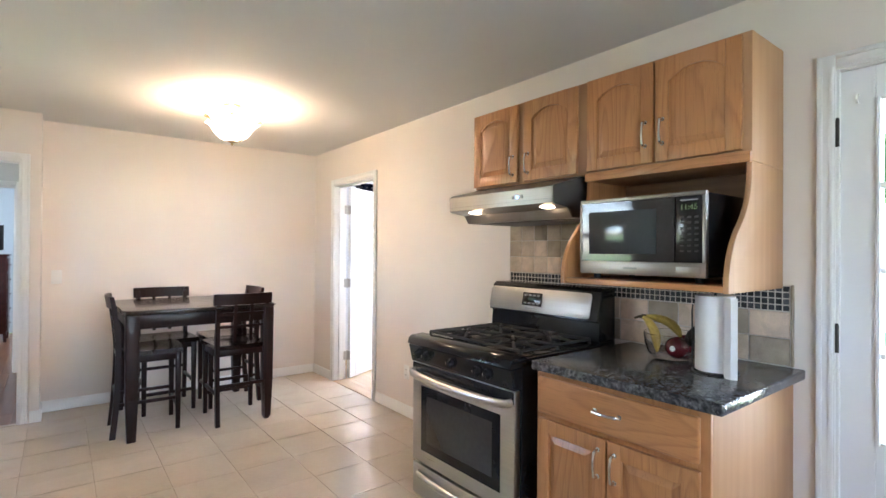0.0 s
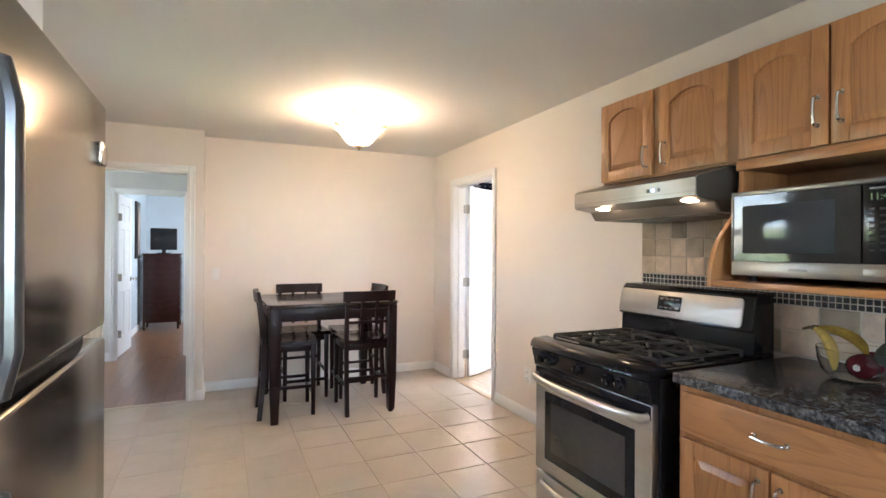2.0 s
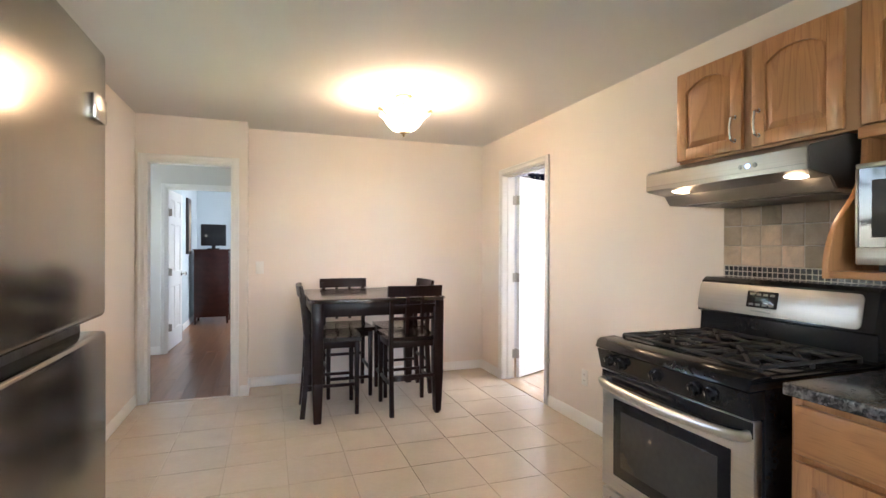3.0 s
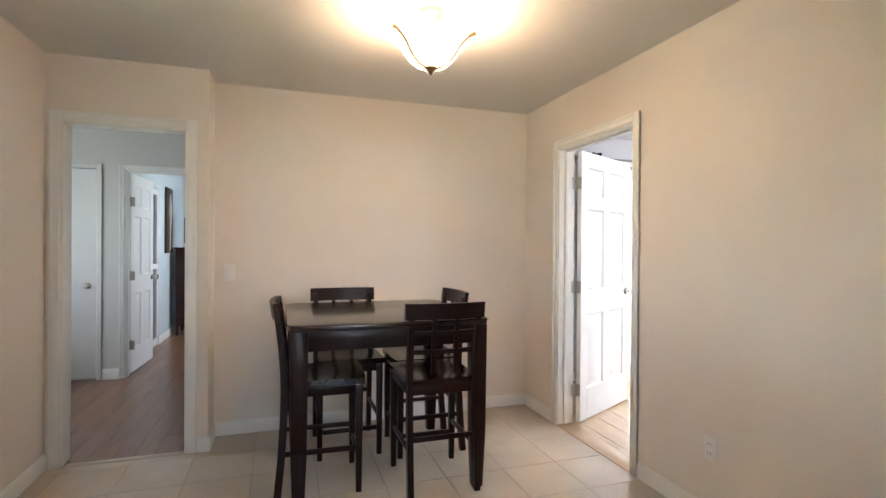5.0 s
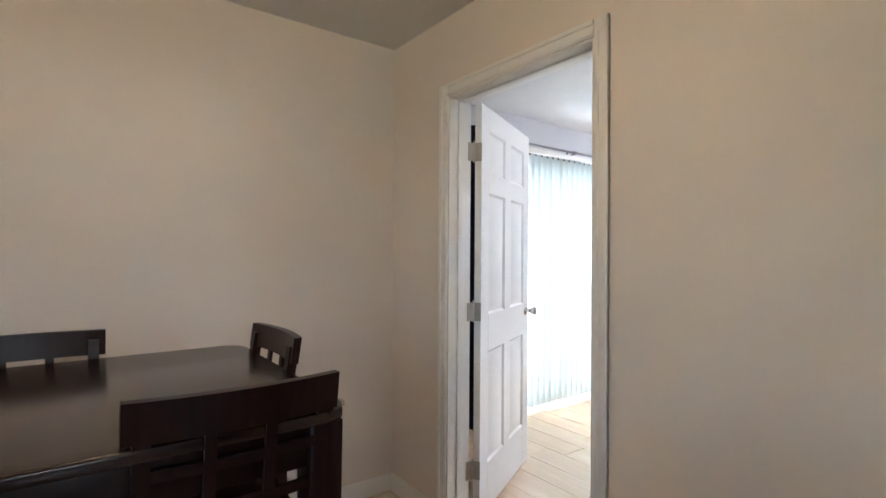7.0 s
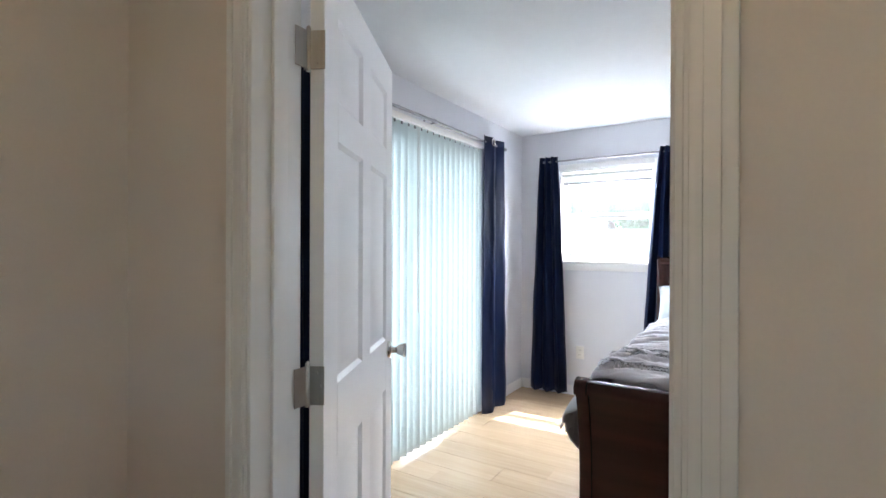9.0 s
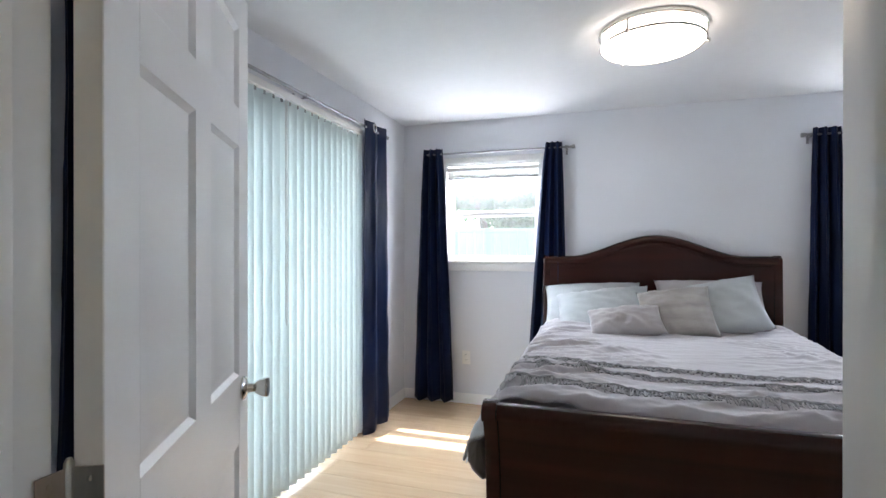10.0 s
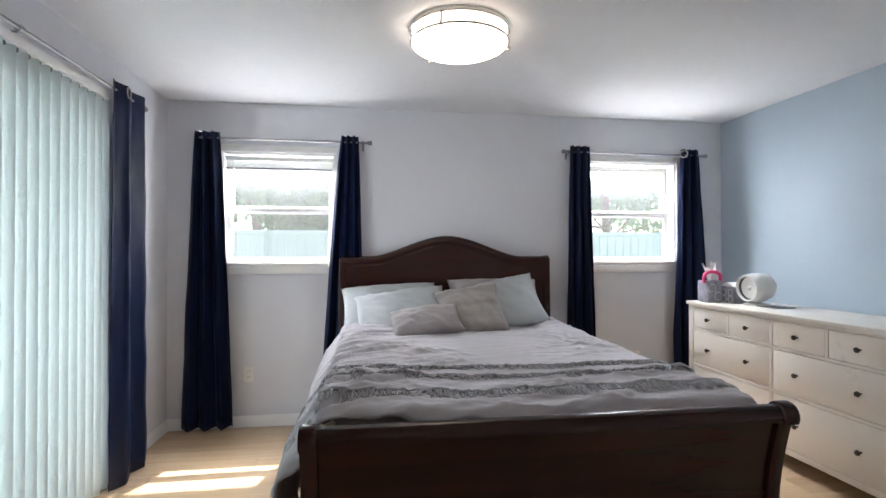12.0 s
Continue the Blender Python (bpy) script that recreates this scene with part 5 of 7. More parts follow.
def taper(cx, cy, z0, z1, w0, w1, bevel=0.004, bm=None, dx=0.0, dy=0.0):
    """A square post, w0 wide at its foot, w1 at its head; dx, dy shift the foot."""
    o = bmesh.new()
    lo = [o.verts.new((cx + dx + sx * w0 / 2, cy + dy + sy * w0 / 2, z0)) for sx, sy in ((-1, -1), (1, -1), (1, 1), (-1, 1))]
    hi = [o.verts.new((cx + sx * w1 / 2, cy + sy * w1 / 2, z1)) for sx, sy in ((-1, -1), (1, -1), (1, 1), (-1, 1))]
    o.faces.new(lo[::-1])
    o.faces.new(hi)
    for i in range(4):
        o.faces.new((lo[i], lo[(i + 1) % 4], hi[(i + 1) % 4], hi[i]))
    if bevel:
        bmesh.ops.bevel(o, geom=o.edges[:], offset=bevel, segments=2, affect="EDGES", profile=0.5)
    return join(bm, o) if bm is not None else o


for x in (TX0 + 0.062, TX1 - 0.062):
    for y in (TY0 + 0.062, TY1 - 0.062):
        o = taper(x, y, 0.30, TZ - 0.032, 0.078, 0.086)
        taper(x, y, 0.0, 0.302, 0.056, 0.078, 0.004, o)
        part("leg", o, ESPRESSO, tb)
part("latch", box(TX1 - 0.004, TX1 + 0.022, 4.33, 4.352, TZ - 0.026, TZ - 0.012, 0.003), CHROME, tb, "small metal leaf latch")


def dining_chair(name, label):
    """A counter-height chair at the origin that looks to +y."""
    r = thing(name, (0, 0, 0), label, "chair", "chairs round the dining table")
    w, d, sz, tz = 0.42, 0.43, 0.615, 1.022
    # seat with a shallow hollow and rounded edges
    o = bmesh.new()
    n = 12
    rows = []
    for j in range(n + 1):
        v = j / n
        wid = w / 2 * (0.90 + 0.12 * v)
        row = []
        for i in range(n + 1):
            u = 2 * i / n - 1
            x = wid * u
            y = -d / 2 + d * v + 0.012 * (1 - u * u) * (v > 0.9)
            row.append(o.verts.new((x, y, sz - 0.012 * (1 - u ** 2) * math.sin(math.pi * min(1, v * 1.1)))))
        rows.append(row)
    for a, b in zip(rows, rows[1:]):
        for i in range(n):
            o.faces.new((a[i], a[i + 1], b[i + 1], b[i]))
    e = bmesh.ops.extrude_face_region(o, geom=o.faces[:])
    for v in e["geom"]:
        if isinstance(v, bmesh.types.BMVert):
            v.co.z = sz - 0.034
    bmesh.ops.recalc_face_normals(o, faces=o.faces)
    part("seat", o, ESPRESSO_TOP, r, "", 0.8)
    bx = w / 2 - 0.025

    def back_y(z):
        """How far the back posts lean at a height."""
        return -d / 2 + 0.018 - (0.045 * ((z - sz) / 0.4) ** 1.3 if z > sz else 0.035 * ((sz - z) / sz) ** 2)
    for s in (-1, 1):
        hs = [0.0, 0.2, 0.4, 0.56, 0.66, 0.78, 0.90, 0.99]
        o = bmesh.new()
        rings = []
        for z in hs:
            k = 0.019 if z < 0.7 else 0.016
            y = back_y(z)
            rings.append([o.verts.new((s * bx + a * 0.016, y + b * k, z)) for a, b in ((-1, -1), (1, -1), (1, 1), (-1, 1))])
        for p, q in zip(rings, rings[1:]):
            for i in range(4):
                o.faces.new((p[i], p[(i + 1) % 4], q[(i + 1) % 4], q[i]))
        o.faces.new(rings[0][::-1])
        o.faces.new(rings[-1])
        part("back_post", o, ESPRESSO, r, "", 0.4)
        part("front_leg", taper(s * (w / 2 - 0.026), d / 2 - 0.03, 0.0, sz - 0.034, 0.030, 0.040, 0.003), ESPRESSO, r)

    def bowed(z0, z1, half, depth, thick):
        """A rail of the back, curved in plan."""
        o = bmesh.new()
        m = 10
        vs = []
        for i in range(m + 1):
            u = 2 * i / m - 1
            x = half * u
            vs.append([o.verts.new((x, back_y(z) - depth * (1 - u * u) + t, z)) for z, t in ((z0, -thick), (z1, -thick), (z1, thick), (z0, thick))])
        for p, q in zip(vs, vs[1:]):
            for i in range(4):
                o.faces.new((p[i], p[(i + 1) % 4], q[(i + 1) % 4], q[i]))
        o.faces.new(vs[0][::-1])
        o.faces.new(vs[-1])
        bmesh.ops.recalc_face_normals(o, faces=o.faces)
        return o
    part("top_rail", bowed(0.936, tz, w / 2 + 0.010, 0.026, 0.013), ESPRESSO, r, "", 0.5)
    for z in (0.862, 0.762):
        part("lattice_rail", bowed(z - 0.012, z + 0.012, bx, 0.018, 0.007), ESPRESSO, r, "", 0.5)
    for x in (-0.062, 0.062):
        u = x / bx
        o = bmesh.new()
        rings = []
        for z in (0.640, 0.76, 0.85, 0.95):
            y = back_y(z) - 0.019 * (1 - u * u)
            rings.append([o.verts.new((x + a * 0.012, y + b * 0.006, z)) for a, b in ((-1, -1), (1, -1), (1, 1), (-1, 1))])
        for p, q in zip(rings, rings[1:]):
            for i in range(4):
                o.faces.new((p[i], p[(i + 1) % 4], q[(i + 1) % 4], q[i]))
        o.faces.new(rings[0][::-1])
        o.faces.new(rings[-1])
        part("slat", o, ESPRESSO, r, "", 0.4)
    fy = d / 2 - 0.03
    for s in (-1, 1):
        part("seat_rail", box(s * (w / 2 - 0.026) - 0.010, s * (w / 2 - 0.026) + 0.010, -d / 2 + 0.03, fy, sz - 0.085, sz - 0.034, 0.002), ESPRESSO, r)
        part("stretcher", box(s * (w / 2 - 0.027) - 0.009, s * (w / 2 - 0.027) + 0.009, back_y(0.2), fy, 0.225, 0.25, 0.003), ESPRESSO, r)
    for y, z in ((fy, 0.17), (back_y(0.2), 0.30), (fy, sz - 0.0595), (back_y(0.55) + 0.004, sz - 0.0595)):
        hh = 0.0255 if z > 0.5 else 0.013
        part("seat_rail" if z > 0.5 else "stretcher", box(-w / 2 + 0.04, w / 2 - 0.04, y - 0.009, y + 0.009, z - hh, z + hh, 0.002), ESPRESSO, r)
    return r


chair = dining_chair("dining_chair", "dark espresso counter-height wooden chair with a lattice back")
chair.matrix_basis = pose(-1.128, 4.482, 0, 0, 0, 0)
copy_thing(chair, pose(-1.735, 4.612, 0, 0, 0, -92))
copy_thing(chair, pose(-1.545, 5.055, 0, 0, 0, 180))
copy_thing(chair, pose(-1.068, 4.945, 0, 0, 0, 91))

# ---- dining lamp: scalloped glass bowl on a metal stem, three straps
LX, LY = -1.285, 4.024
dl = thing("ceiling_lamp", (LX, LY, 2.435), "lit scalloped alabaster bowl lamp with bronze straps", "ceiling lamp")


def scallop(k, a):
    s = max(0.0, (k - 3) / 5) ** 2
    return 0.016 * s * math.cos(3 * a), 0.020 * s * math.cos(3 * a)


part("glass_bowl", lathe([(0.0, 2.165), (0.03, 2.167), (0.075, 2.180), (0.105, 2.205), (0.128, 2.235), (0.145, 2.262), (0.165, 2.283), (0.185, 2.295), (0.188, 2.299),
                          (0.180, 2.297), (0.160, 2.287), (0.140, 2.266), (0.10, 2.210), (0.06, 2.183), (0.0, 2.172)], (LX, LY, 0), 48, 2, None,
                         lambda k, a: scallop(min(k, 15 - k), a)), BOWL, dl, "glowing alabaster glass bowl")
part("canopy", lathe([(0.0, 2.400), (0.03, 2.402), (0.062, 2.416), (0.066, 2.4345), (0.0, 2.4345)], (LX, LY, 0), 28), BRONZE, dl)
part("stem", lathe([(0.006, 2.175), (0.006, 2.40)], (LX, LY, 0), 10), BRONZE, dl)
part("finial", lathe([(0.0, 2.132), (0.006, 2.136), (0.010, 2.146), (0.007, 2.152), (0.022, 2.158), (0.034, 2.168), (0.03, 2.174), (0.0, 2.176)], (LX, LY, 0), 20), BRONZE, dl)
for k in range(3):
    a = 2 * math.pi * k / 3 + radians(83)
    ca, sa = math.cos(a), math.sin(a)
    pts = [(LX + r * ca, LY + r * sa, z) for r, z in ((0.02, 2.162), (0.06, 2.170), (0.098, 2.194), (0.122, 2.222), (0.142, 2.252), (0.168, 2.280), (0.198, 2.300), (0.220, 2.306))]
    part("strap", tube(pts, [0.006, 0.006, 0.0065, 0.0065, 0.0065, 0.0065, 0.008, 0.011], 8), BRONZE, dl)
    part("leaf_ornament", tube([(LX + 0.02 * ca, LY + 0.02 * sa, 2.375), (LX + 0.045 * ca, LY + 0.045 * sa, 2.388), (LX + 0.066 * ca, LY + 0.066 * sa, 2.378)], [0.006, 0.016, 0.004], 8, None, 0.4), BRONZE, dl)


def wall_plate(name, label, category, axis, face, out, u, z, outlet=True):
    r = thing(name, ((face, u, z) if axis == 0 else (u, face, z)), label, category)
    w = 0.036

    def b(a0, a1, d0, d1, c, d, bevel=0.001):
        p, q = face + out * d0, face + out * d1
        return box(min(p, q), max(p, q), a0, a1, c, d, bevel) if axis == 0 else box(a0, a1, min(p, q), max(p, q), c, d, bevel)
    part("plate", b(u - w, u + w, 0, 0.006, z - 0.058, z + 0.058, 0.002), PLASTIC_WHITE, r)
    if outlet:
        for dz in (-0.022, 0.022):
            s = part("socket", b(u - 0.017, u + 0.017, 0.005, 0.0085, z + dz - 0.014, z + dz + 0.014, 0.003), PLASTIC_WHITE, r)
            for du in (-0.007, 0.007):
                part("slot", b(u + du - 0.0015, u + du + 0.0015, 0.0075, 0.0090, z + dz - 0.003, z + dz + 0.006, 0), BLACK_MATT, s)
    else:
        part("toggle", b(u - 0.005, u + 0.005, 0.005, 0.016, z - 0.008, z + 0.012, 0.002), PLASTIC_WHITE, r)
    return r


wall_plate("light_switch", "white light switch on the cream dining wall", "light switch", 1, BACK, -1, -2.30, 1.126, False)
wall_plate("wall_outlet", "white wall outlet low on the cream wall", "wall outlet", 0, 0.0, -1, 3.605, 0.36)
wall_plate("wall_outlet", "white wall outlet below the bedroom window", "wall outlet", 0, BX1, -1, 5.428, 0.395)
wall_plate("wall_outlet", "white wall outlet beside the bed", "wall outlet", 0, BX1, -1, 2.31, 0.42)

# ---- hall and far bedroom
ch = thing("tall_chest", (-3.14, 9.95, 0), "dark brown tall chest of drawers in the far bedroom", "chest of drawers")
part("body", box(-3.42, -2.88, 9.75, 10.20, 0.12, 1.255, 0.004), CHERRY, ch)
part("top", box(-3.44, -2.86, 9.735, 10.21, 1.255, 1.28, 0.005), CHERRY, ch)
for x in (-3.40, -2.90):
    for y in (9.77, 10.18):
        part("leg", taper(x, y, 0.0, 0.125, 0.03, 0.045), CHERRY, ch)
for k in range(5):
    z = 0.16 + k * 0.215
    d = part("drawer", box(-2.885, -2.868, 9.785, 10.165, z, z + 0.20, 0.003), CHERRY, ch)
    part("drawer_knob", lathe([(0.006, 0), (0.006, 0.012), (0.014, 0.02), (0.0, 0.026)], (-2.868, 9.975, z + 0.1), 12, 0), CHROME, d)
tv = thing("television", (-3.13, 9.9, 1.28), "small black flat television on the chest", "television")
o = box(-0.20, 0.20, -0.02, 0.02, 0.06, 0.43, 0.006)
bmesh.ops.transform(o, matrix=pose(-3.13, 9.90, 1.28, 0, 0, 12), verts=o.verts)
part("screen_case", o, BLACK_GLOSS, tv)
part("stand", solid([(-3.23, 9.84), (-3.03, 9.86), (-3.05, 9.98), (-3.22, 9.96)], 1.2805, 1.295, 2, 0.003), BLACK_GLOSS, tv)
part("neck", box(-3.16, -3.10, 9.90, 9.93, 1.29, 1.36, 0.004), BLACK_GLOSS, tv)
pt = thing("painting", (-3.48, 9.65, 1.66), "tall dark framed painting with a pale stem shape", "painting")
part("canvas", box(-3.499, -3.47, 9.45, 9.85, 1.20, 2.12, 0.004), surf("dark_canvas", (0.022, 0.014, 0.012), 0.5, 0.5, 6, 80, 0.2), pt)
part("painted_stem", tube([(-3.470, 9.65, 1.25), (-3.470, 9.66, 1.55), (-3.470, 9.64, 1.80), (-3.470, 9.655, 2.05)], [0.01, 0.014, 0.03, 0.006], 8), surf("pale_oil_paint", (0.5, 0.42, 0.33), 0.5), pt)
lv = thing("louvre_door", (-3.47, 8.7, 0), "white louvred closet door in the far bedroom", "closet door")
for a, b in ((8.36, 8.42), (9.03, 9.09)):
    part("stile", box(-3.53, -3.50, a, b, 0.01, 2.04, 0.002), DOOR_WHITE, lv)
for a, b in ((0.01, 0.10), (1.0, 1.07), (1.96, 2.04)):
    part("rail", box(-3.53, -3.50, 8.42, 9.03, a, b, 0.002), DOOR_WHITE, lv)
louvre = None
for k in range(52):
    z = 0.115 + k * 0.0355
    if 0.98 < z < 1.08 or z > 1.95:
        continue
    if louvre is None:
        louvre = part("louvre", box(-0.018, 0.018, -0.305, 0.305, -0.003, 0.003, 0, 1, None, Matrix.Rotation(radians(40), 4, "Y")), DOOR_WHITE, lv, "", 0)
        slat = louvre
    else:
        slat = new("louvre", louvre.data)
        slat.parent = lv
    slat.location = Vector((-3.515, 8.725, z)) - Vector(lv.location)
wall("wall_closet_return", 0, -3.60, -3.46, 7.47, 8.36, 0, H, [], (FAR_WALL, FAR_WALL), "short grey wall by the closet")
wall("wall_closet_head", 0, -3.60, -3.50, 8.36, 9.10, 2.045, H, [], (FAR_WALL, FAR_WALL), "grey wall over the closet door")

# ---------------------------------------------------------------- bedroom: sleigh bed
bed = thing("sleigh_bed", (2.6, 3.93, 0), "dark cherry sleigh bed with a curved headboard", "bed")
BY_0, BY_1, BYC = 3.075, 4.745, 3.91


def scroll(base, lean, top, thick, roll, n=9):
    """The side outline of a sleigh end: a leaning board with a rolled top (x, z)."""
    spine = [(base + lean * (k / n) ** 2.2 - 0.35 * lean * math.sin(math.pi * k / n), 0.12 + (top - roll - 0.12) * k / n) for k in range(n + 1)]
    lo = [(x - thick / 2, z) for x, z in spine]
    hi = [(x + thick / 2, z) for x, z in spine]
    cx, cz = spine[-1][0] + math.copysign(roll * 0.35, lean), top - roll
    cap = [(cx + roll * math.cos(a), cz + roll * math.sin(a)) for a in (math.pi * (1.15 - 1.3 * k / 12) for k in range(13))]
    return lo + cap + hi[::-1]


part("footboard", solid(scroll(1.545, -0.055, 0.775, 0.045, 0.038), BY_0 + 0.05, BY_1 - 0.05, 1), CHERRY, bed, "", 0.5)
for a, b in ((BY_0, BY_0 + 0.055), (BY_1 - 0.055, BY_1)):
    o = solid(scroll(1.545, -0.055, 0.785, 0.075, 0.048), a, b, 1, 0.006)
    box(1.49, 1.60, a - 0.004, b + 0.004, 0.0, 0.14, 0.008, 2, o)
    part("foot_post", o, CHERRY, bed, "", 0.5)
half = 0.80


def crown(u):
    u = abs(u)
    s = max(0.0, 1 - u / 0.74)
    return 1.268 + 0.158 * (s * s * (3 - 2 * s)) ** 0.9


n = 36
topline = [(BYC + 0.025 + half * (2 * i / n - 1), crown(2 * i / n - 1)) for i in range(n + 1)]
part("headboard", solid([(BYC + 0.025 - half, 0.25)] + [(y, z - 0.03) for y, z in topline] + [(BYC + 0.025 + half, 0.25)], 3.700, 3.745, 0), CHERRY, bed, "", 0.5)
part("crown_moulding", tube([(3.722, y, z - 0.022) for y, z in topline], 0.034, 12), CHERRY, bed)
part("bead_moulding", tube([(3.699, y, z - 0.062) for y, z in topline[1:-1]], 0.006, 8), CHERRY, bed)
for s in (-1, 1):
    y = BYC + 0.025 + s * half
    o = solid([(3.66, 0), (3.74, 0), (3.745, 0.7), (3.775, 1.05), (3.79, 1.22), (3.775, 1.275), (3.735, 1.285), (3.70, 1.26), (3.695, 1.05), (3.68, 0.7)], y - 0.028, y + 0.028, 1, 0.008)
    part("head_post", o, CHERRY, bed, "", 0.5)
for y in (BY_0 + 0.045, BY_1 - 0.045):
    part("side_rail", box(1.56, 3.70, y - 0.015, y + 0.015, 0.20, 0.42, 0.004), CHERRY, bed)

mt = thing("mattress", (2.6, 3.91, 0.30), "tall mattress on the sleigh bed", "mattress")
part("body", box(1.61, 3.67, 3.16, 4.66, 0.30, 0.735, 0.05, 4), cloth("white_ticking", (0.7, 0.7, 0.7)), mt)

# comforter: one draped sheet with wrinkles
cf = thing("comforter", (2.5, 3.91, 0.735), "rumpled grey comforter with ruffled bands on the bed", "comforter")
TOPZ = 0.772


def drape(x, s):
    """Surface of the comforter: x along the bed, s across it (arc length from the middle, + towards larger y)."""
    hw, r = 0.735, 0.07
    a = abs(s)
    edge = 0.040 * noise.noise(Vector((x * 2.3, math.copysign(2, s), 0.4)))
    if a < hw:
        y, z = a, TOPZ
    elif a < hw + r * 1.57:
        t = (a - hw) / r
        y, z = hw + r * math.sin(t), TOPZ - r * (1 - math.cos(t))
    else:
        d = a - hw - r * 1.57
        near = min(1.0, max(0.0, (x - 1.58) / 0.22))
        near = 0.45 + 0.55 * near * near * (3 - 2 * near)
        d *= near
        puff = 0.13 * math.sin(min(1.0, d / 0.36) * math.pi * 0.75) * (1.0 if s > 0 else 0.5)
        y, z = hw + r + puff + edge * d, TOPZ - r - d
    z += 0.035 * (x - 1.6) / 2.0 * (1 if a < hw else 0.6)
    z -= 0.03 * max(0, 1 - (x - 1.545) / 0.06) ** 2
    big = noise.noise(Vector((x * 2.2, s * 2.0, 3.1))) * 0.007
    patch = min(1.0, max(0.15, 0.5 + 1.6 * noise.noise(Vector((x * 2.6 + 4.0, s * 1.9, 5.5)))))
    fold = (1 - abs(noise.noise(Vector((x * 10 + s * 3.0, s * 1.3, 7.7))))) ** 7
    fine_fold = (1 - abs(noise.noise(Vector((x * 21 - s * 4.0, s * 2.2, 1.7))))) ** 6
    slant = (1 - abs(noise.noise(Vector((x * 6 + s * 9.0, s * 4.0 - x * 3.0, 9.2))))) ** 8
    w = patch * (0.017 * fold + 0.009 * fine_fold + 0.009 * slant)
    if s > 0.2:
        # the cover is pulled into fans of folds where it turns over this edge
        pull_in = min(1, (s - 0.2) / 0.45)
        w += 0.030 * pull_in * (1 - abs(noise.noise(Vector((x * 7.5 + s * 4.0, s * 1.1, 12.0))))) ** 6
        w += 0.016 * pull_in * (1 - abs(noise.noise(Vector((x * 17.0 + s * 7.0, s * 1.6, 17.0))))) ** 5
    w += big
    y += 0.5 * w * (a > hw)
    z += w * (1.0 if a < hw + 0.05 else 0.5)
    return Vector((x, BYC + math.copysign(y, s), z))


nx, ns = 230, 170
o = bmesh.new()
grid = [[o.verts.new(drape(1.545 + 2.005 * i / nx, -1.20 + 2.42 * j / ns)) for j in range(ns + 1)] for i in range(nx + 1)]
for p, q in zip(grid, grid[1:]):
    for j in range(ns):
        o.faces.new((p[j], q[j], q[j + 1], p[j + 1]))
bmesh.ops.recalc_face_normals(o, faces=o.faces)
thicken(o, 0.010)
part("cover", o, SHEET_GREY, cf, "", 3.2)
rng = random.Random(4)
for band, (bx, rows) in enumerate(((2.13, 1), (1.965, 1), (1.745, 1))):
    o = bmesh.new()
    rope = []
    s = -1.05
    while s < 1.14:
        rope.append(drape(bx + 0.012 * noise.noise(Vector((s * 3, band, 0))) + 0.004 * rng.uniform(-1, 1), s) + Vector((0, 0, 0.006 + 0.003 * rng.uniform(-1, 1))))
        s += 0.016
    tube(rope, [0.008 + 0.003 * rng.random() for _ in rope], 7, o)
    part("gathered_cord", o, RUFFLE, cf, "gathered darker grey cord")
    o = bmesh.new()
    for p in rope:
        for _ in range(2 + (band == 2)):
            q = p + Vector((-0.004, rng.uniform(-0.008, 0.008), 0))
            sv = (q.y - BYC)
            ln = rng.uniform(0.022, 0.05) * (1.7 if band == 2 else 1.0)
            drift = rng.uniform(-0.022, 0.022)
            pts = [q]
            for f in (0.4, 0.75, 1.0):
                g = drape(q.x - ln * f, math.copysign(min(abs(sv), 0.735), sv) + drift * f) if abs(sv) < 0.735 else q + Vector((-ln * f, 0, -0.01 * f))
                pts.append(g + Vector((0, 0, 0.005 + 0.006 * math.sin(math.pi * f) * rng.random())))
            tube(pts, [0.0036, 0.0032, 0.003, 0.0022], 5, o)
    tagged(part("fringe", o, RUFFLE, cf, "short grey fringe strands"), kind="stuff")


def pillow(name, w, h, d, m, mat, label, category, seed, stripe=None):
    """A stuffed cushion: pinched corners, full middle, creases. Lies in its own xy plane."""
    o = bmesh.new()
    k = 26
    sides = []
    for sgn in (1, -1):
        g = []
        for i in range(k + 1):
            row = []
            for j in range(k + 1):
                u, v = 2 * i / k - 1, 2 * j / k - 1
                pinch = 1 - 0.07 * (1 - abs(u) ** 2.5) * abs(v) ** 3
                pinch2 = 1 - 0.07 * (1 - abs(v) ** 2.5) * abs(u) ** 3
                full = (max(0, 1 - u * u) * max(0, 1 - v * v)) ** 0.42
                cre = 0.010 * noise.noise(Vector((u * 2.4 + seed, v * 2.4, sgn))) + 0.012 * (1 - abs(noise.noise(Vector((u * 3 + v * 2 + seed, v * 1.5 - u, 5))))) ** 5
                row.append(o.verts.new((w / 2 * u * pinch2, h / 2 * v * pinch, sgn * (d / 2 * full + cre * min(1, full * 2)))))
            g.append(row)
        sides.append(g)
        for p, q in zip(g, g[1:]):
            for j in range(k):
                o.faces.new((p[j], q[j], q[j + 1], p[j + 1]))
    bmesh.ops.remove_doubles(o, verts=o.verts, dist=0.0004)
    bmesh.ops.recalc_face_normals(o, faces=o.faces)
    ob = part(name, o, mat, None, "", 2.5)
    ob.matrix_basis = m
    return tagged(ob, label, category, "pillows on the bed")


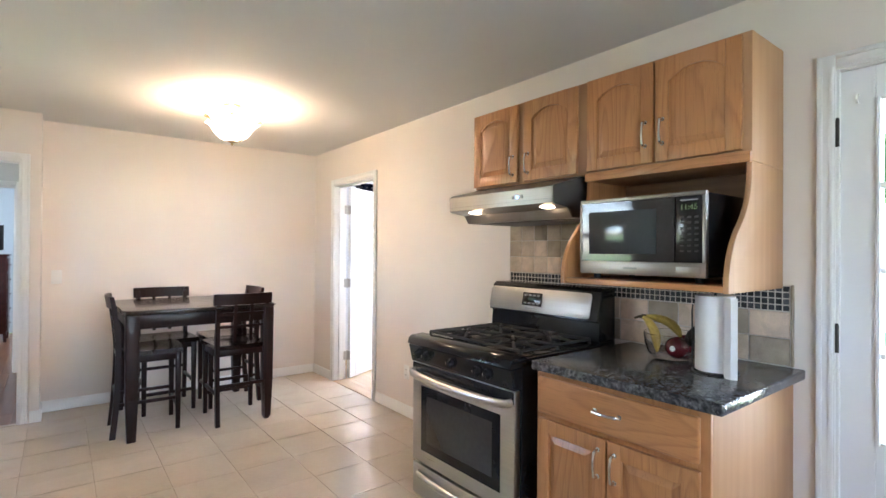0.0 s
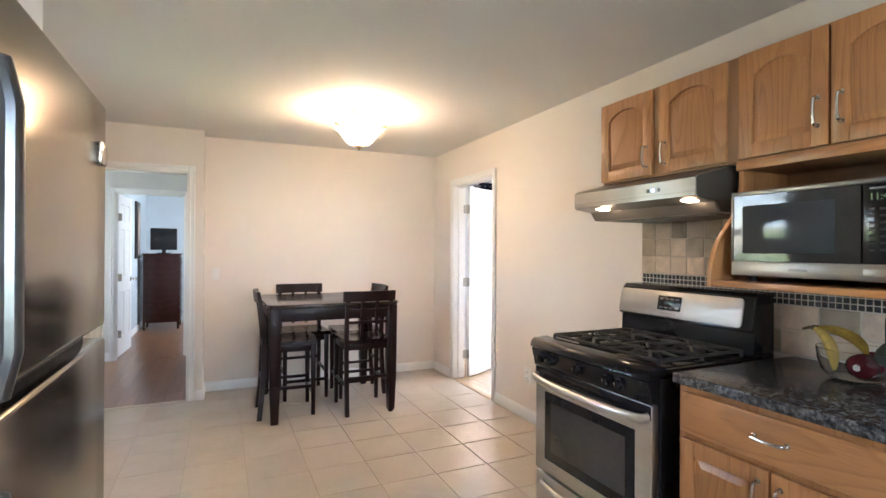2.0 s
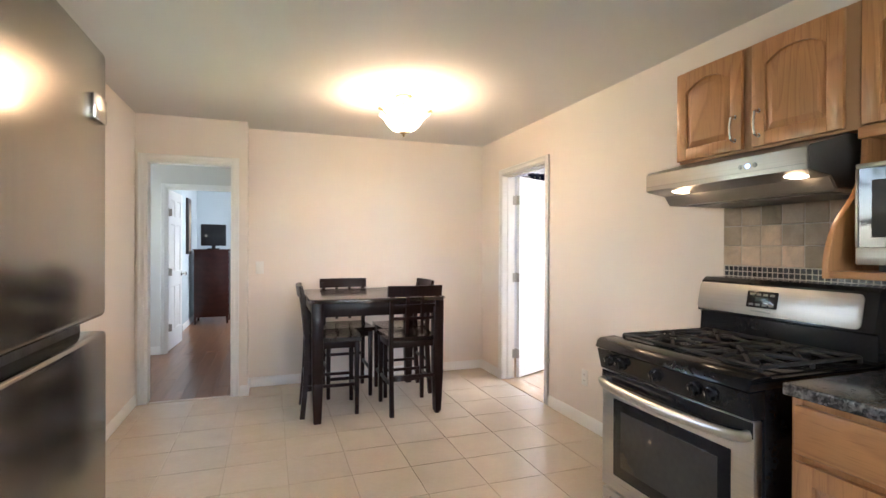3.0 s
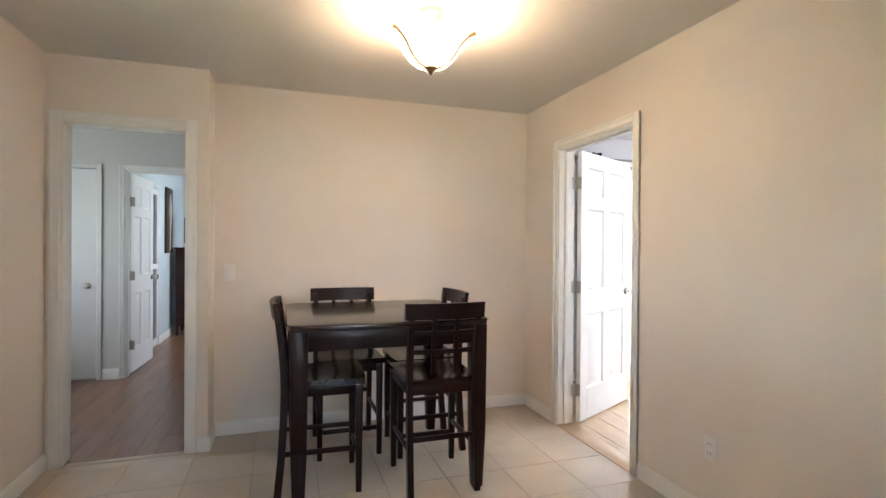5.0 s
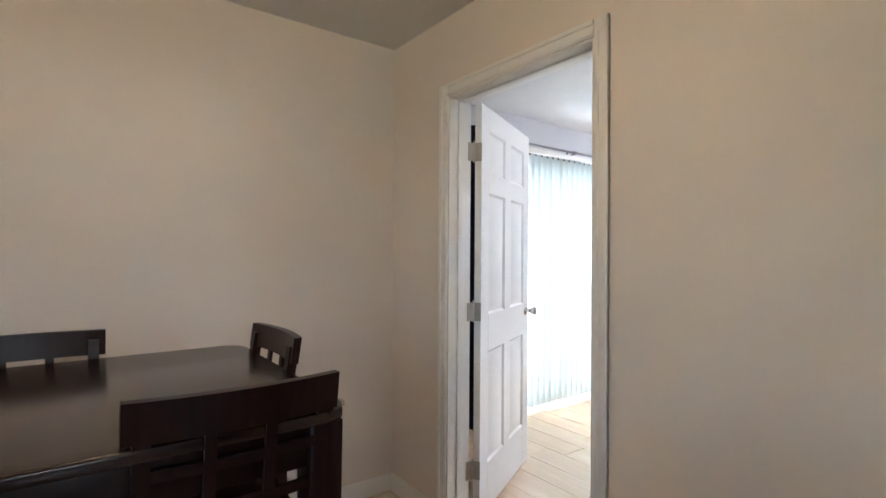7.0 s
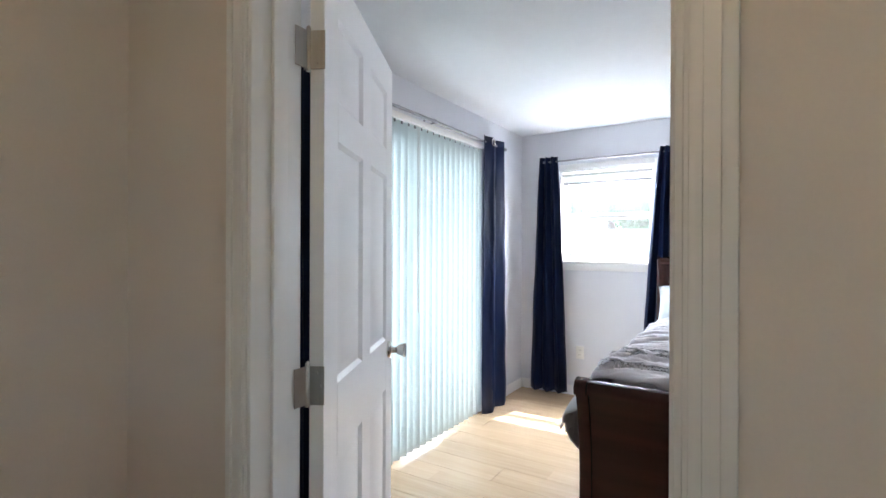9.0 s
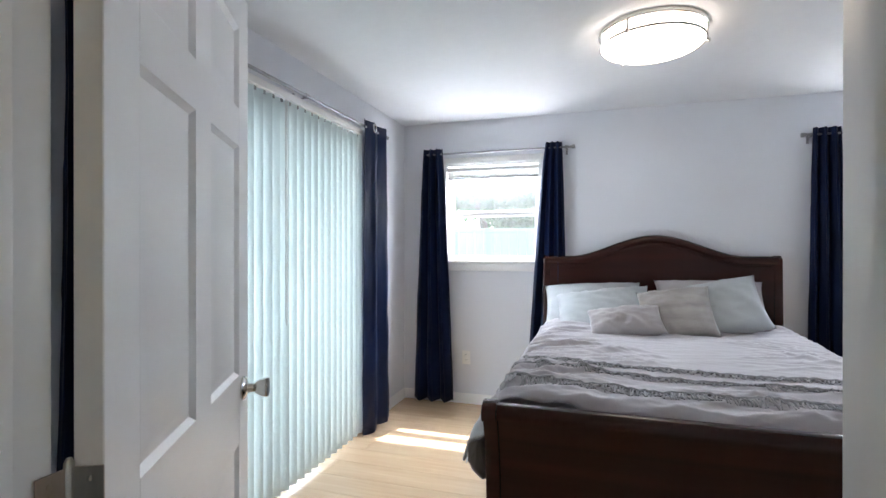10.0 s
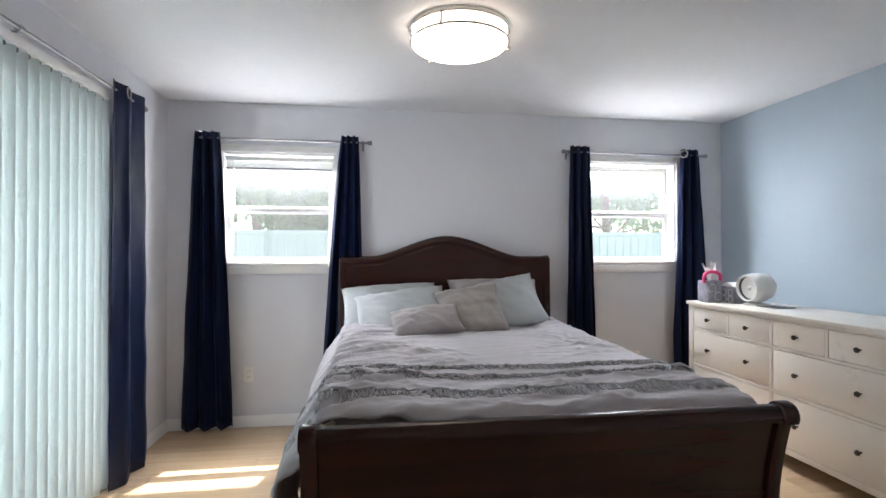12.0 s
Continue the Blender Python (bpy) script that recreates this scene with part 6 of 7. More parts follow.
def leaning(x, y, z, tilt, yaw=0, spin=0):
    """A pillow that stands against the headboard: its width along y, leaning back by tilt degrees from upright."""
    return Matrix.Translation((x, y, z)) @ Matrix.Rotation(radians(yaw), 4, "Z") @ Matrix(((0, 0, -1, 0), (-1, 0, 0, 0), (0, 1, 0, 0), (0, 0, 0, 1))) @ Matrix.Rotation(radians(spin), 4, "Z") @ Matrix.Rotation(radians(-tilt), 4, "X")


CUSHION_MARBLE = cloth("marbled_cushion_cloth", (0.32, 0.298, 0.28), 0.8, 0.42, 0.3, 400, 0, 3)
for mapping in CUSHION_MARBLE.node_tree.nodes:
    if mapping.bl_idname == "ShaderNodeMapping":
        mapping.inputs["Scale"].default_value = (0.9, 5.0, 0.9)
pillow("pillow", 0.70, 0.46, 0.20, leaning(3.51, 4.385, 0.895, 44, 0, 3), PILLOW_BLUE, "pale blue pillow behind, against the headboard", "pillow", 1)
pillow("pillow", 0.66, 0.44, 0.16, leaning(3.37, 4.305, 0.885, 50, 2, 7), PILLOW_BLUE, "creased pale blue pillow leaning on another", "pillow", 2)
pillow("pillow", 0.70, 0.46, 0.20, leaning(3.50, 3.60, 0.93, 42), PILLOW_TAUPE, "taupe pillow behind, against the headboard", "pillow", 3)
pillow("pillow", 0.64, 0.46, 0.17, leaning(3.37, 3.63, 0.93, 46, -6, 13), PILLOW_BLUE, "pale blue pillow with one corner up", "pillow", 4)
pillow("cushion", 0.45, 0.42, 0.14, leaning(3.20, 3.86, 0.915, 46, -4, 8), CUSHION_MARBLE, "square marbled taupe cushion on the bed", "cushion", 5)
lumbar = pillow("cushion", 0.46, 0.26, 0.12, leaning(3.06, 4.175, 0.868, 56, 4, 6), PILLOW_TAUPE, "small plain taupe lumbar cushion on the bed", "cushion", 6)
part("care_tag", box(-0.13, -0.07, -0.158, -0.132, -0.01, -0.008), PLASTIC_WHITE, lumbar, "small white tag").matrix_basis = Matrix.Identity(4)


# ---- curtains, rods and blinds
def curtain(name, axis, top0, top1, bot0, bot1, w, z0, z1, folds, amp, label, seed, flip=False):
    """A hanging cloth in deep folds; u runs along the wall, w is its distance from the origin on the other axis."""
    r = thing(name, ((w, (top0 + top1) / 2, z1) if axis == 0 else ((top0 + top1) / 2, w, z1)), label, "curtain", "navy curtains")
    o = bmesh.new()
    nu, nz = folds * 14, 30
    g = []
    for j in range(nz + 1):
        f = j / nz
        z = z1 + (z0 - z1) * f
        ease = f ** 0.8
        a, b = top0 + (bot0 - top0) * ease, top1 + (bot1 - top1) * ease
        row = []
        for i in range(nu + 1):
            t = i / nu
            ph = 2 * math.pi * folds * t + 0.5 * noise.noise(Vector((t * 4, f * 1.6, seed))) * (0.4 + f)
            k = amp * (0.85 + 0.35 * noise.noise(Vector((t * 6, f * 2.2, seed + 3)))) * (1 + 0.25 * f)
            u = a + (b - a) * t + 0.010 * math.sin(2 * ph + f) + 0.012 * noise.noise(Vector((t * 3, f * 4, seed + 8))) * f
            v = w + k * math.sin(ph) + 0.008 * noise.noise(Vector((t * 9, f * 9, seed + 5)))
            zz = z + (0.012 * math.sin(ph + 1) * f ** 4)
            row.append(o.verts.new((v, u, zz) if axis == 0 else (u, v, zz)))
        g.append(row)
    for p, q in zip(g, g[1:]):
        for i in range(nu):
            o.faces.new((p[i], p[i + 1], q[i + 1], q[i]))
    bmesh.ops.recalc_face_normals(o, faces=o.faces)
    thicken(o, 0.003)
    part("cloth", o, NAVY, r, "", 2.5)
    return r


def grommet(root, axis, u, w, z, spin=0.0):
    pts = [Vector((0.028 * math.cos(a), 0, 0.028 * math.sin(a))) for a in (2 * math.pi * k / 20 for k in range(21))]
    m = Matrix.Translation((w, u, z) if axis == 0 else (u, w, z)) @ Matrix.Rotation(radians(spin), 4, "Z")
    return part("grommet", tube([m @ p for p in pts], 0.006, 8), CHROME, root, "nickel grommet")


def rod(name, axis, a, b, w, z, wall_face, brackets, label, radius=0.008):
    r = thing(name, ((w, (a + b) / 2, z) if axis == 0 else ((a + b) / 2, w, z)), label, "curtain rod", "curtain rods")

    def pt(u, ww, zz):
        return (ww, u, zz) if axis == 0 else (u, ww, zz)
    part("pole", tube([pt(a, w, z), pt(b, w, z)], radius, 12), ROD, r)
    for u, s in ((a, -1), (b, 1)):
        part("finial", tube([pt(u, w, z), pt(u + s * 0.012, w, z), pt(u + s * 0.014, w, z), pt(u + s * 0.04, w, z)], [0.011, 0.011, 0.016, 0.016], 14), ROD, r)
    for u in brackets:
        o = tube([pt(u, w, z - 0.012), pt(u, (w + wall_face) / 2, z - 0.014), pt(u, wall_face, z - 0.016)], 0.005, 8)
        join(o, tube([pt(u, wall_face, z - 0.05), pt(u, wall_face, z + 0.02)], 0.008, 8))
        join(o, tube([pt(u - 0.012, w, z), pt(u + 0.012, w, z)], radius + 0.005, 12))
        part("bracket", o, ROD, r)
    return r


rod("curtain_rod", 0, 4.555, 5.755, 3.745, 2.147, BX1 - 0.006, (4.585, 5.735), "thin pewter curtain rod over the window")
rod("curtain_rod", 0, 1.735, 2.945, 3.745, 2.130, BX1 - 0.006, (1.76, 2.925), "thin pewter curtain rod over the window")
rod("curtain_rod", 1, 0.78, 3.20, 5.914, 2.198, BY1 - 0.006, (2.121, 0.80, 3.18), "long pewter curtain rod over the sliding door", 0.010)
curtain("curtain", 0, 5.62, 5.79, 5.515, 5.865, 3.735, 0.03, 2.19, 3, 0.036, "navy satin curtain hanging beside the window", 1)
curtain("curtain", 0, 4.62, 4.745, 4.565, 4.90, 3.735, 0.03, 2.19, 3, 0.034, "navy satin curtain gathered beside the headboard", 2)
curtain("curtain", 0, 2.755, 2.92, 2.68, 2.95, 3.735, 0.03, 2.175, 3, 0.034, "navy satin curtain hanging beside the window", 3)
c4 = curtain("curtain", 0, 1.78, 1.94, 1.64, 2.02, 3.735, 0.03, 2.175, 3, 0.036, "navy satin curtain hanging behind the dresser", 4)
c5 = curtain("curtain", 1, 2.815, 3.185, 2.785, 3.225, 5.900, 0.02, 2.245, 2, 0.017, "navy satin curtain beside the sliding door blinds", 5)
curtain("curtain", 1, 0.80, 1.02, 0.78, 1.06, 5.900, 0.02, 2.245, 3, 0.045, "navy satin curtain at the far end of the blinds", 6)
grommet(c5, 1, 2.925, 5.870, 2.198, 6)
grommet(c4, 0, 1.935, 3.70, 2.13, 60)

vb = thing("vertical_blinds", (1.92, 5.95, 0), "closed pale vertical blinds over the sliding door", "blinds")
part("headrail", box(0.96, 2.845, 5.925, 5.975, 2.135, 2.175, 0.004), PLASTIC_WHITE, vb)
o = bmesh.new()
k = 8
prof = [(0.0445 * (2 * i / k - 1), 0.007 * (1 - (2 * i / k - 1) ** 2)) for i in range(k + 1)]
lo = [o.verts.new((x, y, 0.038)) for x, y in prof]
hi = [o.verts.new((x, y, 2.130)) for x, y in prof]
for i in range(k):
    o.faces.new((lo[i], lo[i + 1], hi[i + 1], hi[i]))
thicken(o, 0.0012)
slat0 = part("slat", o, BLIND, None, "", 1.0)
count = 26
for i in range(count):
    s = slat0 if i == 0 else new("slat", slat0.data)
    s.parent = vb
    x = 1.01 + i * (2.80 - 1.01) / (count - 1)
    s.matrix_basis = Matrix.Translation(Vector((x, 5.95, 0)) - Vector(vb.location)) @ Matrix.Rotation(radians(-31 + rng.uniform(-2.5, 2.5) + (9 if i == 12 else 0)), 4, "Z")
    part("slat_clip", box(x - 0.012, x + 0.012, 5.946, 5.954, 2.118, 2.137, 0.001, 1), GREY_PLASTIC, vb)
part("bead_chain", tube([(1.93, 5.915, 2.13), (1.93, 5.913, 0.95), (1.936, 5.912, 0.93), (1.942, 5.913, 0.95), (1.942, 5.915, 2.13)], 0.0025, 6), PLASTIC_WHITE, vb)

# raised mini blind at the head of one bed window
mb = thing("mini_blind", (3.84, 5.21, 1.96), "white mini blind pulled up in the window", "blinds")
part("headrail", box(3.832, 3.862, 4.815, 5.605, 2.005, 2.036, 0.003), PLASTIC_WHITE, mb)
gathered = part("slat", box(3.834, 3.860, 4.82, 5.60, 1.955, 1.9564), PLASTIC_WHITE, mb, "", 0)
for i in range(1, 14):
    s = new("slat", gathered.data)
    s.parent = mb
    s.matrix_basis = gathered.matrix_basis @ Matrix.Translation((0, 0, i * 0.0034))
part("bottom_rail", box(3.833, 3.861, 4.818, 5.602, 1.938, 1.952, 0.004), GREY_PLASTIC, mb)
part("tilt_wand", tube([(3.828, 5.545, 2.0), (3.827, 5.543, 1.30)], 0.004, 6), PLASTIC_WHITE, mb)

# ---- flush ceiling light
fl = thing("ceiling_light", (2.385, 4.085, 2.436), "lit round flush ceiling light with nickel bands", "ceiling light")
CX, CY = 2.385, 4.085
part("base_ring", lathe([(0.0, 2.414), (0.250, 2.414), (0.255, 2.418), (0.255, 2.4355), (0.0, 2.4355)], (CX, CY, 0), 56), CHROME, fl)
part("diffuser", lathe([(0.0, 2.318), (0.08, 2.319), (0.15, 2.325), (0.205, 2.338), (0.236, 2.352), (0.240, 2.358), (0.240, 2.4145), (0.0, 2.4145)], (CX, CY, 0), 56), DRUM, fl, "glowing white acrylic diffuser")
part("band", tube([(CX + 0.247 * math.cos(a), CY + 0.247 * math.sin(a), 2.362) for a in (2 * math.pi * k / 56 for k in range(57))], 0.006, 8), CHROME, fl)
for k in range(3):
    a = 2 * math.pi * k / 3 + radians(150)
    part("strut", tube([(CX + 0.25 * math.cos(a), CY + 0.25 * math.sin(a), z) for z in (2.352, 2.416)], 0.006, 8), CHROME, fl)
    part("screw_knob", lathe([(0.0, -0.012), (0.007, -0.010), (0.009, 0.0), (0.007, 0.010), (0.0, 0.012)], (CX + 0.257 * math.cos(a), CY + 0.257 * math.sin(a), 2.358), 12), CHROME, fl)

# ---- cream dresser
ds = thing("dresser", (2.69, 1.78, 0), "cream painted eight-drawer dresser with dark knobs", "dresser")
DX0, DX1, DY0, DY1, DZ = 1.895, 3.490, 1.535, 2.045, 0.93
part("top", box(DX0 - 0.012, DX1 + 0.012, DY0 - 0.01, DY1 + 0.014, DZ - 0.026, DZ, 0.004), CREAM, ds)
part("body", box(DX0 + 0.02, DX1 - 0.02, DY0, DY1 - 0.02, 0.10, DZ - 0.027, 0.002), CREAM, ds)
for x in (DX0, DX1 - 0.05):
    part("corner_post", box(x, x + 0.05, DY1 - 0.055, DY1, 0.0, DZ - 0.0265, 0.003), CREAM, ds)
    part("corner_post", box(x, x + 0.05, DY0, DY0 + 0.05, 0.0, DZ - 0.0265, 0.003), CREAM, ds)
mid = (DX0 + DX1) / 2
rails = ((0.09, 0.125), (0.435, 0.452), (0.708, 0.725), (0.885, 0.9035))
for a, b in rails:
    part("rail", box(DX0 + 0.05, DX1 - 0.05, DY1 - 0.022, DY1 - 0.002, a, b, 0.002), CREAM, ds)
part("divider", box(mid - 0.012, mid + 0.012, DY1 - 0.021, DY1 - 0.003, 0.126, 0.884, 0.001), CREAM, ds)
rows = ((0.128, 0.432), (0.455, 0.705), (0.728, 0.882))


def knob_at(d, x, z):
    part("drawer_knob", lathe([(0.006, 0), (0.006, 0.012), (0.010, 0.016), (0.015, 0.022), (0.013, 0.029), (0.0, 0.032)], (x, DY1 - 0.004, z), 14, 1), KNOB_DARK, d, "dark metal knob")


for r, (a, b) in enumerate(rows):
    for x0, x1 in ((DX0 + 0.053, mid - 0.015), (mid + 0.015, DX1 - 0.053)):
        if r == 2:
            m = (x0 + x1) / 2
            part("divider", box(m - 0.010, m + 0.010, DY1 - 0.021, DY1 - 0.003, a - 0.002, b + 0.002, 0.001), CREAM, ds)
            spans = ((x0, m - 0.013), (m + 0.013, x1))
        else:
            spans = ((x0, x1),)
        for p, q in spans:
            d = part("drawer", box(p, q, DY1 - 0.022, DY1 - 0.004, a, b, 0.0025), CREAM, ds)
            kz = (a + b) / 2
            if r == 2:
                knob_at(d, (p + q) / 2, kz)
            else:
                knob_at(d, p + (q - p) * 0.24, kz)
                knob_at(d, p + (q - p) * 0.76, kz)

PATTERN = surf("grey_patterned_card", (0.30, 0.30, 0.35), 0.7, 0.35, 26, 60, 0.05)
PINK = surf("pink_plastic", (0.75, 0.06, 0.20), 0.35, 0.05, 8, 100, 0.03)
cad = thing("tissue_caddy", (3.37, 1.93, DZ), "grey patterned box with tissues and a pink handle", "storage box")
part("box", box(3.30, 3.42, 1.90, 2.020, DZ, DZ + 0.165, 0.008), PATTERN, cad)
part("handle", tube([(3.33, 2.030, DZ + 0.15), (3.33, 2.028, DZ + 0.195)] + arc((3.33, 2.018, DZ + 0.215), (3.33, 1.900, DZ + 0.215), (3.33, 1.958, DZ + 0.25), 8) + [(3.33, 1.892, DZ + 0.195), (3.33, 1.890, DZ + 0.15)], 0.013, 10), PINK, cad, "pink plastic handle")
o = bmesh.new()
for k in range(7):
    a = 2 * math.pi * k / 7
    o.faces.new([o.verts.new(v) for v in ((3.385, 1.945, DZ + 0.16), (3.385 + 0.05 * math.cos(a), 1.945 + 0.05 * math.sin(a), DZ + 0.275 + 0.04 * math.sin(3 * a)), (3.385 + 0.045 * math.cos(a + 0.9), 1.945 + 0.045 * math.sin(a + 0.9), DZ + 0.27 + 0.03 * math.cos(2 * a)))])
thicken(o, 0.001)
part("tissue", o, PLASTIC_WHITE, cad, "crumpled white tissue")
bk = thing("storage_basket", (3.27, 1.83, DZ), "grey patterned storage box with circles", "storage box")
part("box", box(3.19, 3.335, 1.785, 1.885, DZ, DZ + 0.125, 0.010), PATTERN, bk)
part("lid", solid([(3.20, DZ + 0.1255), (3.335, DZ + 0.1255), (3.30, DZ + 0.148), (3.268, DZ + 0.155), (3.235, DZ + 0.148)], 1.785, 1.885, 1, 0.003), PLASTIC_WHITE, bk)
for x, z in ((3.235, 0.08), (3.30, 0.08), (3.235, 0.03), (3.30, 0.03)):
    part("circle_motif", tube([(x + 0.024 * math.cos(a), 1.8855, DZ + z + 0.024 * math.sin(a)) for a in (2 * math.pi * k / 18 for k in range(19))], 0.002, 6), PLASTIC_WHITE, bk)
for y, z in ((1.935, 0.05), (1.985, 0.11)):
    part("circle_motif", tube([(3.299, y + 0.03 * math.cos(a), DZ + z + 0.03 * math.sin(a)) for a in (2 * math.pi * k / 18 for k in range(19))], 0.002, 6), PLASTIC_WHITE, cad)
fan = thing("desk_fan", (3.09, 1.79, DZ), "rounded white table fan on the dresser", "fan")
m = Matrix.Translation((3.09, 1.79, DZ + 0.128)) @ Matrix.Rotation(radians(-88), 4, "Z") @ Matrix.Rotation(radians(-4), 4, "Y")
# dark grey puts the shade inside the fan into the colour
GREYFAN = surf("fan_painted_shade", (0.10, 0.10, 0.11), 0.5)
for name, prof, material, note in (
        ("housing", [(0.078, -0.060), (0.084, -0.088), (0.092, -0.092), (0.098, -0.082), (0.103, -0.03), (0.102, 0.02), (0.090, 0.070), (0.060, 0.105), (0.0, 0.116)], PLASTIC_WHITE, ""),
        ("inner_cup", [(0.0, -0.020), (0.050, -0.022), (0.076, -0.050), (0.0795, -0.078), (0.0775, -0.060), (0.0, -0.010)], GREYFAN, "inner cup with its shade painted grey"),
        ("hub", [(0.0, -0.078), (0.012, -0.070), (0.026, -0.040), (0.030, -0.018), (0.0, -0.015)], PLASTIC_WHITE, "white pointed hub")):
    o = lathe(prof, (0, 0, 0), 36, 0)
    bmesh.ops.transform(o, matrix=m, verts=o.verts)
    bmesh.ops.recalc_face_normals(o, faces=o.faces)
    part(name, o, material, fan, note)
o = bmesh.new()
for k in range(9):
    a = 2 * math.pi * k / 9
    tube([m @ Vector((-0.040, 0.026 * math.cos(a), 0.026 * math.sin(a))), m @ Vector((-0.058, 0.077 * math.cos(a + 0.35), 0.077 * math.sin(a + 0.35)))], 0.0022, 6, o)
part("guard", o, GREYFAN, fan)
part("base", lathe([(0.0, 0.0), (0.085, 0.0), (0.09, 0.006), (0.085, 0.013), (0.03, 0.022), (0.022, 0.045), (0.0, 0.05)], (3.09, 1.79, DZ), 32), PLASTIC_WHITE, fan)
tray = part("tray", box(2.86, 3.02, 1.70, 1.86, DZ, DZ + 0.008, 0.003), glass("clear_tray_plastic", (0.9, 0.95, 0.95), 0.1))
tagged(tray, "flat clear plastic tray on the dresser", "tray")

# ---------------------------------------------------------------- outside
LAWN = surf("mown_lawn", (0.10, 0.16, 0.05), 0.9, 0.35, 1.5, 40, 0.6, lift=0.03)
ground = tagged(part("ground", box(-600, 600, -600, 600, -0.5, -0.22), LAWN, None, "", 0), "green mown lawn round the house", "ground", "", "structure")
# patio and path are unseen, kept pale to bounce sunlight indoors
patio = tagged(part("patio", box(-0.2, 7.5, 6.155, 10.0, -0.22, -0.13), surf("pale_concrete", (0.66, 0.65, 0.62), 0.9, 0.12, 2, 60, 0.3), None, "", 0), "unseen pale concrete patio outside the sliding door", "patio", "", "structure")
path = tagged(part("path", box(4.0, 7.6, -4.0, 6.14, -0.22, -0.14), surf("pale_paving", (0.70, 0.69, 0.66), 0.9, 0.12, 2, 60, 0.3), None, "", 0), "unseen pale concrete strip that bounces sun through the bed windows", "path", "", "structure")
FENCE = surf("pale_vinyl_fence", (0.34, 0.45, 0.42), 0.5, 0.06, 3, 80, 0.05)
fence = thing("fence", (11.0, 4.0, -0.22), "pale vinyl board fence along the garden", "fence")
board = None
for k in range(90):
    y = -5.0 + k * 0.20
    if board is None:
        board = part("board", box(-0.012, 0.012, -0.096, 0.096, 0.05, 1.95, 0.004, 1), FENCE, None, "", 0.4)
        b = board
    else:
        b = new("board", board.data)
    b.parent = fence
    b.location = (0, y - 4.0, 0)
for k in range(8):
    part("post", box(10.95, 11.05, -5.1 + k * 2.55 - 0.06, -5.1 + k * 2.55 + 0.06, -0.22, 1.85, 0.01), FENCE, fence)
for z in (-0.05, 1.70):
    part("rail", box(10.96, 10.986, -5.0, 12.9, z, z + 0.10, 0.004), FENCE, fence)
LEAF = cloth("tree_leaf", (0.11, 0.235, 0.095), 0.55, 0.4, 0.0, 30, 0.6, 3)
BARK = surf("tree_bark", (0.12, 0.09, 0.06), 0.9, 0.3, 6, 40, 0.6, lift=0.01)


def tree(x, y, height, spread, seed, leaves):
    rg_ = random.Random(seed)
    r = thing("tree", (x, y, -0.22), "leafy green garden tree behind the fence", "tree", "garden trees")
    o = tube([(x, y, -0.25), (x + 0.08, y - 0.05, height * 0.3), (x - 0.05, y + 0.1, height * 0.62), (x, y, height * 0.85)], [0.17, 0.13, 0.09, 0.03], 10)
    tips = []
    for k in range(16):
        a = rg_.uniform(0, 2 * math.pi)
        z = height * rg_.uniform(0.22, 0.7)
        d = spread * rg_.uniform(0.5, 1.0)
        p = Vector((x + d * math.cos(a), y + d * math.sin(a), z + height * rg_.uniform(0.06, 0.28)))
        tube(arc((x, y, z), p, ((x + p.x) / 2, (y + p.y) / 2, z + 0.1), 5), [0.05, 0.04, 0.03, 0.024, 0.018, 0.01], 6, o)
        tips.append(p)
    part("trunk", o, BARK, r, "", 0.8)
    verts, faces = [], []
    blobs = [(p, spread * rg_.uniform(0.28, 0.5)) for p in tips] + [(Vector((x + rg_.uniform(-0.5, 0.5) * spread, y + rg_.uniform(-0.5, 0.5) * spread, height * rg_.uniform(0.5, 1.0))), spread * 0.4) for _ in range(9)]
    for _ in range(leaves):
        c, q = rg_.choice(blobs)
        v = Vector((rg_.gauss(0, 1), rg_.gauss(0, 1), rg_.gauss(0, 0.8)))
        p = c + v.normalized() * q * (0.55 + 0.5 * rg_.random())
        e = Euler((rg_.uniform(-1.2, 1.2), rg_.uniform(-1.2, 1.2), rg_.uniform(0, 6.3))).to_matrix()
        s = rg_.uniform(0.08, 0.16)
        i = len(verts)
        verts += [tuple(p + e @ Vector(w)) for w in ((-s, 0, 0), (0, -s * 0.5, 0.15 * s), (s, 0, 0), (0, s * 0.5, 0.15 * s))]
        faces.append((i, i + 1, i + 2, i + 3))
    me = bpy.data.meshes.new("crown")
    me.from_pydata(verts, [], faces)
    me.materials.append(LEAF)
    cr = new("crown", me)
    cr.parent = r
    cr.location = -Vector(r.location)
    return r


for x, y, h, s, k in ((13.5, 1.0, 5.5, 2.2, 1), (13.0, 4.3, 6.5, 2.4, 2), (14.0, 7.6, 5.2, 2.2, 3), (13.2, 10.8, 6.0, 2.4, 4), (13.4, -2.3, 6.2, 2.3, 5), (1.0, 13.5, 6.0, 2.5, 6), (4.5, 14.5, 6.5, 2.5, 7), (-7.5, 4.5, 6.0, 2.4, 8)):
    tree(x, y, h, s, k, 15000 if x > 12 else 6000)

# ---------------------------------------------------------------- pieces of walls and floors
splash = tagged(part("backsplash_bed", box(-0.008, -0.0005, 0.885, 2.42, 0.917, 1.225), SPLASH_GROUT, None, "", 0), "tumbled stone tile backsplash with a dark mosaic band", "backsplash", "", "structure")
part("upper_bed", box(-0.008, -0.0005, 1.63, 2.42, 1.225, 1.525), SPLASH_GROUT, splash, "", 0)
part("edge_trim", box(-0.014, -0.0005, 0.875, 0.885, 0.917, 1.24, 0.003), SPLASH_TILE, splash)


def piece(name, parent, data, at):
    ob = new(name, data)
    ob.parent = parent
    ob.location = Vector(at) - place_of(parent)
    return ob


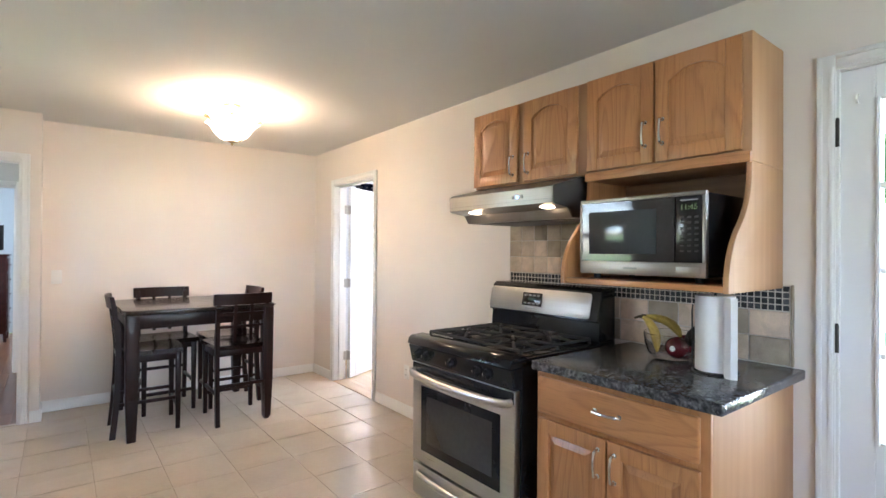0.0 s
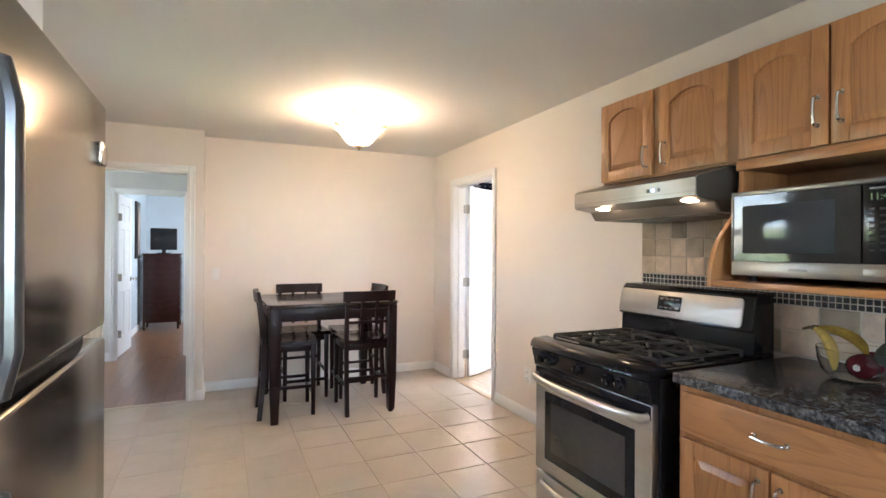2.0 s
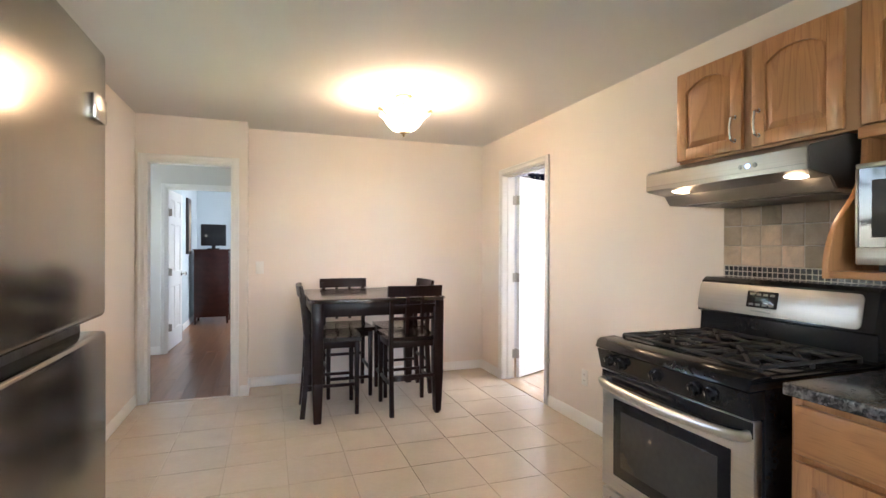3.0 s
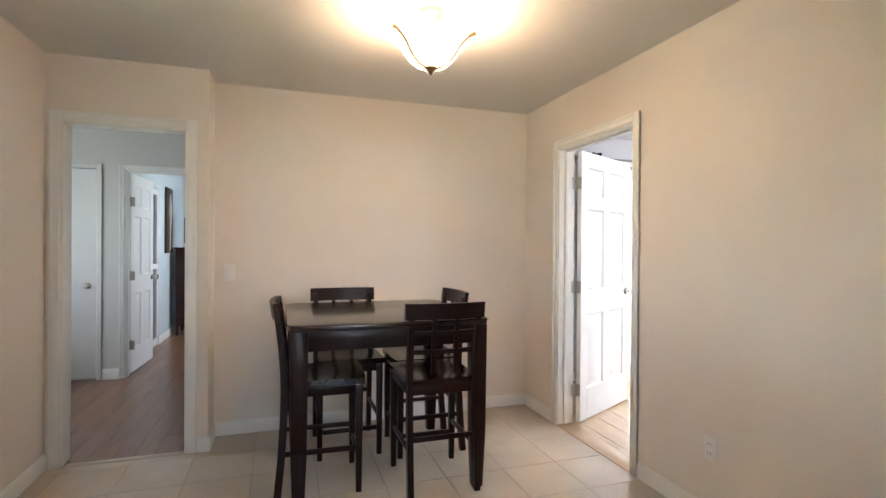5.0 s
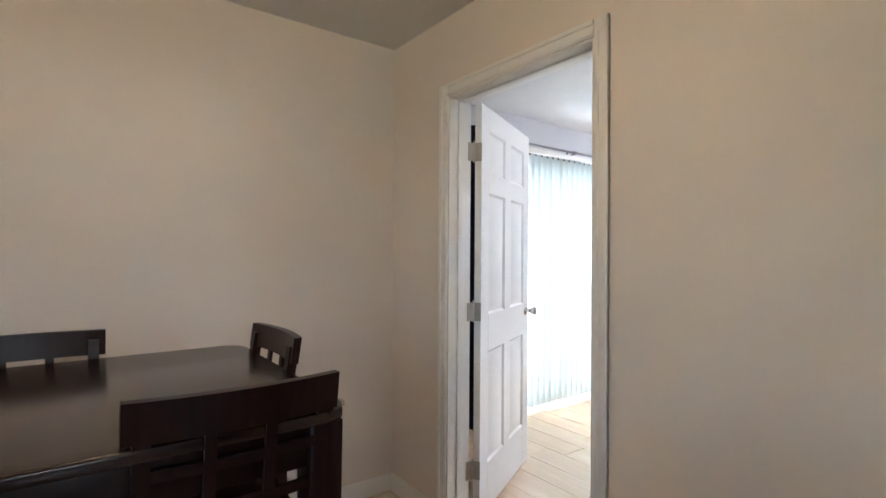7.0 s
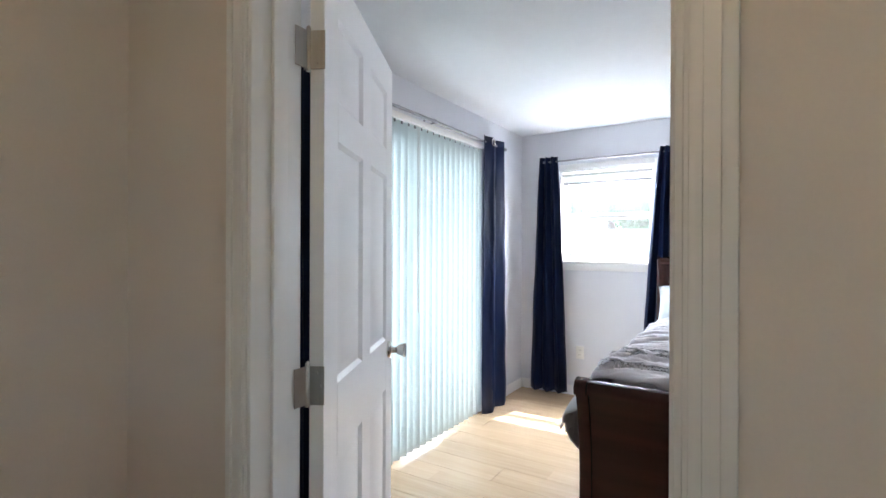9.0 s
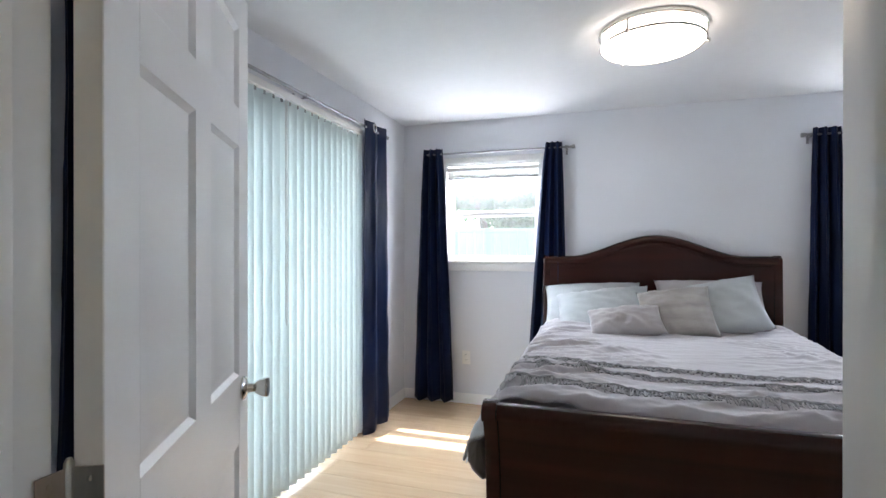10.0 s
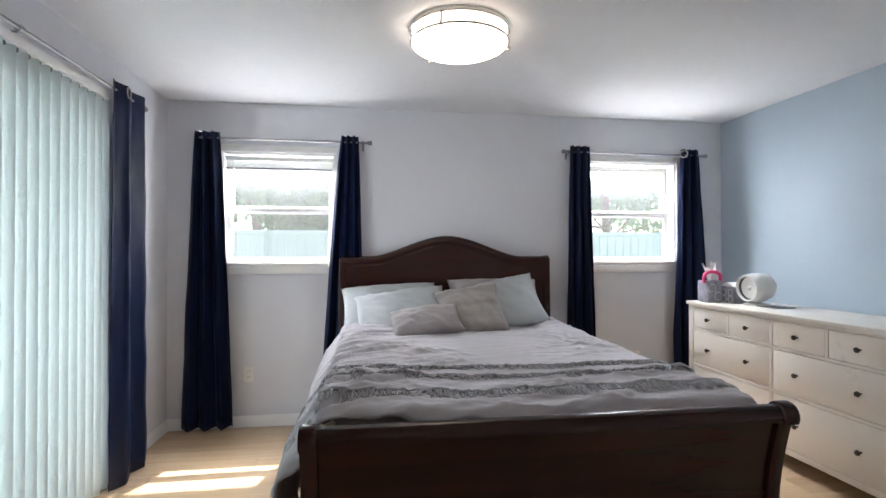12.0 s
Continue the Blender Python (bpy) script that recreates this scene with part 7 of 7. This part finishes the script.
def tile_mesh(sx, sy, sz, m, bevel=0.002):
    """One tile, centred; its edges slightly rounded."""
    o = box(-sx / 2, sx / 2, -sy / 2, sy / 2, -sz / 2, sz / 2)
    if bevel:
        bmesh.ops.bevel(o, geom=o.edges[:], offset=bevel, segments=1, affect="EDGES")
    me = bpy.data.meshes.new("tile")
    o.to_mesh(me)
    o.free()
    me.materials.append(m)
    return me


rt = random.Random(11)
small = tile_mesh(0.010, 0.0985, 0.0945, SPLASH_TILE, 0.003)
large = tile_mesh(0.010, 0.145, 0.1035, SPLASH_TILE, 0.003)
for j in range(3):
    for i in range(8):
        y = 2.42 - 0.0515 - i * 0.1015
        if y > 1.64:
            piece("tile", splash, small, (-0.006 + rt.uniform(-0.0006, 0.0006), y, 1.2865 + j * 0.0975))
for j in range(2):
    for i in range(10):
        y = 0.885 + 0.0755 + i * 0.149
        piece("tile", splash, large, (-0.006 + rt.uniform(-0.0006, 0.0006), y, 0.972 + j * 0.107))
cube = tile_mesh(0.008, 0.0213, 0.0213, MOSAIC, 0.0015)
for j in range(4):
    for i in range(60):
        piece("mosaic_tile", splash, cube, (-0.0053, 0.902 + i * 0.0254, 1.1465 + j * 0.0254))

floor_k = bpy.data.objects["floor_kitchen"]
T = 0.352
cut = {}
gx, gy = -1.055, 3.02
i0, i1 = math.floor((LEFT - gx) / T), math.ceil((0 - gx) / T)
j0, j1 = math.floor((REAR - gy) / T), math.ceil((BACK - gy) / T)
for i in range(i0, i1):
    for j in range(j0, j1):
        a, b = max(gx + i * T, LEFT + 0.001), min(gx + (i + 1) * T, -0.001)
        c, d = max(gy + j * T, REAR + 0.001), min(gy + (j + 1) * T, BACK - 0.001)
        if (a + b) / 2 < -2.40:
            d = min(d, HALLW + 0.02)
        w, h = b - a - 0.004, d - c - 0.004
        if w < 0.02 or h < 0.02:
            continue
        key = (round(w, 3), round(h, 3))
        if key not in cut:
            cut[key] = tile_mesh(w, h, 0.012, FLOOR_TILE, 0.0008)
        piece("floor_tile", floor_k, cut[key], ((a + b) / 2, (c + d) / 2, -0.0062 + rt.uniform(-0.0003, 0.0003)))


def boards(parent, x0, x1, y0, y1, width, length, m, z, seed):
    """Planks that run along y, ends staggered."""
    rr = random.Random(seed)
    made = {}
    x = x0
    while x < x1 - 0.02:
        w = min(width, x1 - x)
        y = y0 - rr.uniform(0, length)
        while y < y1 - 0.01:
            a, b = max(y, y0), min(y + length, y1)
            if b - a > 0.05:
                key = (round(w, 3), round(b - a, 2))
                if key not in made:
                    made[key] = tile_mesh(key[0] - 0.0012, key[1] - 0.0012, 0.010, m, 0.0008)
                piece("plank", parent, made[key], (x + w / 2, (a + b) / 2, -0.0052))
            y += length
        x += width


boards(bpy.data.objects["floor_bedroom"], 0.0, BX1, BY0, BY1, 0.19, 1.25, LAMINATE, 0, 5)
boards(bpy.data.objects["floor_hall"], -4.2, -2.40, HALLW + 0.04, 7.35, 0.125, 1.2, HALL_PLANK, 0, 6)
boards(bpy.data.objects["floor_far_bedroom"], -3.9, -1.6, 7.35, 10.7, 0.125, 1.2, HALL_PLANK, 0, 7)
